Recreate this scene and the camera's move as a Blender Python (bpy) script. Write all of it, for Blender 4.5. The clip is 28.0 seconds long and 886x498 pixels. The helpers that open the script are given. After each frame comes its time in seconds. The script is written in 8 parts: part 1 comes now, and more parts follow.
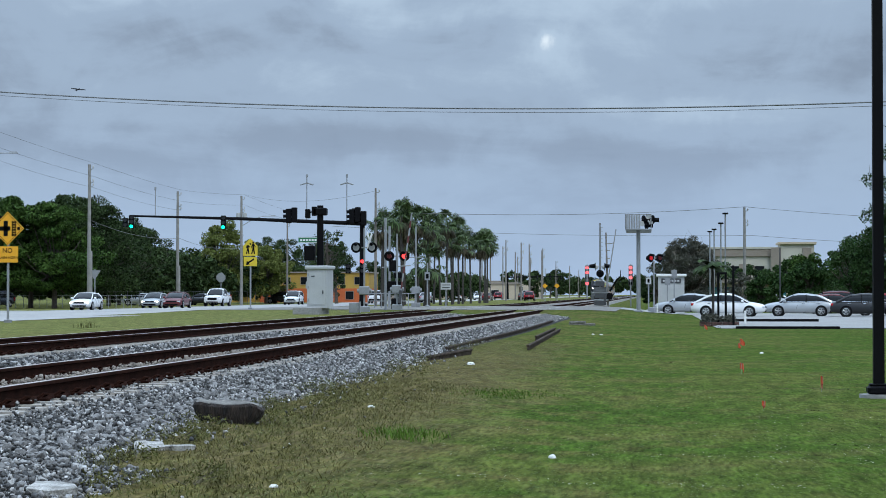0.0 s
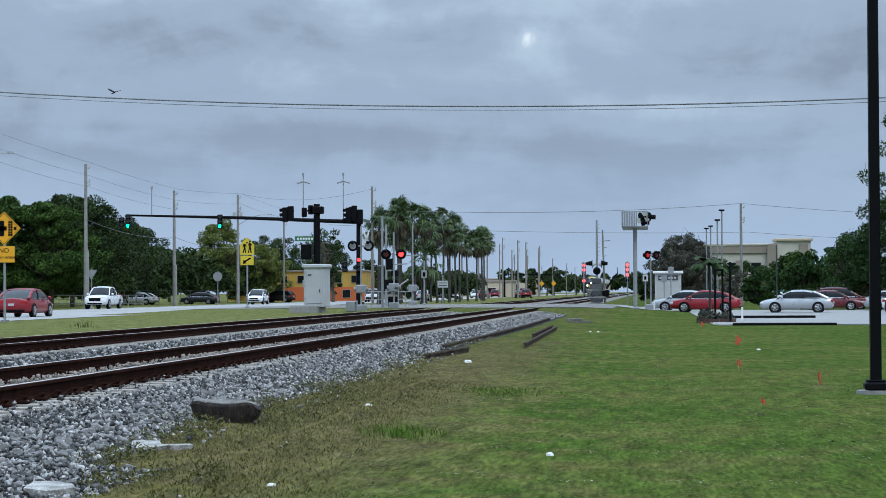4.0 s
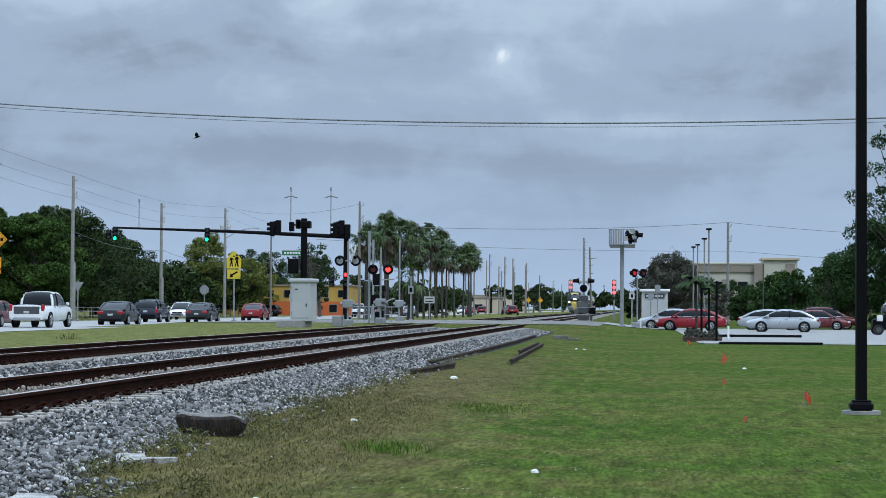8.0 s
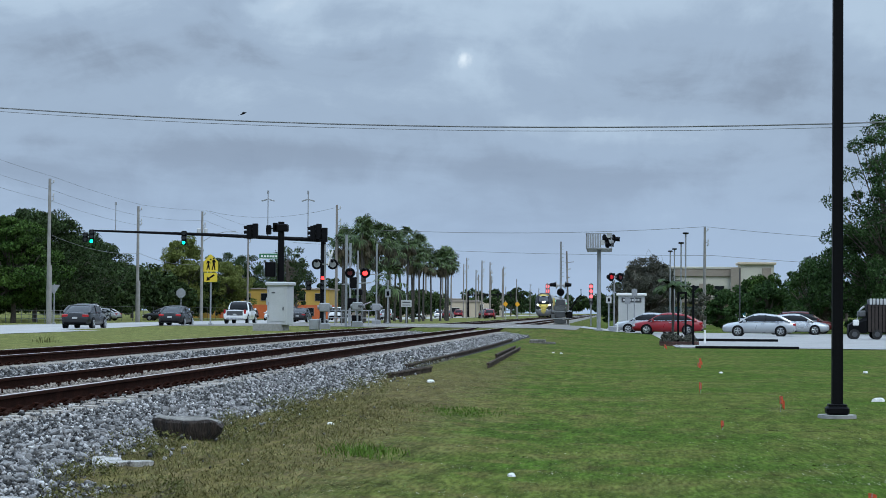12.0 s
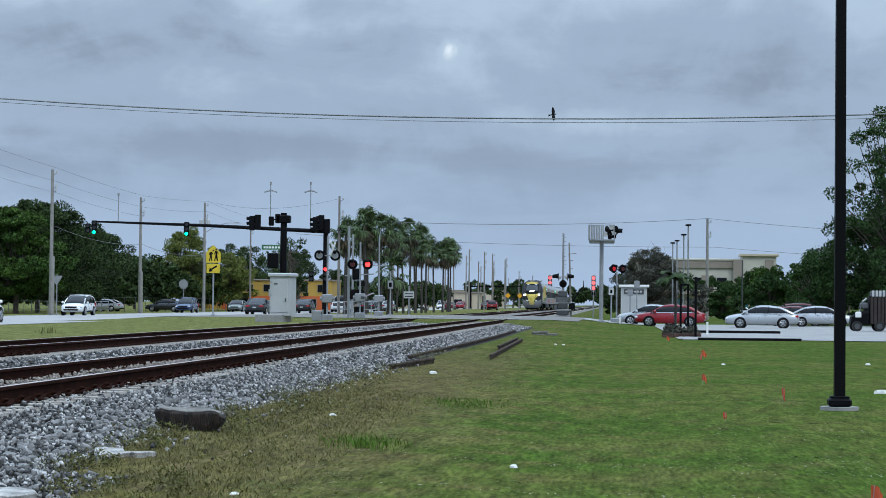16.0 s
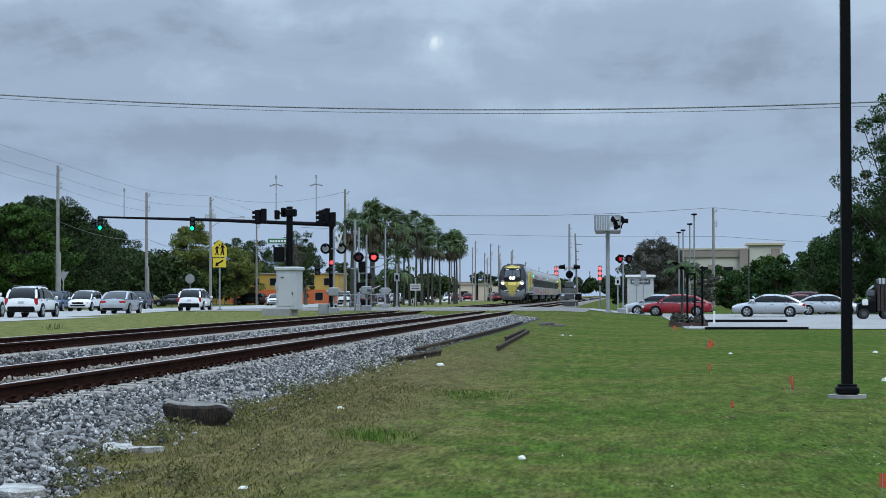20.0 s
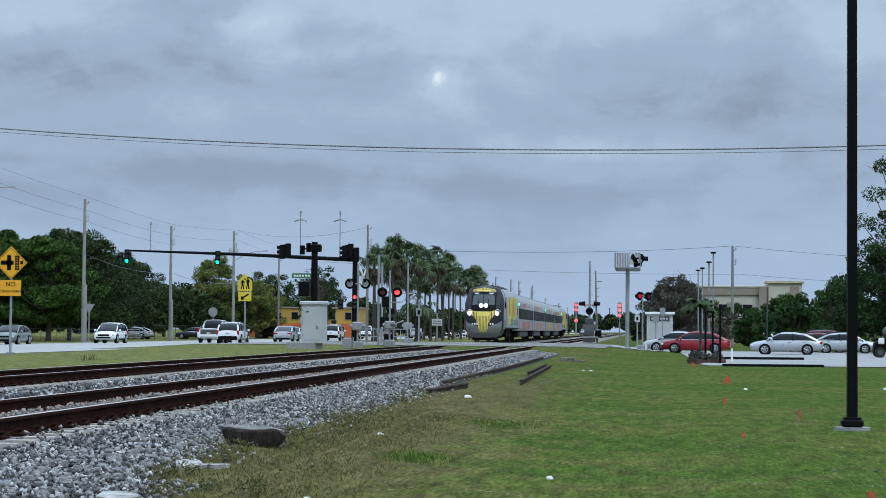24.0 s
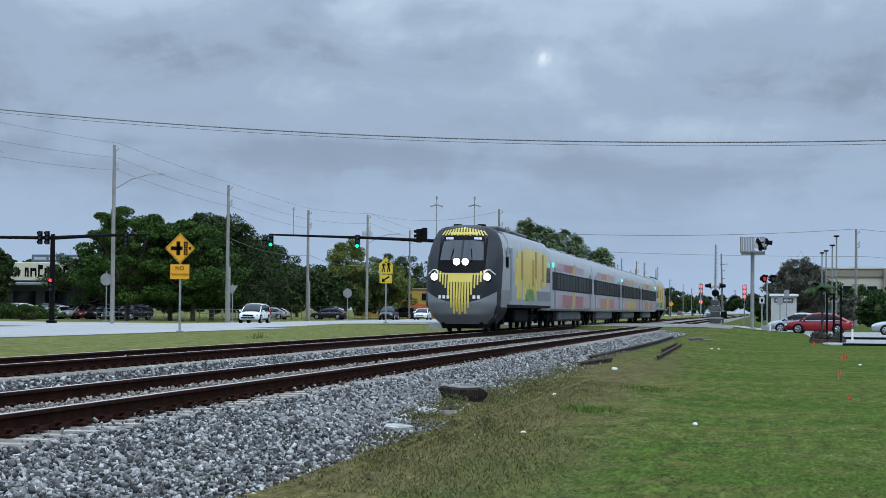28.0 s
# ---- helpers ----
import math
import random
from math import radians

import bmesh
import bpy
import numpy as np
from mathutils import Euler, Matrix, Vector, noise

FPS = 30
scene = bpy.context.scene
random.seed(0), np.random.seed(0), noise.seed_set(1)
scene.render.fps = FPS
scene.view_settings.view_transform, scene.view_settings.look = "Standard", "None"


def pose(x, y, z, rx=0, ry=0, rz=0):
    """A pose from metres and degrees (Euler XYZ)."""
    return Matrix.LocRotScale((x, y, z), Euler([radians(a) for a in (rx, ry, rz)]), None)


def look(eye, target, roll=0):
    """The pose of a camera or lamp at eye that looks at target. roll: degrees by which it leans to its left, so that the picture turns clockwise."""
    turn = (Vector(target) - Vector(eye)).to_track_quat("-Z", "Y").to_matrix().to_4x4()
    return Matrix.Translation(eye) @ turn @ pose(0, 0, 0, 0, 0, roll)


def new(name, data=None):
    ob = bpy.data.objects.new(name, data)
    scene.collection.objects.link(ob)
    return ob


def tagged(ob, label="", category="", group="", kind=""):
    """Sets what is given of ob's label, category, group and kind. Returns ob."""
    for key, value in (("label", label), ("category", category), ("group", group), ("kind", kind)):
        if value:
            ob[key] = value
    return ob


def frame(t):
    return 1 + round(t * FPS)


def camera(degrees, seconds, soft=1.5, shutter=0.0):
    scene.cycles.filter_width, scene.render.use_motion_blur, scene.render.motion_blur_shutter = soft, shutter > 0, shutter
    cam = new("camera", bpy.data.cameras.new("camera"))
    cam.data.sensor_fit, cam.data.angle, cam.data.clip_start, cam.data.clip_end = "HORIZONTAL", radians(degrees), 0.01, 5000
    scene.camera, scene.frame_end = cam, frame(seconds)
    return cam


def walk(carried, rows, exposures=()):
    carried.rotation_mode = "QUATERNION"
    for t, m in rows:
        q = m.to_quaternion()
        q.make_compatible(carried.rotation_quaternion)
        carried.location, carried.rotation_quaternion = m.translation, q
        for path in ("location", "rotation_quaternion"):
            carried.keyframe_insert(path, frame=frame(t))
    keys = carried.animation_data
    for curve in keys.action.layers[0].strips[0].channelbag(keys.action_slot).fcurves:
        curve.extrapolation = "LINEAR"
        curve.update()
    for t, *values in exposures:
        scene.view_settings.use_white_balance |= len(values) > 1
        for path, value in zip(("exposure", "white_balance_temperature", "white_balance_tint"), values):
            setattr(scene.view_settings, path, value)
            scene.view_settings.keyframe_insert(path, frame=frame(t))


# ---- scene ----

# seconds, step along the track, turn, tilt, lean
PATH = [
    (0.0, 0.00, 5.726, 1.256, 0.000),
    (0.5, 0.00, 5.589, 1.215, 0.142),
    (1.0, 0.00, 5.669, 1.184, 0.265),
    (1.5, 0.00, 5.942, 1.193, 0.494),
    (2.0, 0.00, 6.204, 1.083, 0.438),
    (2.5, 0.00, 6.258, 1.230, 0.178),
    (3.0, 0.00, 6.171, 1.354, 0.100),
    (3.5, 0.00, 5.802, 1.344, 0.147),
    (4.0, 0.00, 5.639, 1.201, 0.256),
    (4.5, 0.00, 5.586, 1.379, 0.341),
    (6.5, 0.00, 5.275, 1.279, -0.235),
    (7.0, 0.00, 5.321, 1.068, -0.453),
    (7.5, 0.00, 5.397, 1.345, -0.487),
    (8.0, 0.00, 5.267, 1.640, -0.351),
    (8.5, 0.00, 4.938, 1.661, -0.335),
    (9.0, 0.00, 4.666, 1.605, -0.152),
    (9.5, 0.00, 4.767, 1.573, 0.083),
    (10.0, 0.00, 4.936, 1.555, 0.121),
    (10.5, 0.00, 4.977, 1.673, 0.035),
    (11.0, 0.00, 4.712, 1.704, -0.210),
    (11.5, 0.00, 4.535, 1.753, -0.402),
    (12.0, 0.00, 4.629, 1.746, -0.453),
    (12.5, 0.00, 4.636, 1.633, -0.196),
    (14.5, 0.00, 4.441, 1.529, -0.485),
    (15.0, 0.00, 4.548, 1.750, -0.615),
    (15.5, 0.00, 4.622, 1.457, -0.646),
    (16.0, 0.00, 4.697, 1.507, -0.532),
    (16.5, 0.00, 4.992, 1.672, -0.449),
    (17.0, 0.00, 5.396, 1.570, -0.320),
    (17.5, 0.00, 5.272, 1.247, -0.217),
    (18.0, 0.00, 5.041, 1.412, -0.276),
    (18.5, 0.00, 4.941, 1.504, -0.150),
    (19.0, 0.00, 4.829, 1.700, -0.019),
    (19.5, 0.00, 4.827, 1.640, 0.036),
    (20.0, 0.00, 4.879, 1.284, 0.059),
    (20.5, 0.00, 4.923, 1.251, 0.216),
    (22.5, 0.00, 5.120, 1.540, 0.041),
    (23.0, 0.00, 5.003, 1.483, -0.024),
    (23.5, 0.00, 5.308, 1.643, -0.358),
    (24.0, -2.00, 5.411, 2.258, -0.440),
    (24.5, -4.50, 5.214, 2.112, -0.285),
    (25.0, -0.70, 5.648, 1.818, -0.260),
    (25.5, 0.00, 6.051, 1.700, -0.442),
    (26.0, 0.00, 6.580, 1.214, -0.344),
    (26.5, 0.00, 6.884, 0.807, -0.387),
    (27.0, 0.00, 7.200, 1.169, -0.411),
    (27.5, -5.00, 7.784, 1.522, -0.500),
    (28.0, -8.50, 8.818, 1.697, -0.530)
]
EYE_H = 1.45
cam = camera(24.24, 28.0, soft=0.5)
walk(cam, [(t, pose(0, dy, EYE_H, 90 + tilt, lean, turn)) for t, dy, turn, tilt, lean in PATH], exposures=[(0, -0.02, 6350, 6), (28, -0.02, 6350, 6)])


# ---- sky and sun ----
# thick and thin places in the cover: bearing and height in degrees, their half widths, and how much paler or darker
COVER = [
    (-4.09, 7.05, 0.22, 0.24, 0.13), (-4.0, 6.75, 0.7, 0.45, 0.07), (-3.2, 5.95, 1.2, 0.45, 0.045), (-9.1, 8.4, 0.9, 0.4, 0.10), (-6.9, 7.75, 1.6, 0.25, 0.04),
    (0.9, 6.8, 4.2, 0.85, -0.048), (4.5, 7.4, 2.5, 0.9, -0.005), (-0.9, 5.25, 2.0, 0.28, 0.05), (1.2, 3.95, 3.8, 0.48, -0.07), (5.5, 4.4, 2.0, 0.4, -0.03),
    (-12.4, 7.15, 3.0, 0.6, -0.055), (-6.5, 7.1, 1.0, 0.6, -0.06), (-11.3, 4.3, 2.6, 0.35, -0.045), (-7.0, 5.6, 2.5, 0.4, -0.03), (-15.5, 8.4, 2.0, 0.5, 0.06),
]
# seconds, degrees that the cover has drifted
DRIFT = [(0, -1.25), (12, 0.0), (24, 1.5), (28, 2.0)]


def cover_nodes(nt, way):
    """The colour of the cloud cover in the direction way; returns it with the height of that direction."""
    def mathn(op, a, b=None, c=None):
        n = nt.nodes.new("ShaderNodeMath")
        n.operation = op
        for i, v in enumerate((a, b, c)):
            if v is None:
                continue
            if isinstance(v, (int, float)):
                n.inputs[i].default_value = v
            else:
                nt.links.new(v, n.inputs[i])
        return n.outputs[0]

    sep = nt.nodes.new("ShaderNodeSeparateXYZ")
    nt.links.new(way, sep.inputs[0])
    z = mathn("MAXIMUM", sep.outputs[2], 0.0)
    den = mathn("ADD", z, 0.10)
    com = nt.nodes.new("ShaderNodeCombineXYZ")
    nt.links.new(mathn("DIVIDE", sep.outputs[0], den), com.inputs[0])
    nt.links.new(mathn("DIVIDE", sep.outputs[1], den), com.inputs[1])

    def clouds(scale, detail, rough, dist, seed, src, tall=1.0):
        n = nt.nodes.new("ShaderNodeTexNoise")
        m = nt.nodes.new("ShaderNodeMapping")
        m.inputs["Location"].default_value = (seed, seed * 0.7, seed * 1.3)
        m.inputs["Scale"].default_value = (1.0, 0.75, tall)
        nt.links.new(src, m.inputs[0])
        nt.links.new(m.outputs[0], n.inputs["Vector"])
        n.inputs["Scale"].default_value = scale
        n.inputs["Detail"].default_value = detail
        n.inputs["Roughness"].default_value = rough
        n.inputs["Distortion"].default_value = dist
        return n.outputs[0]

    big = clouds(0.55, 3, 0.5, 0.3, 5.2, com.outputs[0])
    fine = clouds(1.6, 7, 0.6, 0.5, 2.6, com.outputs[0])
    puffs = clouds(9.0, 7, 0.55, 0.7, 3.9, way, 1.7)
    wisps = clouds(26.0, 6, 0.6, 0.9, 8.4, way, 1.4)
    dens = mathn("ADD", mathn("MULTIPLY", mathn("SUBTRACT", big, 0.5), 0.30), mathn("MULTIPLY", mathn("SUBTRACT", fine, 0.5), 0.14))
    dens = mathn("MULTIPLY_ADD", mathn("SUBTRACT", puffs, 0.5), 0.26, dens)
    dens = mathn("MULTIPLY_ADD", mathn("SUBTRACT", wisps, 0.5), 0.10, dens)
    warp1 = mathn("MULTIPLY", mathn("SUBTRACT", clouds(14, 6, 0.6, 0.4, 1.1, way), 0.5), 3.2)
    warp2 = mathn("MULTIPLY", mathn("SUBTRACT", clouds(17, 6, 0.6, 0.4, 7.3, way), 0.5), 1.5)
    az = mathn("ADD", mathn("MULTIPLY", mathn("ARCTAN2", sep.outputs[0], sep.outputs[1]), 57.2958), warp1)
    el = mathn("ADD", mathn("MULTIPLY", mathn("ARCSINE", sep.outputs[2]), 57.2958), warp2)
    for a, e, wa, we, amp in COVER:
        du = mathn("DIVIDE", mathn("SUBTRACT", az, a), wa)
        dv = mathn("DIVIDE", mathn("SUBTRACT", el, e), we)
        r2 = mathn("ADD", mathn("MULTIPLY", du, du), mathn("MULTIPLY", dv, dv))
        dens = mathn("MULTIPLY_ADD", mathn("POWER", 2.718, mathn("MULTIPLY", r2, -0.7)), amp, dens)
    dens = mathn("ADD", dens, 0.505)
    n = nt.nodes.new("ShaderNodeValToRGB")
    n.color_ramp.interpolation = "EASE"
    stops = [(0.32, (0.200, 0.247, 0.335)), (0.42, (0.275, 0.340, 0.452)), (0.50, (0.365, 0.458, 0.603)), (0.58, (0.47, 0.58, 0.73)), (0.74, (0.80, 0.88, 0.98))]
    while len(n.color_ramp.elements) < len(stops):
        n.color_ramp.elements.new(0.5)
    for e, (p, c) in zip(n.color_ramp.elements, stops):
        e.position, e.color = p, (*c, 1)
    nt.links.new(dens, n.inputs[0])
    # an even pale band low over the land
    low = nt.nodes.new("ShaderNodeMapRange")
    low.interpolation_type = "SMOOTHSTEP"
    low.inputs["From Min"].default_value, low.inputs["From Max"].default_value = 0.105, 0.0
    nt.links.new(z, low.inputs["Value"])
    mix = nt.nodes.new("ShaderNodeMix")
    mix.data_type = "RGBA"
    nt.links.new(mathn("MULTIPLY", low.outputs[0], 0.9), mix.inputs[0])
    nt.links.new(n.outputs[0], mix.inputs[6])
    mix.inputs[7].default_value = (0.405, 0.52, 0.72, 1)
    return mix.outputs[2], z


def sky():
    w = bpy.data.worlds.new("sky")
    scene.world = w
    w.use_nodes = True
    nt = w.node_tree
    nt.nodes.clear()
    tc = nt.nodes.new("ShaderNodeTexCoord")
    col, z = cover_nodes(nt, tc.outputs["Generated"])
    # the cover brightens towards the zenith
    rise = nt.nodes.new("ShaderNodeMapRange")
    rise.inputs["From Min"].default_value, rise.inputs["From Max"].default_value = 0.22, 1.0
    rise.inputs["To Min"].default_value, rise.inputs["To Max"].default_value = 1.0, 4.4
    nt.links.new(z, rise.inputs["Value"])
    bg = nt.nodes.new("ShaderNodeBackground")
    nt.links.new(col, bg.inputs[0])
    nt.links.new(rise.outputs[0], bg.inputs[1])
    # the clear sky above the cover
    nish = nt.nodes.new("ShaderNodeTexSky")
    nish.sky_type = "NISHITA"
    nish.sun_disc = False
    nish.sun_elevation, nish.sun_rotation = radians(48), radians(150)
    bg2 = nt.nodes.new("ShaderNodeBackground")
    bg2.inputs[1].default_value = 0.006
    nt.links.new(nish.outputs[0], bg2.inputs[0])
    add = nt.nodes.new("ShaderNodeAddShader")
    nt.links.new(bg.outputs[0], add.inputs[0])
    nt.links.new(bg2.outputs[0], add.inputs[1])
    out = nt.nodes.new("ShaderNodeOutputWorld")
    nt.links.new(add.outputs[0], out.inputs[0])
    sun = new("sun", bpy.data.lights.new("sun", "SUN"))
    sun.data.energy, sun.data.angle, sun.data.color = 1.1, radians(25), (1.0, 0.97, 0.92)
    sun.matrix_basis = look((20, -34, 45), (0, 0, 0))


def cloud_layer():
    """The drifting cover over the far land: a shell of sky far behind everything."""
    m = bpy.data.materials.new("cloud_cover")
    m.use_nodes = True
    nt = m.node_tree
    nt.nodes.clear()
    tc = nt.nodes.new("ShaderNodeTexCoord")
    nrm = nt.nodes.new("ShaderNodeVectorMath")
    nrm.operation = "NORMALIZE"
    nt.links.new(tc.outputs["Object"], nrm.inputs[0])
    col, _ = cover_nodes(nt, nrm.outputs[0])
    em = nt.nodes.new("ShaderNodeEmission")
    nt.links.new(col, em.inputs[0])
    out = nt.nodes.new("ShaderNodeOutputMaterial")
    nt.links.new(em.outputs[0], out.inputs[0])
    R, na, ne = 3400.0, 60, 12
    vs = []
    for j in range(ne + 1):
        e = radians(-0.6 + 24.6 * j / ne)
        for i in range(na + 1):
            a = radians(-55 + 110 * i / na)
            vs.append((R * math.cos(e) * math.sin(a), R * math.cos(e) * math.cos(a), R * math.sin(e)))
    n = na + 1
    me = bpy.data.meshes.new("backdrop")
    me.from_pydata(vs, [], [(j * n + i, (j + 1) * n + i, (j + 1) * n + i + 1, j * n + i + 1) for j in range(ne) for i in range(na)])
    me.materials.append(m)
    me.shade_smooth()
    return tagged(new("backdrop", me), "grey drifting cloud cover over the far land", "sky", kind="structure")


sky()
CLOUDS = cloud_layer()


# ---- materials ----
MATS = {}


def mat(name, col, rough=0.6, metal=0.0, var=0.18, scale=3.0, fine=40.0, bump=0.15, col2=None, bdist=0.01, emit=0.0, spec=0.5, rand=0.0, stretch=(1, 1, 1), island=False):
    """A surface with stains at one scale, grain at another, and fine relief."""
    if name in MATS:
        return MATS[name]
    m = bpy.data.materials.new(name)
    m.use_nodes = True
    nt = m.node_tree
    b = nt.nodes["Principled BSDF"]
    b.inputs["Metallic"].default_value = metal
    b.inputs["Specular IOR Level"].default_value = spec
    c2 = col2 or tuple(min(1, c * (1 - var * 1.6)) for c in col)
    tc = nt.nodes.new("ShaderNodeTexCoord")
    mp = nt.nodes.new("ShaderNodeMapping")
    mp.inputs["Scale"].default_value = stretch
    nt.links.new(tc.outputs["Object"], mp.inputs[0])
    n1 = nt.nodes.new("ShaderNodeTexNoise")
    n1.inputs["Scale"].default_value, n1.inputs["Detail"].default_value = scale, 5
    n2 = nt.nodes.new("ShaderNodeTexNoise")
    n2.inputs["Scale"].default_value, n2.inputs["Detail"].default_value = fine, 3
    for n in (n1, n2):
        nt.links.new(mp.outputs[0], n.inputs["Vector"])
    mr = nt.nodes.new("ShaderNodeMapRange")
    mr.inputs["From Min"].default_value, mr.inputs["From Max"].default_value = 0.35, 0.68
    nt.links.new(n1.outputs[0], mr.inputs["Value"])
    mix = nt.nodes.new("ShaderNodeMix")
    mix.data_type = "RGBA"
    nt.links.new(mr.outputs[0], mix.inputs[0])
    mix.inputs[6].default_value, mix.inputs[7].default_value = (*col, 1), (*c2, 1)
    mul = nt.nodes.new("ShaderNodeMix")
    mul.data_type, mul.blend_type = "RGBA", "MULTIPLY"
    mul.inputs[0].default_value = min(1.0, var * 3)
    nt.links.new(mix.outputs[2], mul.inputs[6])
    g = nt.nodes.new("ShaderNodeMapRange")
    g.inputs["From Min"].default_value, g.inputs["From Max"].default_value = 0.3, 0.7
    g.inputs["To Min"].default_value, g.inputs["To Max"].default_value = 0.6, 1.3
    nt.links.new(n2.outputs[0], g.inputs["Value"])
    nt.links.new(g.outputs[0], mul.inputs[7])
    last = mul.outputs[2]
    if rand:
        hs = nt.nodes.new("ShaderNodeHueSaturation")
        if island:
            oi = nt.nodes.new("ShaderNodeNewGeometry")
            src = oi.outputs["Random Per Island"]
        else:
            oi = nt.nodes.new("ShaderNodeObjectInfo")
            src = oi.outputs["Random"]
        r = nt.nodes.new("ShaderNodeMapRange")
        r.inputs["To Min"].default_value, r.inputs["To Max"].default_value = 1 - rand, 1 + rand
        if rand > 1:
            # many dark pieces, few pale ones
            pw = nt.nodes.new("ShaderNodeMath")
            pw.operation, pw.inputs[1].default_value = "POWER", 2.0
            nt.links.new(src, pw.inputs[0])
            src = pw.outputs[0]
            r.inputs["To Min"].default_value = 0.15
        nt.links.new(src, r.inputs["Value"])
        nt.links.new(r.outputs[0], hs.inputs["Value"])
        nt.links.new(last, hs.inputs["Color"])
        last = hs.outputs[0]
    nt.links.new(last, b.inputs["Base Color"])
    rr = nt.nodes.new("ShaderNodeMapRange")
    rr.inputs["To Min"].default_value, rr.inputs["To Max"].default_value = max(0.02, rough - 0.1), min(1, rough + 0.1)
    nt.links.new(n1.outputs[0], rr.inputs["Value"])
    nt.links.new(rr.outputs[0], b.inputs["Roughness"])
    if bump:
        bp = nt.nodes.new("ShaderNodeBump")
        bp.inputs["Strength"].default_value, bp.inputs["Distance"].default_value = bump, bdist
        nt.links.new(n2.outputs[0], bp.inputs["Height"])
        nt.links.new(bp.outputs[0], b.inputs["Normal"])
    if emit:
        b.inputs["Emission Color"].default_value = (*col, 1)
        b.inputs["Emission Strength"].default_value = emit
    MATS[name] = m
    return m


def paint(name, col, rough=0.28, metal=0.0, coat=0.6):
    """Glossy car or train paint with a little road dust."""
    m = mat(name, col, rough, metal, var=0.05, scale=1.5, fine=90, bump=0.0)
    b = m.node_tree.nodes["Principled BSDF"]
    b.inputs["Coat Weight"].default_value = coat
    b.inputs["Coat Roughness"].default_value = 0.08
    return m


def leaf_mat(name, col, col2, rand=0.45):
    m = mat(name, col, 0.55, 0, var=0.12, scale=0.35, fine=3.0, bump=0, col2=col2, rand=rand, island=True, spec=0.04)
    b = m.node_tree.nodes["Principled BSDF"]
    b.inputs["Subsurface Weight"].default_value = 0.0
    b.inputs["Transmission Weight"].default_value = 0.0
    return m


def ground_mat():
    """Mown grass: bright and dull patches, worn sandy spots, and bare grey grit along the ballast's foot."""
    m = bpy.data.materials.new("grass_ground")
    m.use_nodes = True
    nt = m.node_tree
    b = nt.nodes["Principled BSDF"]
    b.inputs["Roughness"].default_value = 0.95
    b.inputs["Specular IOR Level"].default_value = 0.03
    tc = nt.nodes.new("ShaderNodeTexCoord")

    def noise_of(scale, detail=4, st=(1, 1, 1)):
        mp = nt.nodes.new("ShaderNodeMapping")
        mp.inputs["Scale"].default_value = st
        nt.links.new(tc.outputs["Object"], mp.inputs[0])
        n = nt.nodes.new("ShaderNodeTexNoise")
        n.inputs["Scale"].default_value, n.inputs["Detail"].default_value = scale, detail
        nt.links.new(mp.outputs[0], n.inputs["Vector"])
        return n.outputs[0]

    def rng(src, a, c, lo=0.0, hi=1.0):
        r = nt.nodes.new("ShaderNodeMapRange")
        for k, val in (("From Min", a), ("From Max", c), ("To Min", lo), ("To Max", hi)):
            r.inputs[k].default_value = val
        nt.links.new(src, r.inputs["Value"])
        return r.outputs[0]

    def mixc(fac, a, c, blend="MIX"):
        x = nt.nodes.new("ShaderNodeMix")
        x.data_type, x.blend_type = "RGBA", blend
        for i, val in ((0, fac), (6, a), (7, c)):
            if isinstance(val, tuple):
                x.inputs[i].default_value = (*val, 1)
            elif isinstance(val, float):
                x.inputs[i].default_value = val
            else:
                nt.links.new(val, x.inputs[i])
        return x.outputs[2]

    c = mixc(rng(noise_of(0.22, 5), 0.42, 0.58), (0.048, 0.081, 0.011), (0.079, 0.094, 0.020))
    c = mixc(rng(noise_of(1.7, 4, (1, 0.4, 1)), 0.45, 0.75, 0.0, 0.8), c, (0.048, 0.088, 0.011))
    c = mixc(rng(noise_of(0.9, 6, (1, 0.5, 1)), 0.56, 0.74, 0.0, 0.75), c, (0.108, 0.102, 0.034))
    # brown, trodden patches, more of them towards the ballast
    sep = nt.nodes.new("ShaderNodeSeparateXYZ")
    nt.links.new(tc.outputs["Object"], sep.inputs[0])
    worn = nt.nodes.new("ShaderNodeMath")
    worn.operation = "MULTIPLY"
    nt.links.new(rng(noise_of(1.8, 6, (1, 0.6, 1)), 0.50, 0.64), worn.inputs[0])
    nt.links.new(rng(sep.outputs[0], 2.5, -2.5, 0.28, 0.8), worn.inputs[1])
    c = mixc(worn.outputs[0], c, (0.105, 0.090, 0.030))
    # the thin, dry strip along the ballast
    jag = nt.nodes.new("ShaderNodeMath")
    jag.operation = "MULTIPLY_ADD"
    nt.links.new(noise_of(1.1, 6), jag.inputs[0])
    jag.inputs[1].default_value = 2.6
    nt.links.new(sep.outputs[0], jag.inputs[2])
    strip = rng(jag.outputs[0], 0.1, -1.5)
    strip2 = nt.nodes.new("ShaderNodeMath")
    strip2.operation = "MULTIPLY"
    nt.links.new(strip, strip2.inputs[0])
    near = nt.nodes.new("ShaderNodeMath")
    near.operation = "MULTIPLY"
    nt.links.new(rng(sep.outputs[0], -16.0, -15.4), near.inputs[0])
    nt.links.new(rng(sep.outputs[1], 62.0, 34.0, 0.2, 1.0), near.inputs[1])
    nt.links.new(near.outputs[0], strip2.inputs[1])
    dry = mixc(rng(noise_of(3.2, 6), 0.4, 0.65), (0.092, 0.079, 0.025), (0.124, 0.098, 0.046))
    c = mixc(strip2.outputs[0], c, dry)
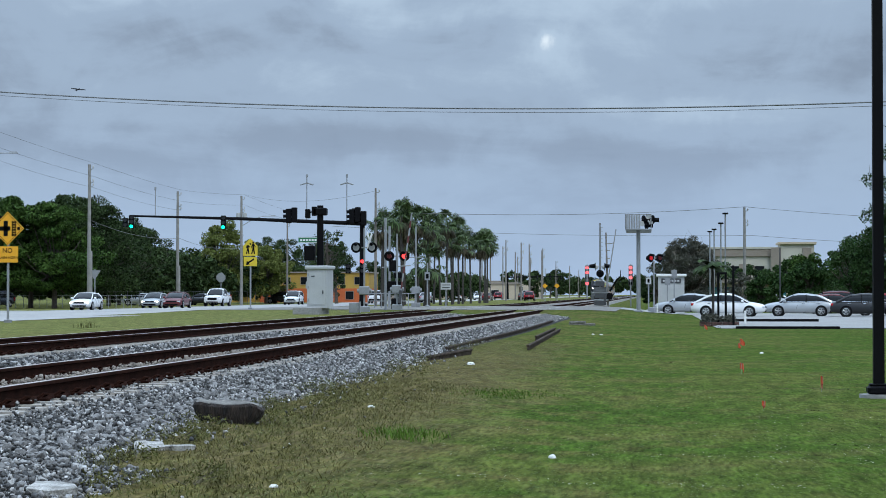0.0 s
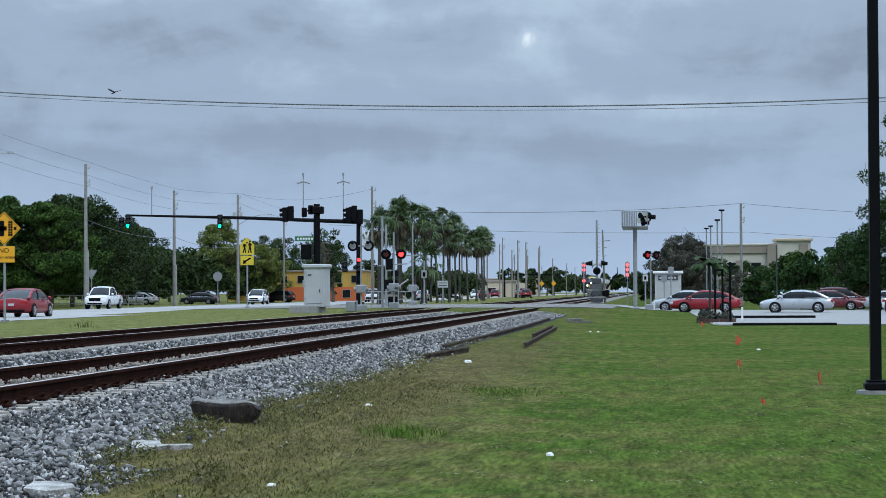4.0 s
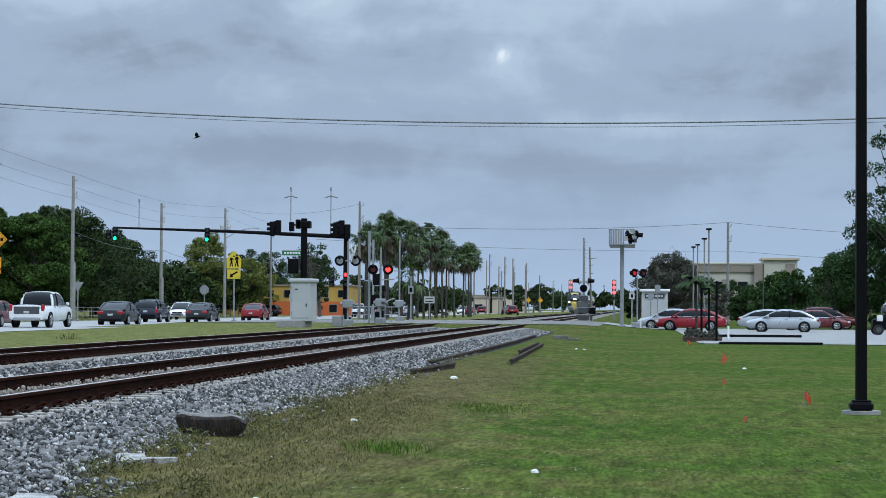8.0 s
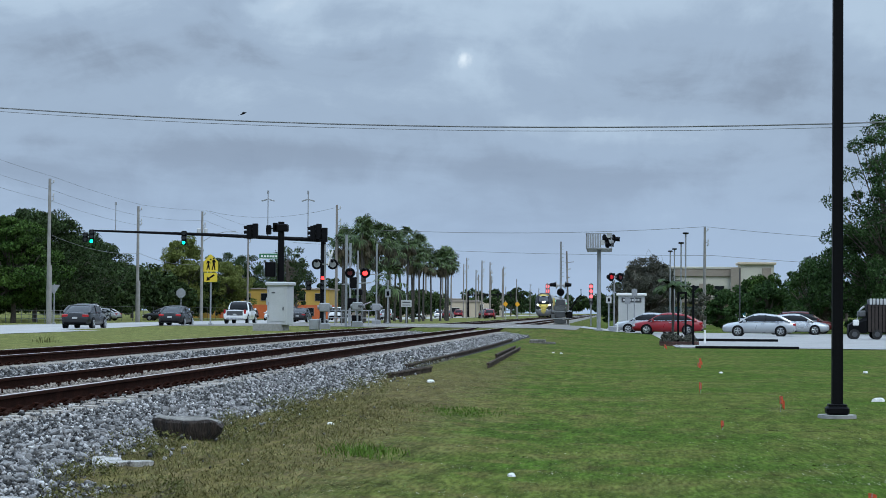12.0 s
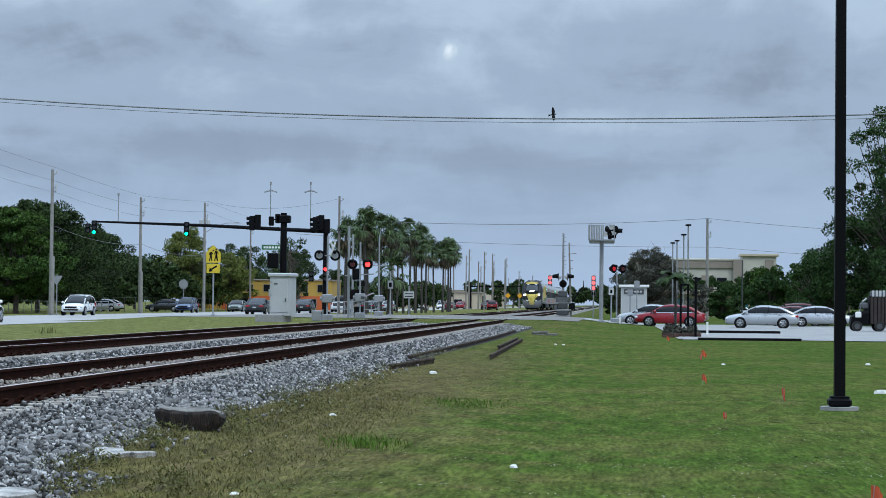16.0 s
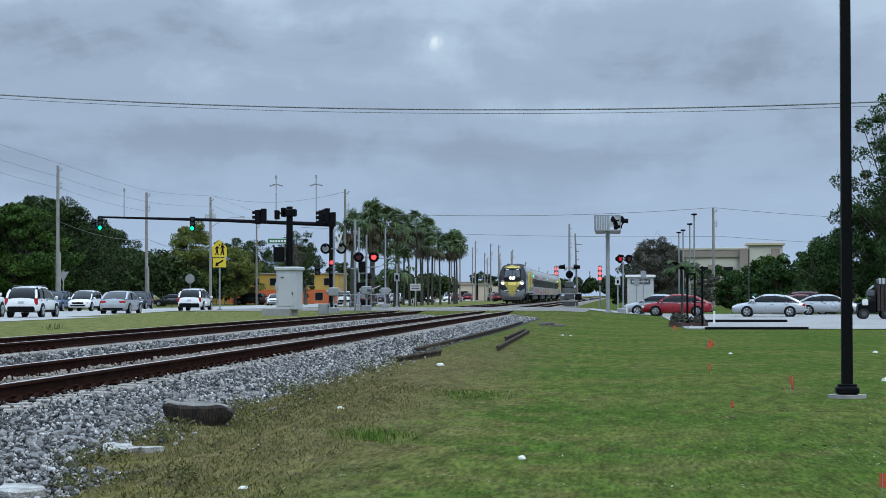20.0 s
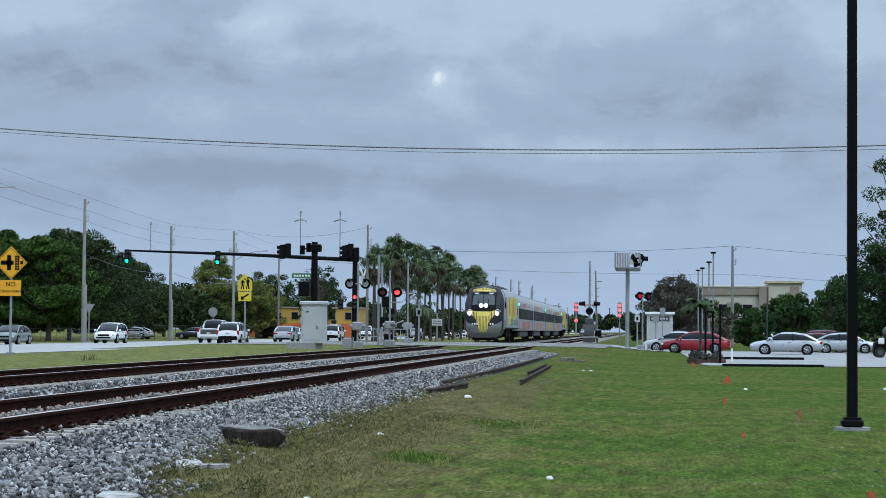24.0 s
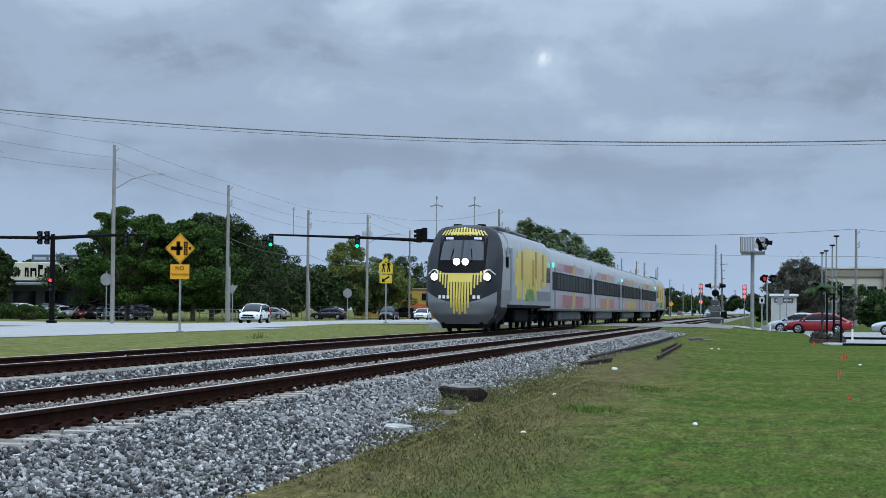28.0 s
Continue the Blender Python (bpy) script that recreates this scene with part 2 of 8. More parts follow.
    # the verge by the highway is drier
    c = mixc(rng(sep.outputs[0], -15.0, -17.0, 0.0, 0.72), c, (0.150, 0.150, 0.052))
    c = mixc(0.8, c, rng(noise_of(5, 5, (1, 0.2, 1)), 0.3, 0.7, 0.54, 1.44), "MULTIPLY")
    c = mixc(0.85, c, rng(noise_of(24, 4, (1, 0.14, 1)), 0.32, 0.68, 0.52, 1.50), "MULTIPLY")
    nt.links.new(c, b.inputs["Base Color"])
    bp = nt.nodes.new("ShaderNodeBump")
    bp.inputs["Strength"].default_value, bp.inputs["Distance"].default_value = 0.5, 0.04
    nt.links.new(noise_of(24, 5), bp.inputs["Height"])
    nt.links.new(bp.outputs[0], b.inputs["Normal"])
    return m


M_GRASS = ground_mat()
M_CONC = mat("pale_concrete", (0.315, 0.308, 0.294), 0.85, var=0.16, scale=0.4, fine=9, bump=0.2, col2=(0.25, 0.245, 0.235))
M_CROSS = mat("dusty_crossing_concrete", (0.215, 0.203, 0.182), 0.9, var=0.2, scale=0.5, fine=9, bump=0.2, col2=(0.14, 0.132, 0.118))
M_ROAD = mat("worn_concrete_road", (0.36, 0.35, 0.335), 0.85, var=0.12, scale=0.18, fine=6, bump=0.15, col2=(0.28, 0.275, 0.265), stretch=(1, 0.15, 1))
# near-black bed: the shade in the gaps between stones, put into its colour
M_GAPSHADE = mat("ballast_bed", (0.014, 0.014, 0.014), 0.95, var=0.3, scale=1.2, fine=22, bump=1.0, bdist=0.05, col2=(0.009, 0.009, 0.009))
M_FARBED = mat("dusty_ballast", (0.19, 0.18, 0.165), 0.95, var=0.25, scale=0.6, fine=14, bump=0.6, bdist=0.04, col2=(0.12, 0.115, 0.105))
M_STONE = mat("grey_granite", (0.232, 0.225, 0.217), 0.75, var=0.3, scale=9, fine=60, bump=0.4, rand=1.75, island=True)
M_DUSTSTONE = mat("dusty_warm_stone", (0.33, 0.288, 0.245), 0.9, var=0.25, scale=9, fine=60, bump=0.4, rand=0.3, island=True)
M_RUST = mat("rusty_steel", (0.030, 0.0115, 0.0075), 0.9, 0.0, var=0.25, scale=5, fine=60, bump=0.4, col2=(0.016, 0.0075, 0.0055), spec=0.03)
M_OLDRAIL = mat("weathered_old_rail", (0.085, 0.066, 0.052), 0.9, 0.0, var=0.28, scale=4, fine=40, bump=0.4, col2=(0.035, 0.024, 0.019), spec=0.1)
M_RAILTOP = mat("worn_rail_head", (0.50, 0.44, 0.41), 0.45, 0.15, var=0.12, scale=3, fine=30, bump=0.05)
M_TIE = mat("sleeper_concrete", (0.40, 0.365, 0.322), 0.9, var=0.15, scale=3, fine=40, rand=0.12)
M_GALV = mat("galvanised_steel", (0.30, 0.31, 0.32), 0.55, 0.3, var=0.12, scale=2, fine=30, bump=0.05)
M_GREYPAINT = mat("grey_paint", (0.45, 0.46, 0.46), 0.5, 0.0, var=0.07, scale=1.2, fine=30, bump=0.03)
M_WHITE = mat("white_paint", (0.75, 0.75, 0.73), 0.5, var=0.06, scale=1.0, fine=20, bump=0.03)
M_BLACK = mat("black_paint", (0.005, 0.005, 0.006), 0.55, var=0.15, scale=2, fine=30, bump=0.05, spec=0.08)
M_DARKGREY = mat("dark_grey_paint", (0.06, 0.062, 0.068), 0.5, var=0.12, scale=2, fine=30, bump=0.05)
M_WOODPOLE = mat("weathered_pole_wood", (0.25, 0.225, 0.20), 0.9, var=0.2, scale=2, fine=12, bump=0.4, col2=(0.17, 0.155, 0.14), stretch=(6, 6, 0.4))
M_CONCPOLE = mat("weathered_concrete_pole", (0.27, 0.26, 0.24), 0.9, var=0.15, scale=1.5, fine=20, bump=0.2)
M_CABLE = mat("grey_cable", (0.17, 0.175, 0.18), 0.7, var=0.1)
M_RUBBER = mat("tyre_rubber", (0.018, 0.018, 0.018), 0.85, var=0.2, scale=8, fine=60)
M_GLASS = mat("dark_window_glass", (0.010, 0.012, 0.014), 0.12, 0.0, var=0.05, bump=0, spec=0.3)
M_CHROME = mat("chrome", (0.6, 0.6, 0.62), 0.15, 1.0, var=0.04, bump=0)
M_ALLOY = mat("alloy_rim", (0.45, 0.46, 0.47), 0.3, 0.9, var=0.06, bump=0)
M_STRIPE = mat("dull_red_stripe", (0.12, 0.03, 0.03), 0.6, var=0.1)
M_DARKLENS = mat("unlit_red_lens", (0.10, 0.012, 0.014), 0.35, var=0.05, bump=0)
M_REDLENS = mat("red_lens", (0.35, 0.01, 0.012), 0.2, var=0.05, bump=0)
M_REDGLOW = mat("red_lamp", (1.0, 0.03, 0.03), 0.3, emit=4.0, var=0.02, bump=0)
M_DIMRED = mat("dim_red_lamp", (0.5, 0.012, 0.02), 0.3, emit=0.5, var=0.02, bump=0)
M_PINKGLOW = mat("red_led_lamp", (1.0, 0.10, 0.11), 0.3, emit=2.6, var=0.02, bump=0)
M_GREENGLOW = mat("green_lamp", (0.02, 1.0, 0.45), 0.3, emit=2.6, var=0.02, bump=0)
M_HEADGLOW = mat("white_headlamp", (1.0, 0.97, 0.88), 0.2, emit=14.0, var=0.02, bump=0)
M_LAMPLENS = mat("clear_lens", (0.55, 0.57, 0.6), 0.1, var=0.04, bump=0)
M_CARHEAD = mat("lit_car_headlamp", (1.0, 0.92, 0.75), 0.2, emit=3.0, var=0.02, bump=0)
M_SIGNYEL = mat("sign_yellow", (0.78, 0.37, 0.01), 0.45, var=0.05, scale=2, fine=20, bump=0)
M_SIGNLIME = mat("sign_lime_yellow", (0.64, 0.48, 0.03), 0.45, var=0.05, scale=2, fine=20, bump=0)
M_SIGNGREEN = mat("sign_green", (0.012, 0.13, 0.05), 0.45, var=0.05, bump=0)
M_BARK = mat("bark", (0.115, 0.095, 0.078), 0.95, var=0.25, scale=4, fine=18, bump=0.6)
M_PALMBARK = mat("palm_bark", (0.060, 0.053, 0.047), 0.95, var=0.25, scale=3, fine=9, bump=0.5, stretch=(1, 1, 3))
M_LEAF = leaf_mat("dark_oak_leaf", (0.028, 0.046, 0.018), (0.046, 0.070, 0.025), 0.8)
M_LEAFR = leaf_mat("mid_green_leaf", (0.027, 0.055, 0.018), (0.046, 0.082, 0.026), 0.6)
M_LEAFB = leaf_mat("bright_leaf", (0.032, 0.064, 0.015), (0.064, 0.112, 0.026), 0.9)
M_LEAFY = leaf_mat("yellow_green_leaf", (0.120, 0.148, 0.038), (0.160, 0.180, 0.055))
M_LEAFG = leaf_mat("grey_green_twigs", (0.074, 0.076, 0.062), (0.105, 0.106, 0.084), 0.3)
M_PALMLEAF = leaf_mat("palm_leaf", (0.042, 0.072, 0.024), (0.078, 0.108, 0.042), 0.9)
M_PALMLEAF.node_tree.nodes["Principled BSDF"].inputs["Specular IOR Level"].default_value = 0.15
M_PALMDEAD = leaf_mat("dry_palm_leaf", (0.060, 0.055, 0.035), (0.09, 0.075, 0.05))
M_BLADE = leaf_mat("grass_blade", (0.072, 0.112, 0.016), (0.106, 0.126, 0.028), 0.35)
M_BLADEB = leaf_mat("bright_grass_blade", (0.068, 0.125, 0.018), (0.085, 0.145, 0.024), 0.35)
M_BLADED = leaf_mat("dry_grass_blade", (0.135, 0.130, 0.046), (0.185, 0.155, 0.066), 0.3)
M_ORANGE = mat("orange_wall", (0.50, 0.115, 0.03), 0.8, var=0.08, scale=0.5, fine=8, bump=0.05)
M_YELLOWWALL = mat("yellow_wall", (0.43, 0.27, 0.05), 0.8, var=0.08, scale=0.5, fine=8, bump=0.05)
M_BEIGE = mat("beige_stucco", (0.50, 0.42, 0.31), 0.85, var=0.08, scale=0.3, fine=6, bump=0.05)
M_CREAM = mat("cream_stucco", (0.50, 0.475, 0.405), 0.85, var=0.07, scale=0.3, fine=6, bump=0.05)
M_TAN = mat("tan_stucco", (0.27, 0.228, 0.188), 0.85, var=0.08, scale=0.3, fine=6, bump=0.05)
M_FLAG = mat("orange_flag", (0.56, 0.085, 0.027), 0.6, var=0.1, scale=20, bump=0)
M_PAPER = mat("white_litter", (0.75, 0.75, 0.72), 0.8, var=0.15, scale=20, fine=90)
M_LOG = mat("weathered_timber", (0.040, 0.027, 0.020), 0.95, var=0.33, scale=14, fine=60, bump=1.0, bdist=0.04, col2=(0.008, 0.0065, 0.006), stretch=(1, 1, 0.16))
M_CLOVER = mat("clover_head", (0.58, 0.57, 0.44), 0.9, var=0.2, scale=30, fine=90)
M_WEED = leaf_mat("dull_weed_leaf", (0.084, 0.094, 0.030), (0.125, 0.112, 0.045), 0.3)
M_SLAB = mat("broken_concrete", (0.50, 0.485, 0.455), 0.95, var=0.3, scale=7, fine=60, bump=0.6, bdist=0.02, col2=(0.22, 0.21, 0.19))
M_LOGTOP = mat("cut_timber_top", (0.22, 0.205, 0.18), 0.95, var=0.3, scale=6, fine=30, bump=0.6, bdist=0.02)
M_BRICK = mat("dark_red_brick", (0.10, 0.055, 0.045), 0.9, var=0.25, scale=4, fine=20, bump=0.3, rand=0.2)


# ---- plan ----
# The plan is drawn on a survey grid laid along the railway; at() turns a grid point into metres.
def at(x, y):
    return 1.0056 * x, 1.4518 * y - 0.1117 * x


def placed(m):
    """A pose given on the grid, in metres."""
    x, y = at(m.translation.x, m.translation.y)
    m = m.copy()
    m.translation.x, m.translation.y = x, y
    return m


# ---- building blocks ----
class B:
    """Collects points and faces of one mesh."""

    def __init__(self):
        self.v, self.f = [], []

    def add(self, vs, fs):
        k = len(self.v)
        self.v.extend([tuple(p) for p in vs])
        self.f.extend([tuple(i + k for i in q) for q in fs])
        return self

    def box(self, x0, x1, y0, y1, z0, z1, ch=0.0):
        if ch <= 0:
            vs = [(x, y, z) for z in (z0, z1) for y in (y0, y1) for x in (x0, x1)]
            return self.add(vs, [(0, 2, 3, 1), (4, 5, 7, 6), (0, 1, 5, 4), (2, 6, 7, 3), (0, 4, 6, 2), (1, 3, 7, 5)])
        rings = []
        for z, i in ((z0, ch), (z0 + ch, 0), (z1 - ch, 0), (z1, ch)):
            a, c, d, e = x0 + i, x1 - i, y0 + i, y1 - i
            rings.append([(a + ch, d, z), (c - ch, d, z), (c, d + ch, z), (c, e - ch, z), (c - ch, e, z), (a + ch, e, z), (a, e - ch, z), (a, d + ch, z)])
        return self.loft(rings)

    def loft(self, rings, caps=True):
        n = len(rings[0])
        vs = [p for r in rings for p in r]
        fs = []
        for i in range(len(rings) - 1):
            for j in range(n):
                k = (j + 1) % n
                fs.append((i * n + j, i * n + k, (i + 1) * n + k, (i + 1) * n + j))
        if caps:
            fs.append(tuple(reversed(range(n))))
            fs.append(tuple((len(rings) - 1) * n + j for j in range(n)))
        return self.add(vs, fs)

    def tube(self, pts, rad, seg=8):
        rings = []
        pts = [Vector(p) for p in pts]
        if isinstance(rad, (int, float)):
            rad = [rad] * len(pts)
        for i, p in enumerate(pts):
            d = (pts[min(i + 1, len(pts) - 1)] - pts[max(i - 1, 0)]).normalized()
            a = d.orthogonal().normalized() if abs(d.z) < 0.95 else Vector((1, 0, 0)).cross(d).normalized()
            if abs(d.z) < 0.95:
                a = Vector((0, 0, 1)).cross(d).normalized()
            c = d.cross(a)
            rings.append([p + (a * math.cos(2 * math.pi * j / seg) + c * math.sin(2 * math.pi * j / seg)) * rad[i] for j in range(seg)])
        return self.loft(rings)

    def disc(self, c, axis, r, thick, seg=16):
        d = Vector(axis).normalized()
        return self.tube([Vector(c) - d * thick / 2, Vector(c) + d * thick / 2], r, seg)

    def prism(self, poly, y0, y1):
        """A shape in x and z, drawn out along y."""
        return self.loft([[(x, y0, z) for x, z in poly], [(x, y1, z) for x, z in poly]])

    def mesh(self, name, material, smooth=True, angle=35):
        me = bpy.data.meshes.new(name)
        me.from_pydata(self.v, [], self.f)
        me.materials.append(material)
        if smooth:
            me.shade_smooth()
            me.set_sharp_from_angle(angle=radians(angle))
        return me


def part(name, b, material, parent, label="", m=None, smooth=True):
    ob = new(name, b if isinstance(b, bpy.types.Mesh) else b.mesh(name, material, smooth))
    ob.parent = parent
    if m is not None:
        ob.matrix_basis = m
    return tagged(ob, label)


def thing(name, m, label, category, group="", kind=""):
    ob = new(name)
    ob.empty_display_size = 0.3
    ob.matrix_basis = m if kind == "structure" else placed(m)
    return tagged(ob, label, category, group, kind)


def solo(name, b, material, label, category="", m=None, group="", kind="", smooth=True):
    ob = new(name, b.mesh(name, material, smooth))
    if m is not None:
        ob.matrix_basis = placed(m)
    return tagged(ob, label, category, group, kind)


def raw_mesh(name, verts, faces, material):
    """A mesh of many small pieces from arrays (n, 3) and (m, k)."""
    me = bpy.data.meshes.new(name)
    k = faces.shape[1]
    me.vertices.add(len(verts))
    me.vertices.foreach_set("co", np.asarray(verts, np.float32).ravel())
    me.loops.add(faces.size)
    me.loops.foreach_set("vertex_index", np.asarray(faces, np.int32).ravel())
    me.polygons.add(len(faces))
    me.polygons.foreach_set("loop_start", np.arange(0, faces.size, k, dtype=np.int32))
    me.polygons.foreach_set("loop_total", np.full(len(faces), k, np.int32))
    me.materials.append(material)
    me.update(calc_edges=True)
    return me


# ---- ground ----
RAIL_Z = 0.54
NEAR_X, FAR_X = -7.07, -12.4
# height of the land across the tracks: x, open ground, hump of the crossing street
PROFILE = [
    (-3500, 0.1, 0.1), (-900, 0.1, 0.1), (-300, 0.1, 0.1), (-120, 0.1, 0.1), (-70, 0.1, 0.1), (-60, 0.1, 0.1),
    (-48.6, 0.1, 0.1), (-38, 0.22, 0.24), (-30.3, 0.262, 0.285), (-27.4, 0.28, 0.46), (-20, 0.28, 0.5), (-16.6, 0.27, 0.5), (-15.6, 0.12, 0.5),
    (-3.8, 0.14, 0.5), (-3.4, 0.15, 0.49), (-2, 0.07, 0.42), (-0.5, 0, 0.25), (0, 0, 0.2), (2.8, 0, 0.02),
    (5, 0, 0), (8, 0, 0), (12, 0, 0), (20, 0, 0), (40, 0, 0), (80, 0, 0),
    (200, 0, 0), (900, 0, 0), (3500, 0, 0),
]
XS, FLAT, HUMP = (list(c) for c in zip(*PROFILE))
YS = [-3500, -600, -60, 0, 20, 40, 58, 61, 74, 84, 97, 108, 116, 130, 160, 220, 320, 600, 1500, 4500]


def ground_z(x, y):
    w = float(np.interp(y, [74, 84, 108, 116], [0, 1, 1, 0]))
    return (1 - w) * float(np.interp(x, XS, FLAT)) + w * float(np.interp(x, XS, HUMP))


def sheet(name, xs, ys, lift, material, label, inside=None):
    vs = [(*at(x, y), ground_z(x, y) + lift) for y in ys for x in xs]
    n = len(xs)
    fs = [(j * n + i, j * n + i + 1, (j + 1) * n + i + 1, (j + 1) * n + i) for j in range(len(ys) - 1) for i in range(n - 1)
          if inside is None or inside((xs[i] + xs[i + 1]) / 2, (ys[j] + ys[j + 1]) / 2)]
    b = B()
    b.add(vs, fs)
    return solo(name, b, material, label, name.split("_")[0], kind="structure", smooth=False)


def between(vals, a, c):
    return sorted({a, c, *[v for v in vals if a < v < c]})


sheet("ground", XS, YS, 0.0, M_GRASS, "mown green lawn with dry patches and flat land beyond")
sheet("road_highway", between(XS, -48.6, -27.4), [y for y in YS if -600 <= y <= 1500], 0.02, M_ROAD, "wide pale concrete highway beside the railway",
      inside=lambda x, y: x < -30.3 or y < 70)
sheet("road_crossing", between(XS, -30.3, -2), between(YS, 84, 108), 0.025, M_CROSS, "pale concrete street humped over the tracks")
sheet("road_street", between(XS, -2, 200), between(YS, 61, 108), 0.03, M_CONC, "pale concrete street with waiting cars",
      inside=lambda x, y: (x > 2.8 and y > 61) or y > 97)
sheet("road_street_west", between(XS, -300, -48.6), between(YS, 84, 108), 0.02, M_ROAD, "concrete side street crossing the highway")


# ---- railway ----
def rail_profile():
    return [(-0.075, 0), (0.075, 0), (0.07, 0.018), (0.012, 0.04), (0.012, 0.13), (0.037, 0.142), (0.037, 0.168), (0.03, 0.178), (-0.03, 0.178), (-0.037, 0.168), (-0.037, 0.142), (-0.012, 0.13), (-0.012, 0.04), (-0.07, 0.018)]


def stones(name, n, xr, yfun, zfun, size, parent, seed, material):
    """Broken stones: a jittered eight-cornered lump each."""
    rng = np.random.default_rng(seed)
    base = np.array([(x, y, z) for z in (-1, 1) for y in (-1, 1) for x in (-1, 1)], float)
    quads = np.array([(0, 2, 3, 1), (4, 5, 7, 6), (0, 1, 5, 4), (2, 6, 7, 3), (0, 4, 6, 2), (1, 3, 7, 5)])
    x = rng.uniform(xr[0], xr[1], n)
    y = yfun(rng.uniform(0, 1, n))
    z = np.interp(x, *zfun) + rng.uniform(-0.06, 0.03, n)
    s = rng.uniform(0.5, 1.45, (n, 1, 1)) * size * rng.uniform(0.38, 1.1, (n, 1, 3))
    pts = base[None] * rng.uniform(0.25, 1.0, (n, 8, 3)) * s
    ax = rng.normal(size=(n, 3))
    ax /= np.linalg.norm(ax, axis=1, keepdims=True)
    an = rng.uniform(0, 6.28, n)
    c, si = np.cos(an)[:, None, None], np.sin(an)[:, None, None]
    axb = ax[:, None, :]
    pts = pts * c + np.cross(np.broadcast_to(axb, pts.shape), pts) * si + axb * (pts * axb).sum(-1, keepdims=True) * (1 - c)
    pts += np.stack([*at(x, y), z], 1)[:, None, :]
    f = (quads[None] + 8 * np.arange(n)[:, None, None]).reshape(-1, 4)
    ob = part(name, raw_mesh(name, pts.reshape(-1, 3), f, material), material, parent)
    return tagged(ob, kind="stuff")


BED_X = [-15.7, -14.2, -11.0, -10.2, -9.2, -8.6, -5.95, -5.6, -3.6]
BED_Z = [0.15, 0.335, 0.315, 0.27, 0.27, 0.325, 0.325, 0.285, 0.13]


def ballast():
    bed = thing("ballast_bed", pose(0, 0, 0), "bed of crushed grey granite ballast under two tracks", "ballast", kind="structure")
    behind = [-60, -20, 0, 6]
    ys = [6, 10, 20, 30, 40, 50, 60, 70, 84]
    far = [108, 116, 140, 200, 400, 900]
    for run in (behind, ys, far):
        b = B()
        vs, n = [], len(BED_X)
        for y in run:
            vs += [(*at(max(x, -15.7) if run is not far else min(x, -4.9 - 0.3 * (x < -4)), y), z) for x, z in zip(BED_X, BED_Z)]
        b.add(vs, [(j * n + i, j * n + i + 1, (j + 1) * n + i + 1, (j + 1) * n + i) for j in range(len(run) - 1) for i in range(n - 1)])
        # the near bed, seen between its stones, gets the painted gap shade
        part("bed", b, M_GAPSHADE if run is ys else M_FARBED, bed)
    zf = (BED_X, BED_Z)
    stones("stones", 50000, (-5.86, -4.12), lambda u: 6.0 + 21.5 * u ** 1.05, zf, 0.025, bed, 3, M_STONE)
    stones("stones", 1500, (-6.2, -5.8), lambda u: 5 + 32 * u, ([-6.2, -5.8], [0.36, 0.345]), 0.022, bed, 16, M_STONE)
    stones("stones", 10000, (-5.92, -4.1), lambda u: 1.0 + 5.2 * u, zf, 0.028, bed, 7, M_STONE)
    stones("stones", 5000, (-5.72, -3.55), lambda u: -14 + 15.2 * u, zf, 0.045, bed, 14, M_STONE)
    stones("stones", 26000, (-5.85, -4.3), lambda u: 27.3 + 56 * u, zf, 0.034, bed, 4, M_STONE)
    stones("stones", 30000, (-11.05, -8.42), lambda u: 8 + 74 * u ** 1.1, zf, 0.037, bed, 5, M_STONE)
    # pale dusty stones heaped between the rails
    stones("stones", 22000, (-7.74, -6.42), lambda u: 1 + 80 * u ** 1.2, ([-7.74, -7.5, -6.7, -6.42], [0.365, 0.40, 0.385, 0.345]), 0.025, bed, 6, M_DUSTSTONE)
    stones("stones", 4000, (-11.05, -8.42), lambda u: -14 + 22 * u, zf, 0.05, bed, 9, M_STONE)
    stones("stones", 12000, (-13.05, -11.75), lambda u: 8 + 68 * u, ([-13.05, -12.8, -12.0, -11.75], [0.365, 0.39, 0.38, 0.345]), 0.042, bed, 11, M_DUSTSTONE)
    stones("stones", 12000, (-15.5, -13.8), lambda u: 8 + 75 * u, zf, 0.05, bed, 12, M_STONE)
    stones("stones", 700, (-4.4, -3.75), lambda u: 4 + 24 * u, ([-4.4, -3.6, -3.4], [0.225, 0.175, 0.165]), 0.022, bed, 13, M_STONE)
    stones("stones", 120, (-3.8, -2.9), lambda u: 4 + 24 * u, ([-3.8, -3.3, -2.9], [0.17, 0.15, 0.13]), 0.016, bed, 15, M_STONE)
    stones("stones", 7500, (-4.25, -3.42), lambda u: 1.5 + 8.3 * u, ([-4.25, -3.42], [0.195, 0.165]), 0.025, bed, 17, M_STONE)
    # loose stones at the foot of the bank, each on its own
    rng = random.Random(8)
    kinds = []
    for k in range(6):
        r2 = random.Random(40 + k)
        s = B()
        s.box(-0.05, 0.05, -0.04, 0.04, -0.03, 0.035, 0.012)
        s.v = [(x * r2.uniform(0.6, 1.1), y * r2.uniform(0.6, 1.1), z * r2.uniform(0.6, 1.1)) for x, y, z in s.v]
        kinds.append(s.mesh("stone", M_STONE, False))
    for i in range(160):
        y = 8.5 + 9 * rng.random() ** 1.3
        x = rng.uniform(-5.3, -4.3)
        z = max(float(np.interp(x, BED_X, BED_Z)) if x < -3.6 else 0.0, ground_z(x, y)) + 0.02
        ob = part("stone", kinds[i % 6], M_STONE, bed, m=pose(*at(x, y), z, rng.uniform(-30, 30), rng.uniform(-30, 30), rng.uniform(0, 360)))


ballast()


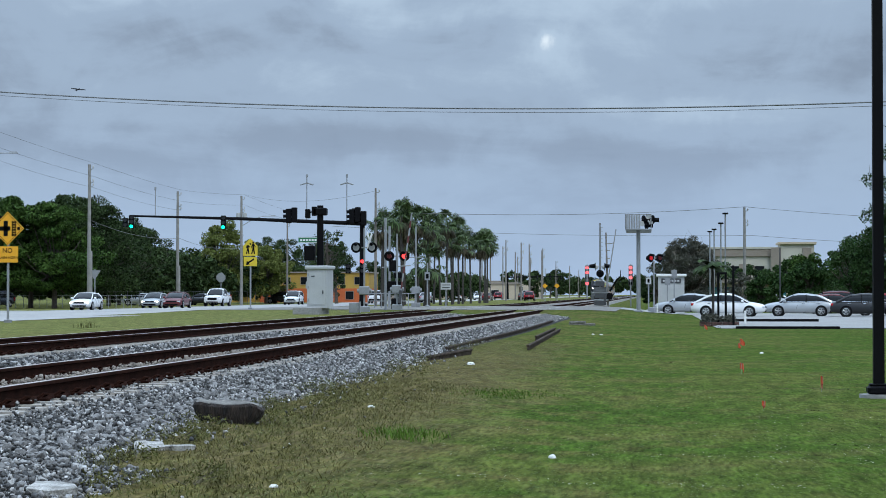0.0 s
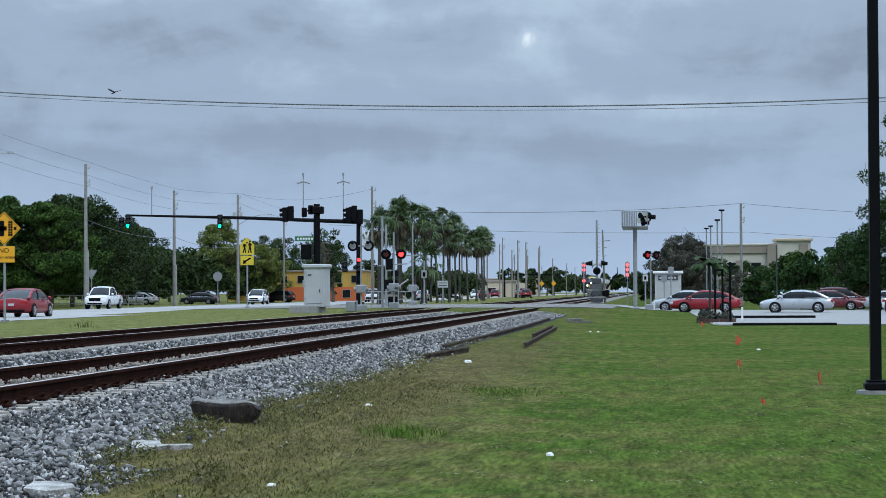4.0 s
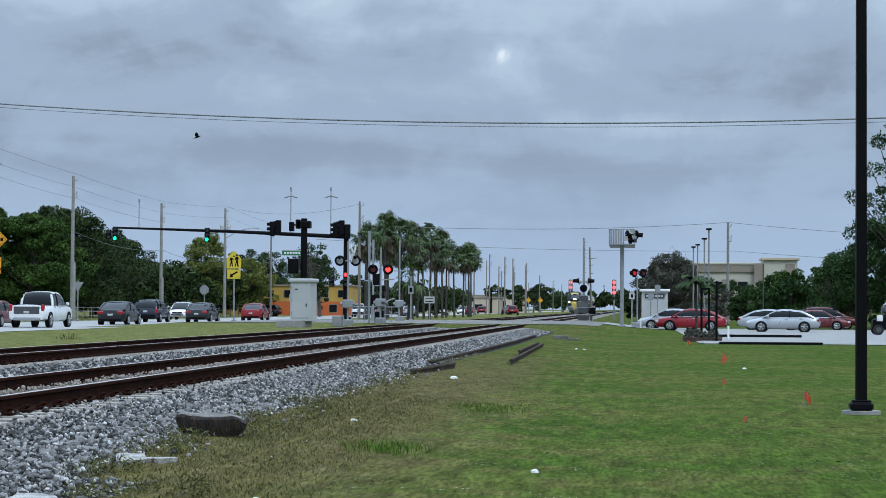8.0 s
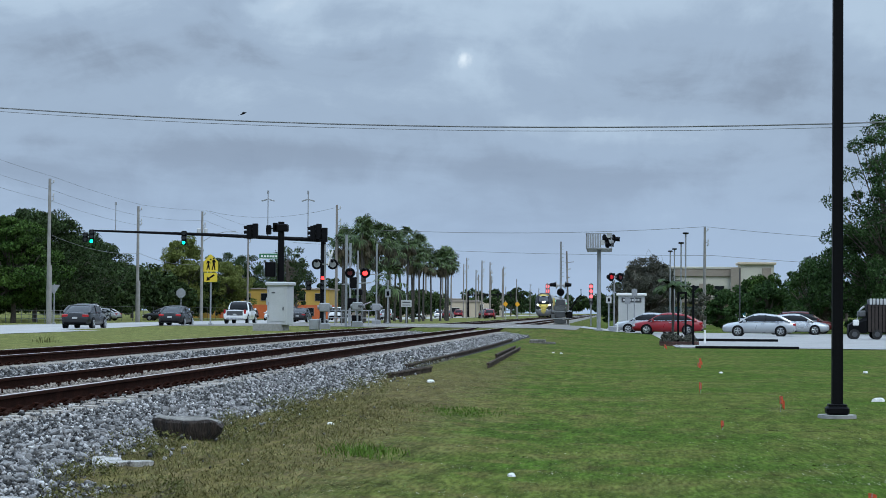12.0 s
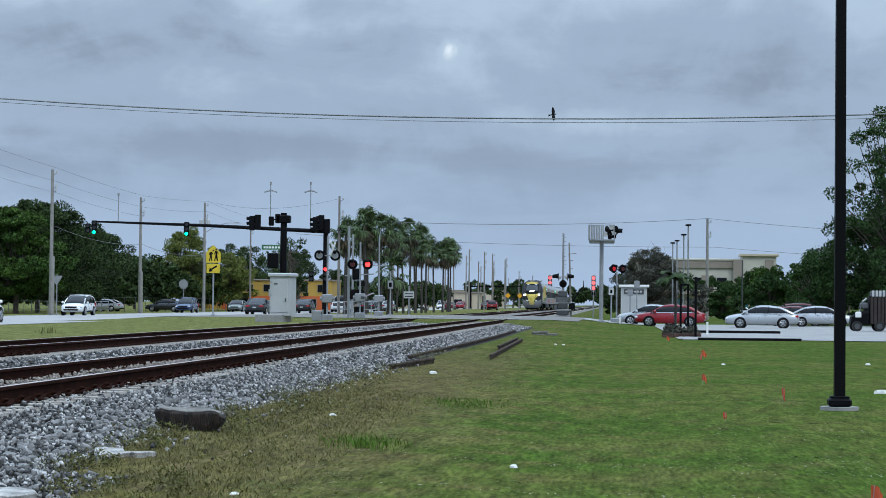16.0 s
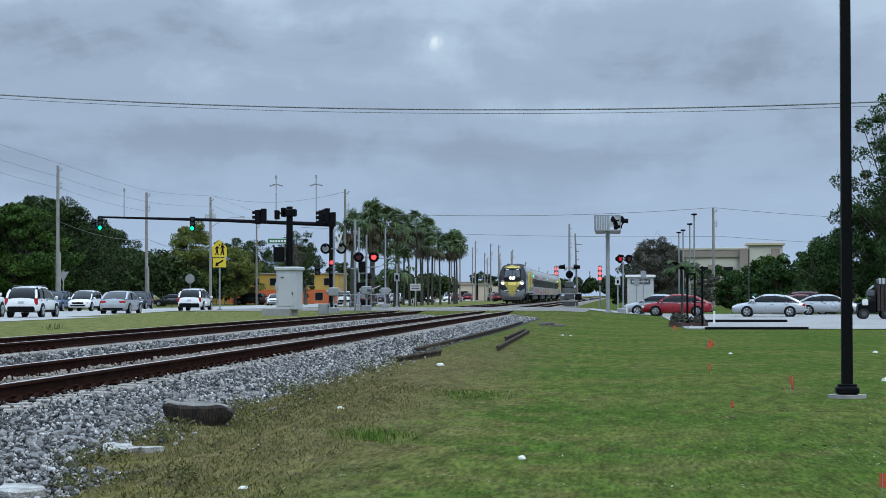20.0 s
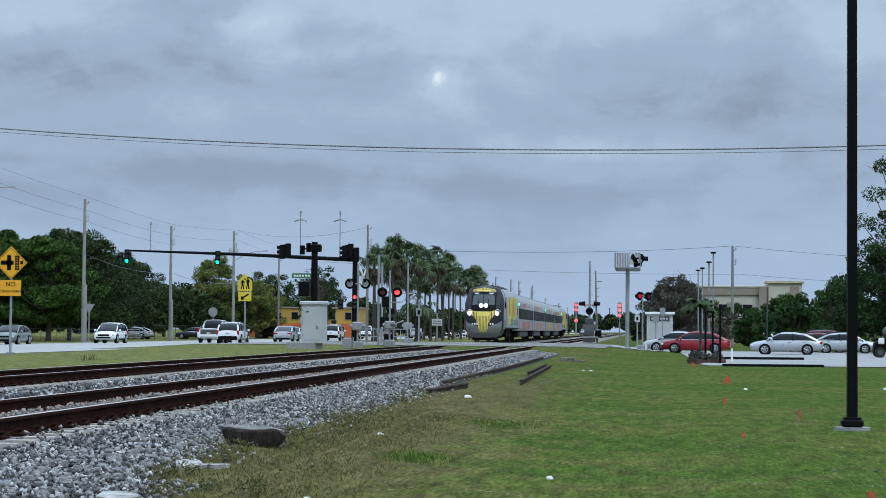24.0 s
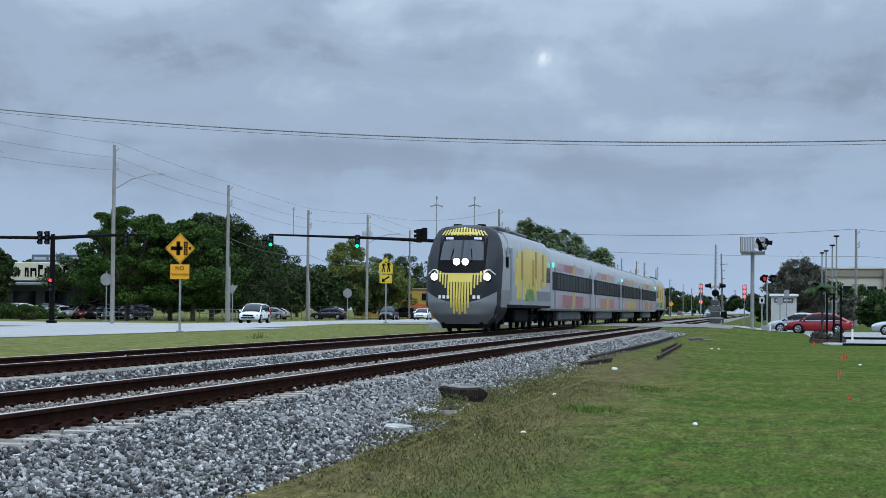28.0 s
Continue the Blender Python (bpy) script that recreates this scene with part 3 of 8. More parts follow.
def verge():
    """Turf that has crept over the ballast's foot beside the discarded rails."""
    ys = [-40, -14, 2, 4, 5.5, 7, 8, 9, 10, 11, 12, 13, 14, 15.2, 16.5, 18, 19.5, 21, 23, 25, 27.5, 29.5, 31, 34, 38, 43, 50, 58, 66, 74, 82]
    edge = [-3.6, -3.6, -3.5, -3.55, -3.46, -3.58, -3.5, -3.62, -4.02, -4.14, -4.3, -4.46, -4.3, -4.42, -4.24, -4.4, -4.22, -4.38, -4.28, -4.42, -4.3, -4.34, -4.25, -4.3, -4.22, -4.16, -4.1, -4.12, -4.2, -4.1, -4.0]
    vs = []
    for y, e in zip(ys, edge):
        for u in (0.0, 0.12, 0.5, 1.0):
            x = e + (-3.2 - e) * u
            vs.append((*at(x, y), max(ground_z(x, y), float(np.interp(x, BED_X, BED_Z)) if x < -3.6 else 0) + (-0.03, 0.03, 0.03, -0.012)[int(u * 3 + 0.9)]))
    b = B()
    b.add(vs, [(j * 4 + i, j * 4 + i + 1, j * 4 + i + 5, j * 4 + i + 4) for j in range(len(ys) - 1) for i in range(3)])
    solo("ground_verge", b, M_GRASS, "thin turf grown over the ballast's foot", "verge", kind="structure")


verge()


def track(name, cx, label):
    t = thing(name, pose(at(cx, 0)[0], 0, 0), label, "railway track", kind="structure")
    gap0, gap1 = at(cx, 84)[1], at(cx, 108)[1]
    zb = RAIL_Z - 0.178
    for side in (-0.79, 0.79):
        r = B()
        r.prism([(x + side, z + zb) for x, z in rail_profile()], -60, 1300)
        rail = part("rail", r, M_RUST, t, "rust-brown steel rail with a worn head")
        h = B()
        h.box(side - 0.03, side + 0.03, -60, 1300, RAIL_Z - 0.0005, RAIL_Z + 0.003)
        part("head", h, M_RAILTOP, rail)
    tie = B()
    tie.loft([[(-1.3, -0.13, 0.2), (1.3, -0.13, 0.2), (1.3, 0.13, 0.2), (-1.3, 0.13, 0.2)], [(-1.28, -0.11, zb - 0.01), (1.28, -0.11, zb - 0.01), (1.28, 0.11, zb - 0.01), (-1.28, 0.11, zb - 0.01)]])
    tm = tie.mesh("sleeper", M_TIE, False)
    clip = B()
    clip.box(-0.06, 0.06, -0.075, 0.075, 0, 0.035, 0.01)
    clip.tube([(-0.05, -0.06, 0.03), (0.0, -0.03, 0.075), (0.03, 0.03, 0.07), (-0.04, 0.06, 0.03)], 0.014, 5)
    cm = clip.mesh("clip", M_RUST, False)
    rest, restc = B(), B()
    for i in range(-30, 900):
        y = i * 0.61
        if gap0 - 0.5 < y < gap1 + 0.5:
            continue
        if -6 < y < gap0:
            s = part("sleeper", tm, M_TIE, t, m=pose(0, y, 0))
            if -2 < y < 42:
                for side in (-0.79, 0.79):
                    for o, turn in ((-0.115, 180), (0.115, 0)):
                        part("clip", cm, M_RUST, t, m=pose(side + o, y, zb - 0.01, 0, 0, turn))
        else:
            rest.box(-1.29, 1.29, y - 0.12, y + 0.12, 0.2, zb - 0.01)
    tagged(part("sleepers", rest, M_TIE, t), kind="stuff")
    # the smooth panels of the level crossing, with a groove along each rail
    p = B()
    for x0, x1 in ((-1.55, -0.84), (-0.70, 0.70), (0.84, 1.55)):
        for k in range(10):
            p.box(x0, x1, gap0 + k * 3.48, gap0 + k * 3.48 + 3.46, 0.4, RAIL_Z + 0.001, 0.01)
    part("crossing_panels", p, M_CROSS, t, "pale concrete crossing panels")
    return t


track("track_near", NEAR_X, "rusty railway track on concrete sleepers beside the lawn")
track("track_far", FAR_X, "rusty railway track on concrete sleepers beside the highway")


# ---- train ----
def coach_ring(w, h0, h1, y, shr=0.0):
    """A cross-section: upright sides that lean in to a rounded roof."""
    w = w - shr
    return [(-w * 0.93, y, h0), (w * 0.93, y, h0), (w, y, h0 + 0.12), (w, y, h0 + (h1 - h0) * 0.45), (w * 0.985, y, h0 + (h1 - h0) * 0.70), (w * 0.93, y, h0 + (h1 - h0) * 0.85), (w * 0.78, y, h0 + (h1 - h0) * 0.945), (w * 0.45, y, h1 - 0.03), (0, y, h1),
            (-w * 0.45, y, h1 - 0.03), (-w * 0.78, y, h0 + (h1 - h0) * 0.945), (-w * 0.93, y, h0 + (h1 - h0) * 0.85), (-w * 0.985, y, h0 + (h1 - h0) * 0.70), (-w, y, h0 + (h1 - h0) * 0.45), (-w, y, h0 + 0.12)]


M_TGREY = paint("train_grey", (0.20, 0.207, 0.222), 0.45, 0, 0.2)
M_TDARK = paint("train_dark_grey", (0.024, 0.025, 0.029), 0.5, 0, 0.05)
M_TSILV = paint("train_silver", (0.36, 0.372, 0.39), 0.42, 0, 0.2)
M_TDARK.node_tree.nodes["Principled BSDF"].inputs["Specular IOR Level"].default_value = 0.2
M_SCREEN = mat("windscreen_glass", (0.012, 0.015, 0.018), 0.08, var=0.05, bump=0, spec=0.8)
M_COACHGLASS = mat("tinted_coach_glass", (0.010, 0.011, 0.012), 0.4, var=0.1, scale=0.6, bump=0, spec=0.12)
M_TYEL = paint("train_yellow", (0.70, 0.55, 0.10), 0.4, 0, 0.2)
M_TGOLD = paint("train_ochre", (0.40, 0.22, 0.03), 0.4, 0, 0.2)
M_TGREEN = paint("train_green", (0.22, 0.42, 0.10))
M_TPINK = paint("train_pink", (0.36, 0.135, 0.155), 0.45, 0, 0.1)
M_TROSE = paint("train_pale_rose", (0.40, 0.29, 0.345), 0.45, 0, 0.1)
M_TORANGE = paint("train_orange", (0.38, 0.20, 0.135), 0.45, 0, 0.1)
M_TAMBER = paint("train_amber", (0.48, 0.35, 0.13), 0.45, 0, 0.1)
M_TBAND = paint("train_window_band", (0.016, 0.017, 0.019), 0.6, 0, 0.0)
M_TBAND.node_tree.nodes["Principled BSDF"].inputs["Specular IOR Level"].default_value = 0.1
M_BOGIE = mat("bogie_grime", (0.009, 0.009, 0.010), 0.85, 0.0, var=0.3, scale=4, fine=30, spec=0.1)
M_TBOX = mat("underfloor_box_grey", (0.13, 0.135, 0.14), 0.7, 0.0, var=0.25, scale=2, fine=20, spec=0.2)


def bogie(parent, y, axles=(-1.4, 1.4)):
    b = B()
    for s in (-1, 1):
        b.box(s * 1.02 - 0.06, s * 1.02 + 0.06, y + axles[0] - 0.4, y + axles[-1] + 0.4, 0.45, 0.75, 0.03)
        for a in axles:
            b.box(s * 1.1 - 0.09, s * 1.1 + 0.09, y + a - 0.17, y + a + 0.17, 0.3, 0.62, 0.03)
            b.tube([(s * 1.05, y + a + 0.45, 0.55), (s * 1.05, y + a + 0.45, 1.0)], 0.11, 8)
    b.box(-0.9, 0.9, y - 0.35, y + 0.35, 0.5, 0.8, 0.03)
    fr = part("bogie", b, M_BOGIE, parent, "dark grimy bogie frame")
    wm = B()
    wm.disc((0, 0, 0), (1, 0, 0), 0.46, 0.13, 24)
    wm.disc((0.08, 0, 0), (1, 0, 0), 0.2, 0.06, 12)
    me = wm.mesh("wheel", M_BOGIE)
    for a in axles:
        for s in (-1, 1):
            part("wheel", me, M_BOGIE, fr, m=pose(s * 0.79, y + a, 0.46, 0, 0, 0 if s > 0 else 180))
        x = B()
        x.tube([(-0.75, y + a, 0.46), (0.75, y + a, 0.46)], 0.09, 8)
        part("axle", x, M_BOGIE, fr)


def side_panel(parent, name, material, s, w, pts, label="", lift=0.012):
    """A flat painted shape on the side of a car: pts are (y, z)."""
    b = B()
    n = len(pts)
    x0, x1 = s * (w - 0.01), s * (w + lift)
    vs = [(x0, y, z) for y, z in pts] + [(x1, y, z) for y, z in pts]
    fs = [tuple(range(n)), tuple(range(2 * n - 1, n - 1, -1))] + [(i, i + n, (i + 1) % n + n, (i + 1) % n) for i in range(n)]
    b.add(vs, fs)
    return part(name, b, material, parent, label, smooth=False)


def locomotive(name, m, label, group):
    """Front at local -y = 0, length 21.8 m towards +y; the nose slopes back over the cab."""
    t = thing(name, m, label, "locomotive", group)
    W = 1.53
    body = B()
    rings = []
    for y, h1, sh, h0 in ((4.2, 4.22, 0.0, 0.98), (12, 4.25, 0.0, 0.98), (21.5, 4.25, 0.0, 0.98), (21.7, 4.2, 0.04, 1.0)):
        rings.append(coach_ring(W, h0, h1, y, sh))
    body.loft(rings)
    part("body", body, M_TSILV, t, "silver-grey body side")
    # the nose: a raked face with rounded cheeks, drawn by one surface
    def half_w(z):
        return float(np.interp(z, [0.30, 0.6, 1.05, 1.9, 2.9, 3.35, 3.7, 3.95, 4.13, 4.24], [0.98, 1.30, 1.48, 1.53, 1.52, 1.45, 1.34, 1.20, 1.0, 0.5]))

    def nose_y(u, z):
        yz = float(np.interp(z, [0.30, 0.7, 1.15, 1.9, 2.3, 2.8, 3.3, 3.7, 3.95, 4.12, 4.24], [0.62, 0.14, 0.0, 0.08, 0.20, 0.48, 0.84, 1.14, 1.30, 1.42, 2.2]))
        d = float(np.interp(z, [0.30, 2.2, 3.6, 4.24], [1.25, 1.25, 1.1, 0.6]))
        return yz + d * (1 - max(0.0, 1 - abs(u) ** 2.7) ** (1 / 2.2))

    def skin(name, mat_, lo, hi, u0, u1, lift, label="", nu=10, nz=10):
        """A patch of the nose between the heights lo(u) and hi(u)."""
        b = B()
        vs = []
        for j in range(nz):
            for i in range(nu):
                u = u0 + (u1 - u0) * i / (nu - 1)
                z0, z1 = lo(u), hi(u)
                z = z0 + (z1 - z0) * j / (nz - 1)
                vs.append((u * half_w(z), nose_y(u, z) - lift, z))
        b.add(vs, [(j * nu + i, j * nu + i + 1, (j + 1) * nu + i + 1, (j + 1) * nu + i) for j in range(nz - 1) for i in range(nu - 1)])
        return part(name, b, mat_, t, label)

    def bar(name, mat_, x0, x1, z0, z1, lift, nu=3, nz=6, label="", slant=0.0):
        """A stripe given in metres across the face; it leans outwards by slant."""
        b = B()
        vs = []
        for j in range(nz):
            z = z0 + (z1 - z0) * j / (nz - 1)
            for i in range(nu):
                x = x0 + (x1 - x0) * i / (nu - 1) + slant * (j / (nz - 1))
                vs.append((x, nose_y(x / half_w(z), z) - lift, z))
        b.add(vs, [(j * nu + i, j * nu + i + 1, (j + 1) * nu + i + 1, (j + 1) * nu + i) for j in range(nz - 1) for i in range(nu - 1)])
        return part(name, b, mat_, t, label)

    nose = B()
    zs = [0.30, 0.42, 0.55, 0.75, 1.0, 1.3, 1.6, 1.9, 2.2, 2.5, 2.8, 3.1, 3.4, 3.6, 3.8, 3.95, 4.06, 4.15, 4.21, 4.24]
    us = [-1, -0.99, -0.96, -0.9, -0.8, -0.65, -0.45, -0.2, 0, 0.2, 0.45, 0.65, 0.8, 0.9, 0.96, 0.99, 1]
    vs = []
    for z in zs:
        w = half_w(z)
        vs.append((-w, 4.25, z))
        vs += [(u * w, nose_y(u, z), z) for u in us]
        vs.append((w, 4.25, z))
    n = len(us) + 2
    fs = [(j * n + i, j * n + i + 1, (j + 1) * n + i + 1, (j + 1) * n + i) for j in range(len(zs) - 1) for i in range(n - 1)]
    fs.append(tuple(range((len(zs) - 1) * n, len(zs) * n)))
    nose.add(vs, fs)
    part("nose", nose.mesh("nose", M_TDARK, True, 60), M_TDARK, t, "rounded dark grey nose")
    for s in (-1, 1):
        cs_ = B()
        zz = [1.0, 1.3, 1.66, 2.0, 2.5, 2.9, 3.2, 3.5, 3.75, 3.95]
        rows_ = [[(s * (half_w(z) + 0.012), y0 + (4.26 - y0) * q / 4, z) for q in range(5)] for z in zz for y0 in [nose_y(1, z) + 0.02 + 0.10 * (z - 1)]]
        cs_.add([p for r in rows_ for p in r], [(j * 5 + i, j * 5 + i + 1, j * 5 + i + 6, j * 5 + i + 5) for j in range(len(zz) - 1) for i in range(4)])
        part("cab_side", cs_, M_TSILV, t, "silver cab side")
    skin("chin", M_TGREY, lambda u: 0.32, lambda u: 1.15 + 0.50 * abs(u) ** 2.2, -1.0, 1.0, 0.012, "paler grey chin", 34, 16)
    skin("mask", M_TDARK, lambda u: 1.15 + 0.50 * abs(u) ** 2.2, lambda u: 4.19 - 0.12 * abs(u) ** 3, -0.985, 0.985, 0.012, "dark grey face mask", 30, 26)
    skin("windscreen", M_SCREEN, lambda u: 2.80, lambda u: 3.60, -0.58, 0.58, 0.03, "raked two-pane windscreen", 16, 12)
    skin("screen_surround", M_BLACK, lambda u: 2.33, lambda u: 3.76, -0.63, 0.63, 0.026, "", 16, 6)
    bar("centre_post", M_TDARK, -0.035, 0.035, 2.78, 3.62, 0.045)
    for s in (-1, 1):
        bar("marker_lamp", M_LAMPLENS, s * 0.58 - 0.16, s * 0.58 + 0.16, 3.63, 3.72, 0.04)
        bar("screen_frame", M_BLACK, s * 0.93 - 0.03, s * 0.95 + 0.03, 2.33, 3.7, 0.034)
    # yellow rays
    bar("yellow_panel", M_TYEL, -0.44, 0.44, 1.95, 2.29, 0.034, 10, 8, "yellow panel with rays")
    for i in range(-4, 5):
        x = i * 0.115
        bar("yellow_stripe", M_TYEL, x - 0.04, x + 0.04, (0.69, 0.80, 0.72, 0.95, 1.45)[abs(i)], 1.96, 0.036, 3, 8)
    for i in range(-9, 10):
        if abs(i) > 3:
            x = i * 0.118
            bar("yellow_stripe", M_TYEL, x - 0.032, x + 0.032, 2.29 - (0.72, 0.58, 0.45, 0.33, 0.24, 0.16)[abs(i) - 4], 2.29 + (0.0, 0.0, 0.02, 0.08, 0.12, 0.06)[abs(i) - 4], 0.036, 3, 5)
    bar("yellow_band", M_TYEL, -0.97, 0.97, 2.24, 2.29, 0.037, 14, 3)
    for i in range(-7, 8):
        x = i * 0.13
        bar("yellow_stripe", M_TYEL, x - 0.034, x + 0.034, 3.79 + 0.02 * (i % 2), 4.13 - 0.02 * abs(i), 0.036, 3, 5, slant=-0.02 * i)
    bar("yellow_band", M_TYEL, -0.56, 0.56, 3.83, 3.93, 0.040, 9, 4)
    # pale bars where the name stands
    for i in range(10):
        x = -0.82 + i * 0.175
        if abs(x) > 0.46:
            bar("name_bar", M_WHITE, x - 0.055, x + 0.055, 1.30, 1.43, 0.03, 3, 3)
    # lamps: two in the middle, one in each cheek
    for x, z, r in ((-0.175, 2.72, 0.135), (0.175, 2.72, 0.135), (-1.08, 2.13, 0.135), (1.08, 2.13, 0.135)):
        y = nose_y(x / half_w(z), z)
        c = B()
        c.disc((x, y - 0.01, z), (0, 1, -0.25), r * 1.35, 0.14, 20)
        h = part("headlamp", c, M_BLACK, t)
        l = B()
        l.disc((x, y - 0.09, z + 0.02), (0, 1, -0.2), r, 0.04, 16)
        part("lens", l, M_HEADGLOW, h, "lit white headlamp lens")
    for s in (-1, 1):
        pts = [(s * 0.92, 2.30), (s * 1.02, 2.42), (s * 1.15, 2.43), (s * 1.25, 2.34), (s * 1.36, 2.26)]
        w = B()
        w.tube([(x, nose_y(x / half_w(z), z) - 0.05, z) for x, z in pts], 0.028, 6)
        part("grab_rail", w, M_WHITE, t)
        wp = B()
        wp.tube([(s * 0.45, nose_y(s * 0.3, 2.75) - 0.06, 2.75), (s * 0.36, nose_y(s * 0.24, 3.25) - 0.07, 3.25)], 0.02, 5)
        part("wiper", wp, M_BLACK, t)
        side_panel(t, "chin_side", M_TGREY, s, W + 0.001, [(1.2, 0.98), (4.2, 0.98), (4.2, 1.66), (1.2, 1.66)], "paler grey chin side")
        side_panel(t, "cab_panel", M_TSILV, s, W + 0.002, [(2.5, 1.72), (4.2, 1.72), (4.2, 2.45), (2.5, 2.45)], "silver cab side panel")
    # apron and coupler
    ap = B()
    ap.loft([[(-0.75, 0.85, 0.14), (0.75, 0.85, 0.14), (1.0, 2.0, 0.14), (-1.0, 2.0, 0.14)], [(-0.85, 0.75, 0.5), (0.85, 0.75, 0.5), (1.1, 2.0, 0.5), (-1.1, 2.0, 0.5)]])
    part("apron", ap, M_BOGIE, t, "dark apron under the chin")
    for s in (-1, 1):
        # cab side, doors, grilles and painted slashes
        side_panel(t, "cab_side_window", M_GLASS, s, W + 0.005, [(2.9, 2.55), (3.7, 2.55), (3.7, 3.35), (3.2, 3.4), (2.7, 2.9)])
        side_panel(t, "cab_door", M_TGREY, s, W + 0.005, [(4.3, 1.25), (5.0, 1.25), (5.0, 3.4), (4.3, 3.4)])
        side_panel(t, "sill_line", M_BOGIE, s, W + 0.004, [(3.2, 0.98), (21.5, 0.98), (21.5, 1.10), (3.2, 1.10)], "dark sill line")
        # yellow running down the side in drips, with ochre grilles and a green foot
        for k, (y0, y1, z0, z1) in enumerate(((6.6, 7.3, 1.9, 3.05), (7.3, 9.1, 1.36, 3.35), (9.1, 9.9, 2.3, 3.5), (9.9, 11.9, 1.36, 3.56), (11.9, 12.6, 2.05, 3.56), (12.6, 14.7, 1.36, 3.56), (14.7, 15.3, 2.5, 3.56), (15.3, 16.9, 1.75, 3.56), (16.9, 17.7, 2.3, 3.56), (17.7, 19.6, 1.95, 3.5))):
            lean = 0.25 * (z1 - z0)
            side_panel(t, "yellow_drip", M_TYEL, s, W + 0.004 + 0.0015 * (k % 2), [(y0 - lean, z0), (y1 - lean, z0), (y1, z1), (y0, z1)], "yellow drip of paint")
        for k, (y0, z0, z1) in enumerate(((8.3, 2.15, 3.35), (12.9, 1.95, 3.1), (14.1, 2.3, 3.5), (17.2, 2.2, 3.45))):
            side_panel(t, "grille", M_TGOLD, s, W + 0.02, [(y0, z0), (y0 + 0.75, z0), (y0 + 0.75, z1), (y0, z1)], "ochre grille")
        side_panel(t, "green_panel", M_TGREEN, s, W + 0.014, [(9.6, 1.30), (14.0, 1.30), (13.4, 1.80), (10.6, 1.80)], "green panel")
        side_panel(t, "lower_side", M_TGREY, s, W + 0.012, [(15.6, 1.32), (21.3, 1.32), (21.3, 1.75), (15.4, 1.75)], "grey lower side")
        side_panel(t, "end_window", M_GLASS, s, W + 0.004, [(18.6, 2.2), (21.3, 2.2), (21.3, 2.9), (18.6, 2.9)])
        mir = B()
        mir.box(s * 1.58 - 0.05, s * 1.58 + 0.05, 2.75, 3.1, 2.6, 3.0, 0.02)
        part("mirror", mir, M_BLACK, t)
    for ya, yb in ((6, 9), (11, 17)):
        rf = B()
        rf.box(-0.85, 0.85, ya, yb, 4.2, 4.34, 0.05)
        part("roof_unit", rf, M_DARKGREY, t)
    for x in (-0.55, 0.45):
        hb = B()
        hb.box(x - 0.16, x + 0.16, 3.1, 3.5, 4.15, 4.32, 0.03)
        part("roof_horn", hb, M_BLACK, t)
    tank = B()
    tank.box(-1.3, 1.3, 8.2, 13.4, 0.35, 0.98, 0.08)
    part("fuel_tank", tank, M_BOGIE, t)
    # drawn to a unit width and height, then brought to the true profile
    for me in {c.data for c in t.children_recursive}:
        me.transform(Matrix.Diagonal((1.035, 1.0, 1.072, 1.0)))
    bogie(t, 4.0)
    bogie(t, 17.6)
    return t


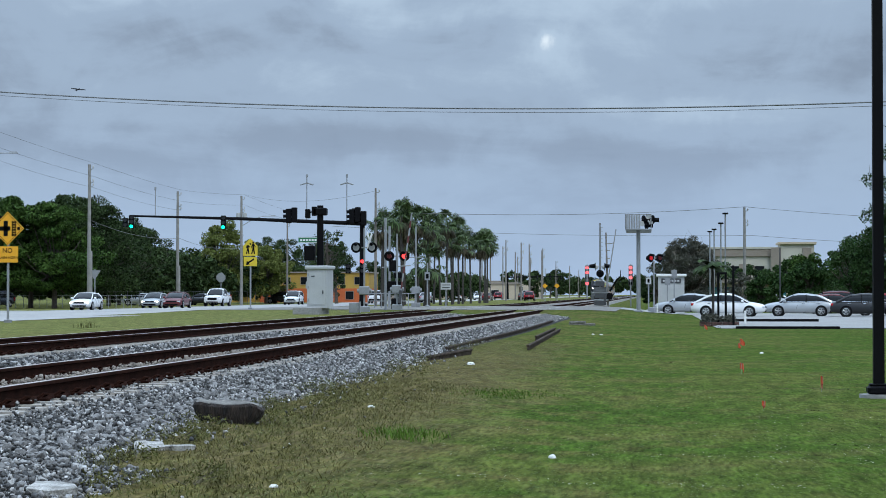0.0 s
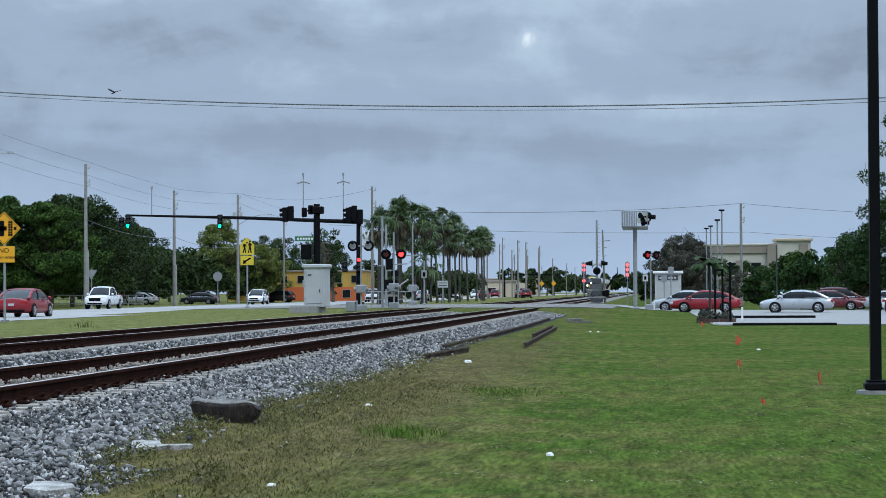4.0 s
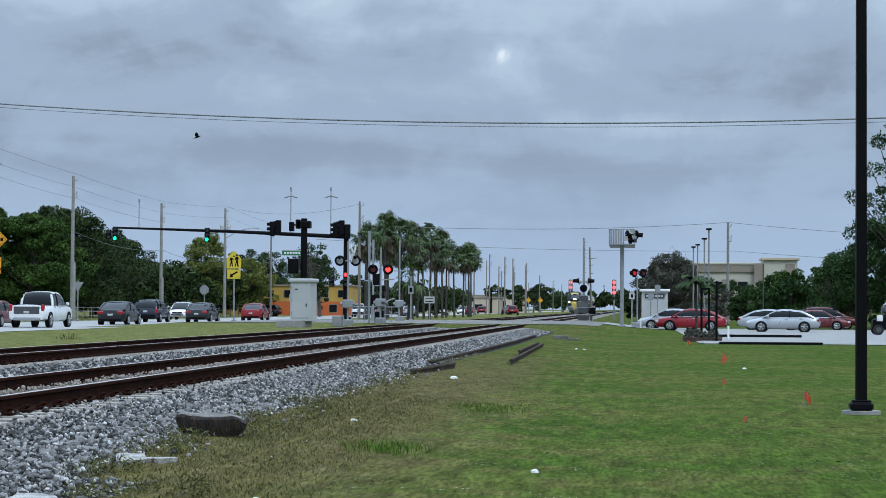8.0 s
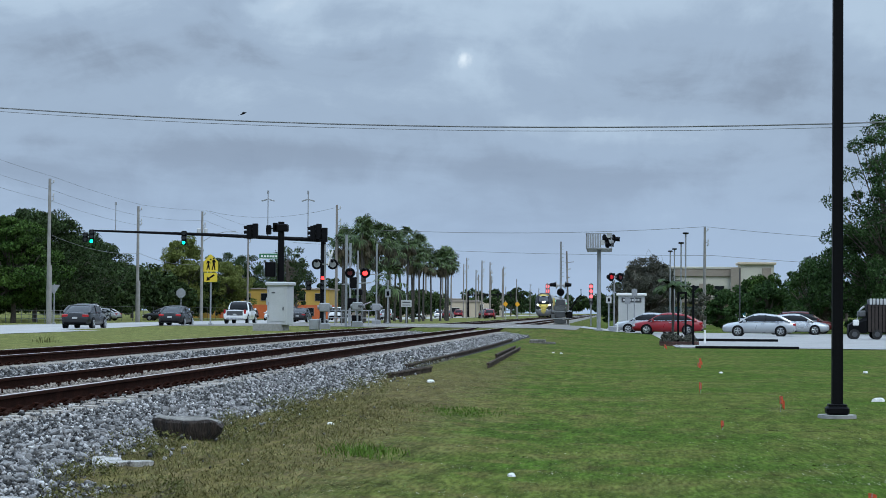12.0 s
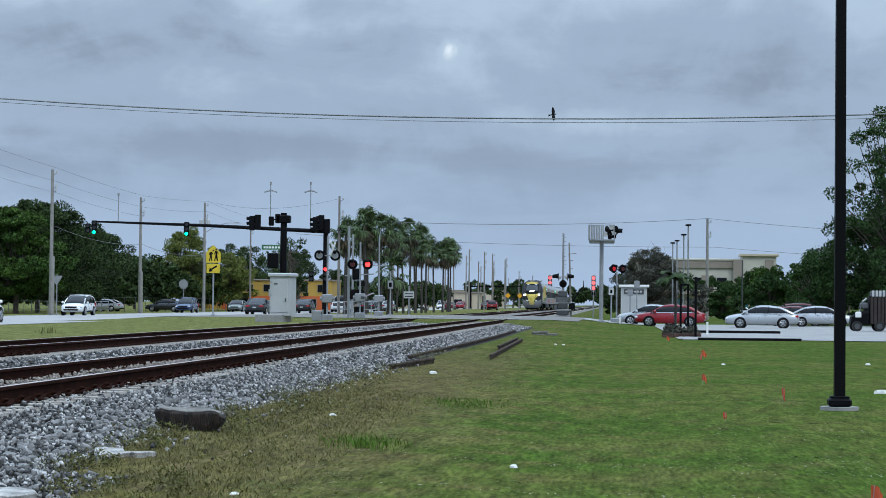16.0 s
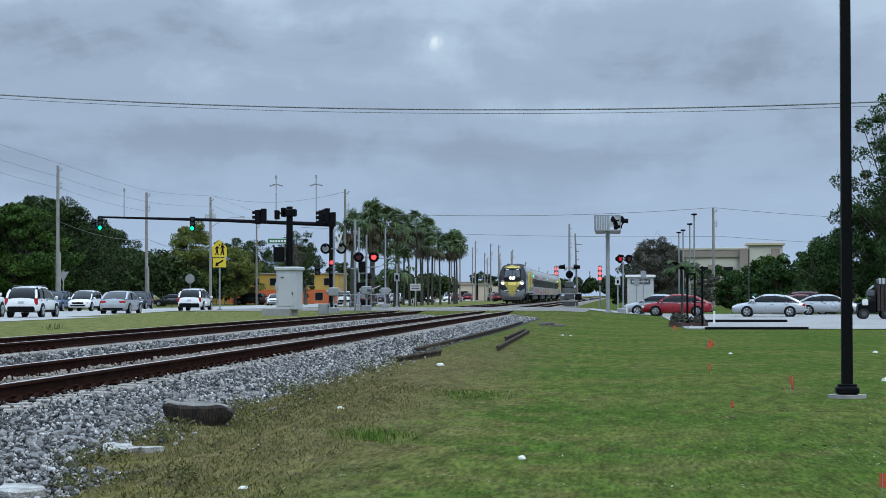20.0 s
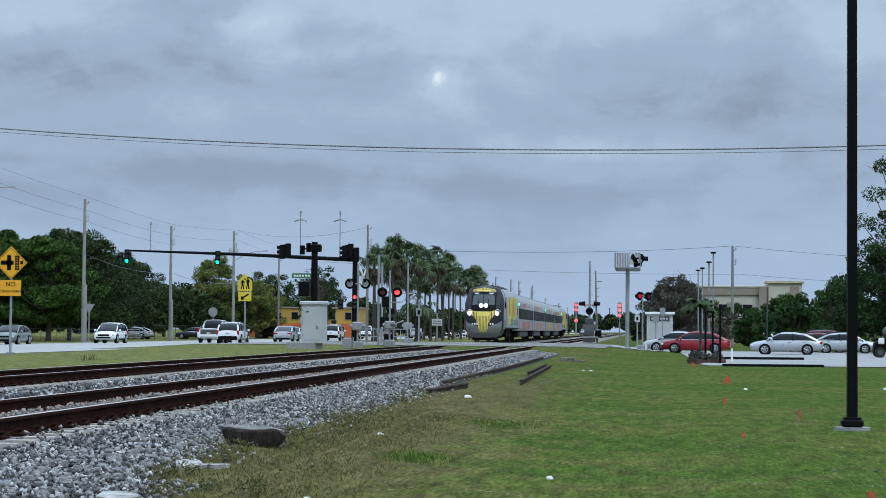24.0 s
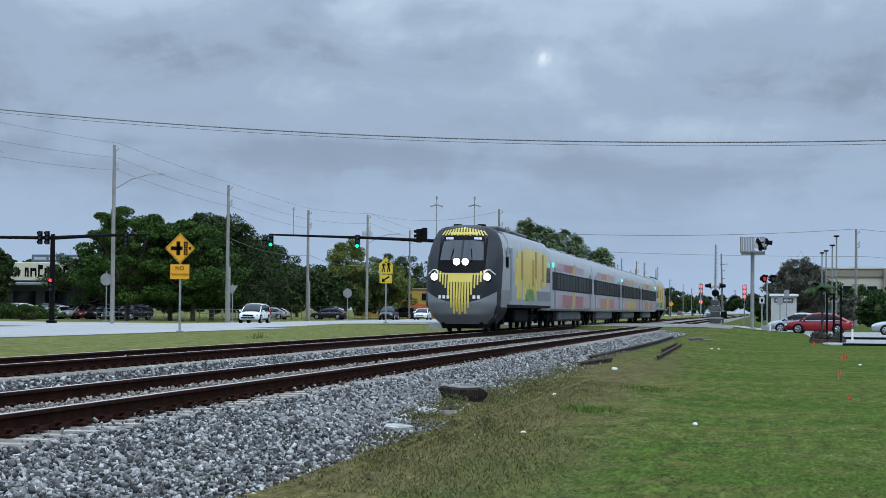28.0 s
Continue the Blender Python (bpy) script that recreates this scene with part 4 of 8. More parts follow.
def coach(name, m, tone, label, group, lamps=()):
    """Length 26 m from local y 0."""
    t = thing(name, m, label, "railway coach", group)
    W, L = 1.58, 26.3
    body = B()
    body.loft([coach_ring(W, 0.95, 4.34, 0.25, 0.05), coach_ring(W, 0.92, 4.38, 0.5), coach_ring(W, 0.92, 4.38, L - 0.5), coach_ring(W, 0.95, 4.34, L - 0.25, 0.05)])
    part("body", body, M_TSILV, t, "silver coach body")
    for ya, yb in ((-0.35, 0.3), (L - 0.3, L)):
        gang = B()
        gang.box(-1.1, 1.1, ya, yb, 1.0, 3.9, 0.1)
        part("gangway", gang, M_BLACK, t)
    for k in range(4):
        roof = B()
        roof.box(-0.7, 0.7, 2.5 + k * 6, 5.5 + k * 6, 4.33, 4.46, 0.04)
        part("roof_unit", roof, M_TGREY, t)
    under = B()
    under.box(-1.35, 1.35, 6.2, L - 6.2, 0.35, 0.95, 0.1)
    part("equipment_box", under, M_TBOX, t)
    for s in (-1, 1):
        band = side_panel(t, "window_band", M_TBAND, s, W + 0.006, [(0.55, 2.02), (L - 0.55, 2.02), (L - 0.55, 2.98), (0.55, 2.98)], "dark window band")
        for k in range(11):
            y = 3.0 + k * 1.83
            side_panel(band, "window", M_COACHGLASS, s, W + 0.018, [(y, 2.1), (y + 1.45, 2.1), (y + 1.45, 2.9), (y, 2.9)], lift=0.006)
        for y in (1.4, L - 2.4):
            side_panel(t, "door", M_TGREY, s, W + 0.003, [(y, 1.05), (y + 0.95, 1.05), (y + 0.95, 3.2), (y, 3.2)])
        c1, c2 = tone
        # a long coloured panel below the windows, paler to its ends, and a soft band above them
        for k, (y, wd) in enumerate(((2.6, 3.2), (5.8, 6.6), (13.6, 5.2), (18.8, 4.6))):
            side_panel(t, "painted_panel", M_TROSE if k in (0, 3) else c1, s, W + 0.004, [(y, 1.12), (y + wd, 1.12), (y + wd + 0.4, 1.80), (y + 0.4, 1.80)], "coloured lower panel")
        for k, (y, wd) in enumerate(((2.4, 4.2), (6.6, 5.4), (13.4, 6.2))):
            side_panel(t, "painted_band", c2 if k != 1 else c1, s, W * 0.985, [(y, 3.08), (y + wd, 3.08), (y + wd + 0.6, 3.5), (y + 0.6, 3.5)], "soft coloured upper band")
        for z0, z1, y in ((1.0, 2.0, 11.6), (3.0, 3.62, 12.7)):
            side_panel(t, "painted_slash", M_TAMBER, s, W + 0.008 if z0 < 2 else W * 0.985 + 0.004, [(y, z0), (y + 1.5, z0), (y + 1.5 + 0.55 * (z1 - z0), z1), (y + 0.55 * (z1 - z0), z1)], "amber slash")
        for yl in lamps:
            lamp = B()
            lamp.box(s * 1.53 - 0.06, s * 1.53 + 0.06, yl, yl + 0.55, 3.22, 3.44, 0.03)
            part("door_lamp", lamp, M_GREENGLOW, t, "lit green door lamp")
    bogie(t, 3.4)
    bogie(t, L - 3.4)
    return t


TRAIN = [(locomotive("locomotive", pose(FAR_X, 0, RAIL_Z), "grey diesel locomotive with yellow rays on its nose", "passenger train"), 0.0)]
for i, tone in enumerate(((M_TPINK, M_TROSE), (M_TORANGE, M_TROSE), (M_TAMBER, M_TROSE), (M_TORANGE, M_TAMBER))):
    TRAIN.append((coach("coach", pose(FAR_X, 0, RAIL_Z), tone, "silver coach with pink and orange panels and dark windows", "passenger train", ((0.75,), (), (0.75,), (24.4,))[i]), 22.1 + i * 26.6))
rear = locomotive("locomotive", pose(FAR_X, 0, RAIL_Z), "yellow and grey diesel locomotive at the train's rear", "passenger train")
REAR_AT = 22.1 + 4 * 26.6 + 21.9


# ---- poles, wires, signs and signals ----
def utility_pole(x, y, h, label="weathered utility pole with crossarm brackets", conc=True, lean=0.0, arm=0.0, trans=False, mat_=None, sleeve=0.0):
    z = ground_z(x, y)
    t = thing("utility_pole", pose(x, y, z, 0, lean, 0), label, "utility pole", "utility poles")
    b = B()
    r = 0.19 if conc else 0.15
    b.tube([(0, 0, -0.3), (0, 0, h * 0.5), (0, 0, h)], [r, r * 0.85, r * 0.65], 10)
    part("post", b, mat_ or (M_CONCPOLE if conc else M_WOODPOLE), t)
    for k, zz in enumerate((h - 0.35, h - 1.55, h - 1.9)):
        c = B()
        c.tube([(0, 0, zz - 0.15), (0.35, 0, zz)], 0.035, 5)
        br = part("bracket", c, M_GALV, t)
        i = B()
        i.tube([(0.35, 0, zz), (0.35, 0, zz + 0.1), (0.35, 0, zz + 0.25)], [0.05, 0.08, 0.05], 8)
        part("insulator", i, M_GREYPAINT, br)
    if sleeve:
        d = B()
        d.tube([(0.12, -0.1, 0), (0.12, -0.1, sleeve)], [0.22, 0.19], 10)
        part("sleeve", d, M_CONCPOLE, t, "pale concrete stub bracing the pole")
    if trans:
        for a in (-0.42, 0.42):
            d = B()
            d.tube([(a, 0, h - 2.9), (a, 0, h - 2.85), (a, 0, h - 2.05), (a, 0, h - 2.0)], [0.18, 0.22, 0.22, 0.15], 12)
            part("transformer", d, M_GREYPAINT, t, "grey transformer can")
    if arm:
        a = B()
        a.tube([(0, 0, h - 3.6), (arm * 0.4, 0, h - 2.75), (arm * 0.75, 0, h - 2.4), (arm, 0, h - 2.4)], 0.045, 6)
        la = part("lamp_arm", a, M_GALV, t)
        l = B()
        l.loft([[(arm - 0.1, -0.12, h - 2.45), (arm + 0.55, -0.14, h - 2.45), (arm + 0.55, 0.14, h - 2.45), (arm - 0.1, 0.12, h - 2.45)], [(arm - 0.05, -0.08, h - 2.28), (arm + 0.45, -0.1, h - 2.30), (arm + 0.45, 0.1, h - 2.30), (arm - 0.05, 0.08, h - 2.28)]])
        part("lamp_head", l, M_GALV, la)
    return t


POLES = [(-51.85, 101.2, 14.5, 0, 3.8), (-49.35, 119.8, 12.9, 0, 0.0), (-49.7, 144.6, 12.3, 0, 0.0), (-47.9, 162.2, 13.0, 0, 3.6), (-50.1, 192.1, 12.8, 0, 0.0), (-25.9, 132.5, 11.3, 0, 0), (9.85, 151.5, 10.6, 0, 0), (-49.6, 72.3, 13.1, 0, 3.8), (-32, 205, 10.8, 0, 2.8)]
for i, (x, y, h, lean, arm) in enumerate(POLES):
    utility_pole(x, y, h, conc=i not in (4, 5), arm=arm, trans=i == 3, sleeve={1: 5.2, 2: 4.4}.get(i, 0.0), label=("pale concrete utility pole with a street lamp" if arm else "pale concrete utility pole beside the road") if i not in (4, 5) else "weathered wooden utility pole")
FAR_POLES = [(-27.5, 245), (-25.5, 252), (-26, 275), (-24, 285), (-28.5, 315), (-25, 330), (-21.5, 238), (-30, 230), (-31, 262), (-31, 300), (-32, 345), (-33, 395), (-33, 450), (-34, 520), (-22, 260), (-22.5, 300), (-23, 350), (-23, 410), (-24, 480)]
for x, y in FAR_POLES:
    utility_pole(x, y, 9.4 + (x * 7 + y) % 3, conc=False, label="distant wooden utility pole beside the highway")


def wire(name, a, c, sag, r, label, n=14):
    pts = []
    for i in range(n + 1):
        u = i / n
        p = Vector(a).lerp(Vector(c), u)
        p.x, p.y = at(p.x, p.y)
        p.z -= sag * 4 * u * (1 - u)
        pts.append(p)
    b = B()
    b.tube(pts, r, 5)
    return solo(name, b, M_CABLE, label, "cable", group="overhead cables")


def long_cable(dz, r, label):
    """A slack cable across the tracks between two poles beside the view."""
    pts = [(*at(x, 60), 9.285 + 0.00133 * (x - 2.0) ** 2 + dz) for x in range(-66, 69, 3)]
    b = B()
    b.tube(pts, r, 6)
    return solo("overhead_cable", b, M_CABLE, label, "cable", group="overhead cables")


long_cable(0.0, 0.032, "long grey overhead cable spanning the tracks")
long_cable(-0.16, 0.013, "thin grey overhead cable under a thicker one")
utility_pole(-66.1, 60, 15.3, label="tall wooden pole carrying the long cables", conc=False)
utility_pole(66.1, 60, 14.7, label="tall wooden pole carrying the long cables", conc=False)
TOPS = {i: Vector((p[0] + 0.35, p[1], p[2] + 0.25)) for i, p in enumerate(POLES)}
for a, c, n in ((7, 0, 3), (0, 1, 3), (1, 2, 3), (2, 3, 2), (3, 4, 2)):
    for k in range(n):
        off = Vector((0, 0, (0.0, -1.2, -2.2)[k]))
        wire("power_line", TOPS[a] + off, TOPS[c] + off, 0.12 + 0.05 * k, 0.012, "thin power line between roadside poles", 8)
LOW = [Vector((POLES[i][0] + 0.2, POLES[i][1], z)) for i, z in ((1, 8.0), (2, 7.4), (3, 7.0))]
for a, c in zip(LOW, LOW[1:]):
    wire("telephone_cable", a, c, 0.55, 0.02, "dark slack telephone cable between roadside poles", 10)
wire("power_line", TOPS[3], TOPS[5] + Vector((-0.3, 0, -0.2)), 0.9, 0.014, "thin power line over the highway")
wire("power_line", TOPS[5] + Vector((-0.3, 0, -2.2)), TOPS[6] + Vector((-0.3, 0, -0.2)), 0.55, 0.024, "thin power line over the crossing")
wire("power_line", TOPS[6] + Vector((-0.3, 0, -0.2)), (34, 128, 7.6), 0.3, 0.02, "thin power line over the street")
wire("power_line", (-45, 198, 11.2), (14, 200, 9.6), 0.5, 0.025, "distant power line over the crossing")
wire("power_line", (14, 200, 9.6), (60, 190, 7.2), 0.5, 0.025, "distant power line over the street")


def signal_head(parent, x, y, z, n=3, lit=-1, glow=None, face=-1, name="signal_head", horiz=False, s=1.0):
    """A black housing with visored lenses; face: the side along y that it shows."""
    b = B()
    L = 0.36 * n * s
    b.box(x - 0.19 * s, x + 0.19 * s, y - 0.1, y + 0.1, z - L / 2, z + L / 2, 0.03)
    h = part(name, b, M_BLACK, parent, "black signal head")
    for k in range(n):
        zz = z + L / 2 - 0.18 * s - 0.36 * s * k
        v = B()
        v.disc((x, y + face * 0.11, zz), (0, 1, 0), 0.135 * s, 0.05, 14)
        part("lens", v, glow if k == lit else M_DARKGREY, h, "lit lens" if k == lit else "")
        vis = B()
        for a in range(10):
            a0, a1 = math.pi * (a / 10 * 1.3 - 0.15), math.pi * ((a + 1) / 10 * 1.3 - 0.15)
            r0 = 0.165 * s
            p = [(x + r0 * math.cos(a0), zz + r0 * math.sin(a0)), (x + r0 * math.cos(a1), zz + r0 * math.sin(a1))]
            yb, yf = y + face * 0.09, y + face * 0.33
            vis.add([(p[0][0], yb, p[0][1]), (p[1][0], yb, p[1][1]), (p[1][0], yf, p[1][1]), (p[0][0], yf, p[0][1])], [(0, 1, 2, 3)])
        part("visor", vis, M_BLACK, h)
    return h


def mast_arm(x, y, h, arm_to, zarm, heads, label, tip_z=None):
    z = ground_z(x, y)
    t = thing("traffic_signal_mast", pose(x, y, z), label, "traffic signal")
    b = B()
    b.tube([(0, 0, 0), (0, 0, h)], [0.24, 0.19], 12)
    part("pole", b, M_BLACK, t)
    f = B()
    f.box(-0.35, 0.35, -0.35, 0.35, -0.2, 0.25, 0.04)
    part("base", f, M_BLACK, t)
    if arm_to:
        a = B()
        a.tube([(0, 0, zarm), (arm_to * 0.5, 0, (zarm + (tip_z or zarm + 0.45)) / 2 + 0.06), (arm_to, 0, tip_z or zarm + 0.45)], [0.17, 0.13, 0.075], 10)
        part("arm", a, M_BLACK, t)
    for hx, hz, n, lit in heads:
        signal_head(t, hx, -0.22, hz, n, lit, M_GREENGLOW)
    return t


main_mast = mast_arm(-21.75, 106, 7.0, -18.1, 6.36, [(-17.95, 6.55, 3, 2), (-18.45, 6.50, 2, -1), (-10.75, 6.47, 3, 2)], "black steel signal mast with green lights on its arm", 7.02)
for k, (dx, dz) in enumerate(((-5.65, 6.95), (-5.2, 7.05), (-0.75, 6.9), (-0.3, 7.05), (0.15, 6.75))):
    hb = B()
    hb.box(dx - 0.2, dx + 0.2, -0.55, -0.15, dz - 0.55, dz + 0.55, 0.03)
    hd = part("signal_head", hb, M_BLACK, main_mast, "black signal head seen from behind")
    for q in range(3):
        vb = B()
        vb.tube([(dx - 0.18, -0.35, dz + 0.36 - q * 0.36), (dx - 0.42, -0.35, dz + 0.34 - q * 0.36)], 0.13, 10)
        part("visor", vb, M_BLACK, hd)
sg = B()
sg.box(-4.9, -3.3, -0.3, -0.26, 4.9, 5.32, 0.01)
gs = part("street_sign", sg, M_SIGNGREEN, main_mast, "green street name sign")
for z0 in (4.91, 5.29):
    bo = B()
    bo.box(-4.88, -3.32, -0.305, -0.30, z0, z0 + 0.02)
    part("border", bo, M_WHITE, gs)
for k in range(6):
    bo = B()
    bo.box(-4.75 + k * 0.22, -4.6 + k * 0.22, -0.306, -0.30, 5.03, 5.18)
    part("letter_bar", bo, M_WHITE, gs)
low = signal_head(main_mast, 0.05, -0.35, 3.1, 3, 0, M_REDGLOW)
signal_head(main_mast, -1.05, -0.3, 2.9, 2)
b = B()
b.tube([(-16.15, 0, 6.9), (-16.15, 0, 9.0)], 0.035, 6)
b.box(-16.22, -16.08, -0.07, 0.07, 9.0, 9.25, 0.02)
part("antenna", b, M_GALV, main_mast, "thin sensor mast on the arm")
for ax, ay in ((-4.3, 0.0), (-1.2, 0.0)):
    an = B()
    an.tube([(ax, 0, 6.4), (ax, 0, 10.0)], 0.04, 5)
    an.tube([(ax - 0.5, 0, 9.35), (ax, 0, 9.5), (ax + 0.5, 0, 9.35)], 0.06, 5)
    an.tube([(ax, 0, 9.9), (ax, 0, 10.15)], 0.08, 6)
    part("antenna", an, M_GALV, main_mast, "thin antenna mast")
second = mast_arm(-19.85, 84, 6.35, 0, 0, [], "thick black signal pole behind the cabinet")
for dx, dz in ((-0.75, 5.85), (-0.35, 6.0)):
    hb = B()
    hb.box(dx - 0.14, dx + 0.14, -0.3, 0.1, dz - 0.28, dz + 0.28, 0.03)
    part("camera_box", hb, M_BLACK, second)
cb = B()
cb.box(-0.42, 0.42, -0.3, 0.3, 5.75, 6.2, 0.05)
cb.tube([(-0.9, 0, 5.95), (0.3, 0, 5.95)], 0.05, 6)
part("cap_box", cb, M_BLACK, second)
hb = B()
hb.box(-0.95, -0.3, -0.3, 0.2, 3.0, 3.9, 0.04)
part("signal_head", hb, M_BLACK, second)
west = mast_arm(-56.5, 100, 7.2, 8.2, 6.9, [(-1.0, 6.9, 3, -1), (-0.4, 6.9, 3, -1), (6.2, 6.8, 3, -1)], "black signal mast at the side street", 7.2)
signal_head(west, 0.0, -0.35, 3.1, 3, 0, M_REDGLOW)
bar = B()
bar.tube([(-14, 0, 7.0), (0, 0, 6.9)], [0.08, 0.15], 8)
part("arm", bar, M_BLACK, west)


GATES = []


def crossing_signal(x, y, label, lit_at=3.3, gate=None, face=-1, buck=True, lit=(1,), box=True, glow=None, mast=5.0, lens_r=0.19, end_on=False, turn=0, lamps=True):
    """A railway crossing mast: flashing lamps on round targets, a crossbuck, and a raised or lowered gate."""
    z = ground_z(x, y)
    t = thing("crossing_signal", pose(x, y, z, 0, 0, turn), label, "crossing signal", "level crossing signals")
    p = B()
    p.tube([(0, 0, 0), (0, 0, mast)], 0.055, 10)
    p.box(-0.3, 0.3, -0.3, 0.3, -0.15, 0.35, 0.05)
    part("mast", p, M_GALV, t)
    a = B()
    if end_on:
        a.tube([(0, -0.5, lit_at), (0, 0.5, lit_at)], 0.04, 6)
    else:
        a.tube([(-0.5, 0, lit_at), (0.5, 0, lit_at)], 0.04, 6)
    part("crossarm", a, M_GALV, t)
    for k, sx in enumerate((-0.46, 0.46) if lamps else ()):
        d = B()
        d.disc((sx, face * 0.12, lit_at), (0, 1, 0), 0.31, 0.04, 20)
        d.tube([(sx, face * 0.1, lit_at), (sx, face * -0.18, lit_at)], 0.17, 10)
        tg = part("target", d, M_BLACK, t, "round black lamp target")
        l = B()
        l.disc((sx, face * 0.17, lit_at), (0, 1, 0), lens_r, 0.05, 16)
        part("lens", l, (glow or M_REDGLOW) if k in lit else M_GALV if buck else M_DARKLENS, tg, "lit red lens" if k in lit else "")
        v = B()
        v.tube([(sx, face * 0.2, lit_at + 0.2), (sx, face * 0.42, lit_at + 0.17)], 0.09, 8)
        part("hood", v, M_BLACK, tg)
    if buck:
        for ang in (-45, 45):
            c = B()
            c.box(-0.6, 0.6, -0.012, 0.012, -0.11, 0.11, 0.01)
            part("crossbuck", c, M_WHITE, t, "white crossbuck board", m=pose(0.32, face * 0.1, mast - 0.75, 0, 0, 78) @ pose(0, 0, 0, 0, ang, 0))
    if box:
        c = B()
        c.box(-0.3, 0.3, -0.25, 0.25, 1.0, 1.5, 0.05)
        c.tube([(-0.42, 0, 1.25), (0.42, 0, 1.25)], 0.12, 10)
        part("gate_machine", c, M_GALV, t, "grey gate machine")
    if gate is not None:
        ang, length, ax = gate
        g = B()
        g.box(-0.045, 0.045, -0.02, 0.02, 0, length)
        arm = part("gate_arm", g, M_GALV, t, "striped gate arm", m=pose(0.3 * ax, face * 0.35, 1.3, 0, ang, 0))
        GATES.append((arm, 0.3 * ax, face * 0.35, ang, 1 if y > 100 else -1))
        for k in range(0, 10, 2) if ax == 1 else ():
            s = B()
            s.box(-0.048, 0.048, -0.023, 0.023, k / 10 * length, (k + 0.9) / 10 * length)
            part("stripe", s, M_STRIPE, arm)
        w = B()
        w.box(-0.1, 0.1, -0.08, 0.08, -0.9, -0.1, 0.03)
        part("counterweight", w, M_DARKGREY, arm)
    return t


# lamps near the highway side, seen lit, and beyond them their twins
crossing_signal(-16.4, 80.5, "crossing signal mast with unlit lamps and crossbuck", 3.75, None, buck=True, lit=(), mast=4.9)
crossing_signal(-15.1, 84, "crossing signal mast with a lit red lamp", 3.25, (8, 4.6, 1), buck=False, lit=(1,), mast=4.6, lens_r=0.15)
crossing_signal(-16.6, 100, "distant grey crossing mast with signs", 3.6, None, buck=False, lit=(), mast=5.8, lamps=False)
trackside = crossing_signal(-3.88, 112, "crossing signal mast with side-facing lamps and stacked gate machinery", 3.3, (9, 5.0, 1.6), buck=False, lit=(), mast=6.7, lamps=False)
for s in (-1, 1):
    b = B()
    b.tube([(s * 0.34, 0, 3.3), (s * 0.38, 0, 3.3)], 0.3, 16)
    b.tube([(s * 0.38, 0, 3.36), (s * 0.85, 0, 3.33)], [0.2, 0.13], 10)
    part("lamp_hood", b, M_BLACK, trackside, "black side-facing lamp")
    b = B()
    b.tube([(s * 0.16, -0.02, 3.28), (s * 0.34, -0.02, 3.28)], [0.1, 0.22], 10)
    part("lamp_housing", b, M_GREYPAINT, trackside, "pale lamp housing")
b = B()
b.disc((0, -0.12, 2.75), (0, 1, 0), 0.3, 0.05, 18)
b.tube([(0, -0.14, 2.85), (0, -0.4, 2.82)], 0.14, 8)
part("lamp_target", b, M_BLACK, trackside)
for x0, x1, z0, z1, m_ in ((-0.36, 0.34, 1.75, 2.15, M_DARKGREY), (-0.30, 0.22, 2.15, 2.22, M_GALV), (-0.55, 0.50, 1.30, 1.70, M_TBOX), (-0.62, 0.66, 1.20, 1.28, M_GALV), (-0.40, 0.38, 0.80, 1.18, M_DARKGREY), (-0.72, -0.44, 0.70, 1.05, M_TBOX), (-0.60, 0.66, 0.62, 0.74, M_GALV), (-0.48, 0.46, 0.28, 0.60, M_DARKGREY), (-0.60, 0.72, 0.0, 0.24, M_CONCPOLE)):
    b = B()
    b.box(x0, x1, -0.4, 0.4, z0, z1, 0.015)
    part("machine_box", b, m_, trackside, "grimy gate machine box")
for k in range(3):
    b = B()
    b.box(0.45, 0.95, -0.25 + k * 0.2, -0.12 + k * 0.2, 0.7, 1.25, 0.03)
    part("counterweight", b, M_BOGIE, trackside)
b = B()
b.tube([(0, 0.12, 0), (0, 0.12, 6.75)], [0.10, 0.07], 8)
part("pole", b, M_WOODPOLE, trackside, "dark weathered pole")
b = B()
b.tube([(0.62, 0.2, 0), (0.46, 0.2, 6.0)], [0.09, 0.06], 8)
for zz, L in ((5.1, 0.55), (4.55, 0.3), (3.9, 0.28)):
    b.tube([(0.48 - L * 0.2, 0.2, zz), (0.48 + L, 0.2, zz + 0.06)], 0.03, 5)
part("pole", b, M_WOODPOLE, trackside, "leaning weathered pole with short arms")
b = B()
b.tube([(0.75, -0.1, 1.35), (1.35, -0.1, 2.3), (1.62, -0.1, 2.55), (1.60, -0.1, 3.0)], [0.09, 0.06, 0.06, 0.05], 6)
part("raised_arm", b, M_BOGIE, trackside, "dark bent counterweight arm")
for k in range(9):
    b = B()
    b.tube([(0, -0.06, 4.0 + k * 0.3), (0.22, -0.06, 4.0 + k * 0.3)], 0.02, 5)
    part("step", b, M_GALV, trackside)
mast_arm(-33.0, 330, 6.2, 13, 5.2, [(3.5, 5.0, 3, -1), (7, 5.1, 3, -1), (10, 5.1, 3, -1), (12.6, 5.1, 3, -1)], "far black signal mast over the highway", 5.3)
crossing_signal(0.28, 100, "crossing signal mast with dim red lamps beside the street", 3.8, None, buck=False, lit=(0,), box=False, mast=3.6, glow=M_DIMRED, lens_r=0.15, turn=48)
rb_ = thing("relay_box_mast", pose(-15.5, 86, ground_z(-15.5, 86)), "dark relay boxes and signal backs on a short mast", "crossing signal", "level crossing signals")
b = B()
b.tube([(0, 0, 0), (0, 0, 3.4)], 0.06, 8)
part("mast", b, M_GALV, rb_)
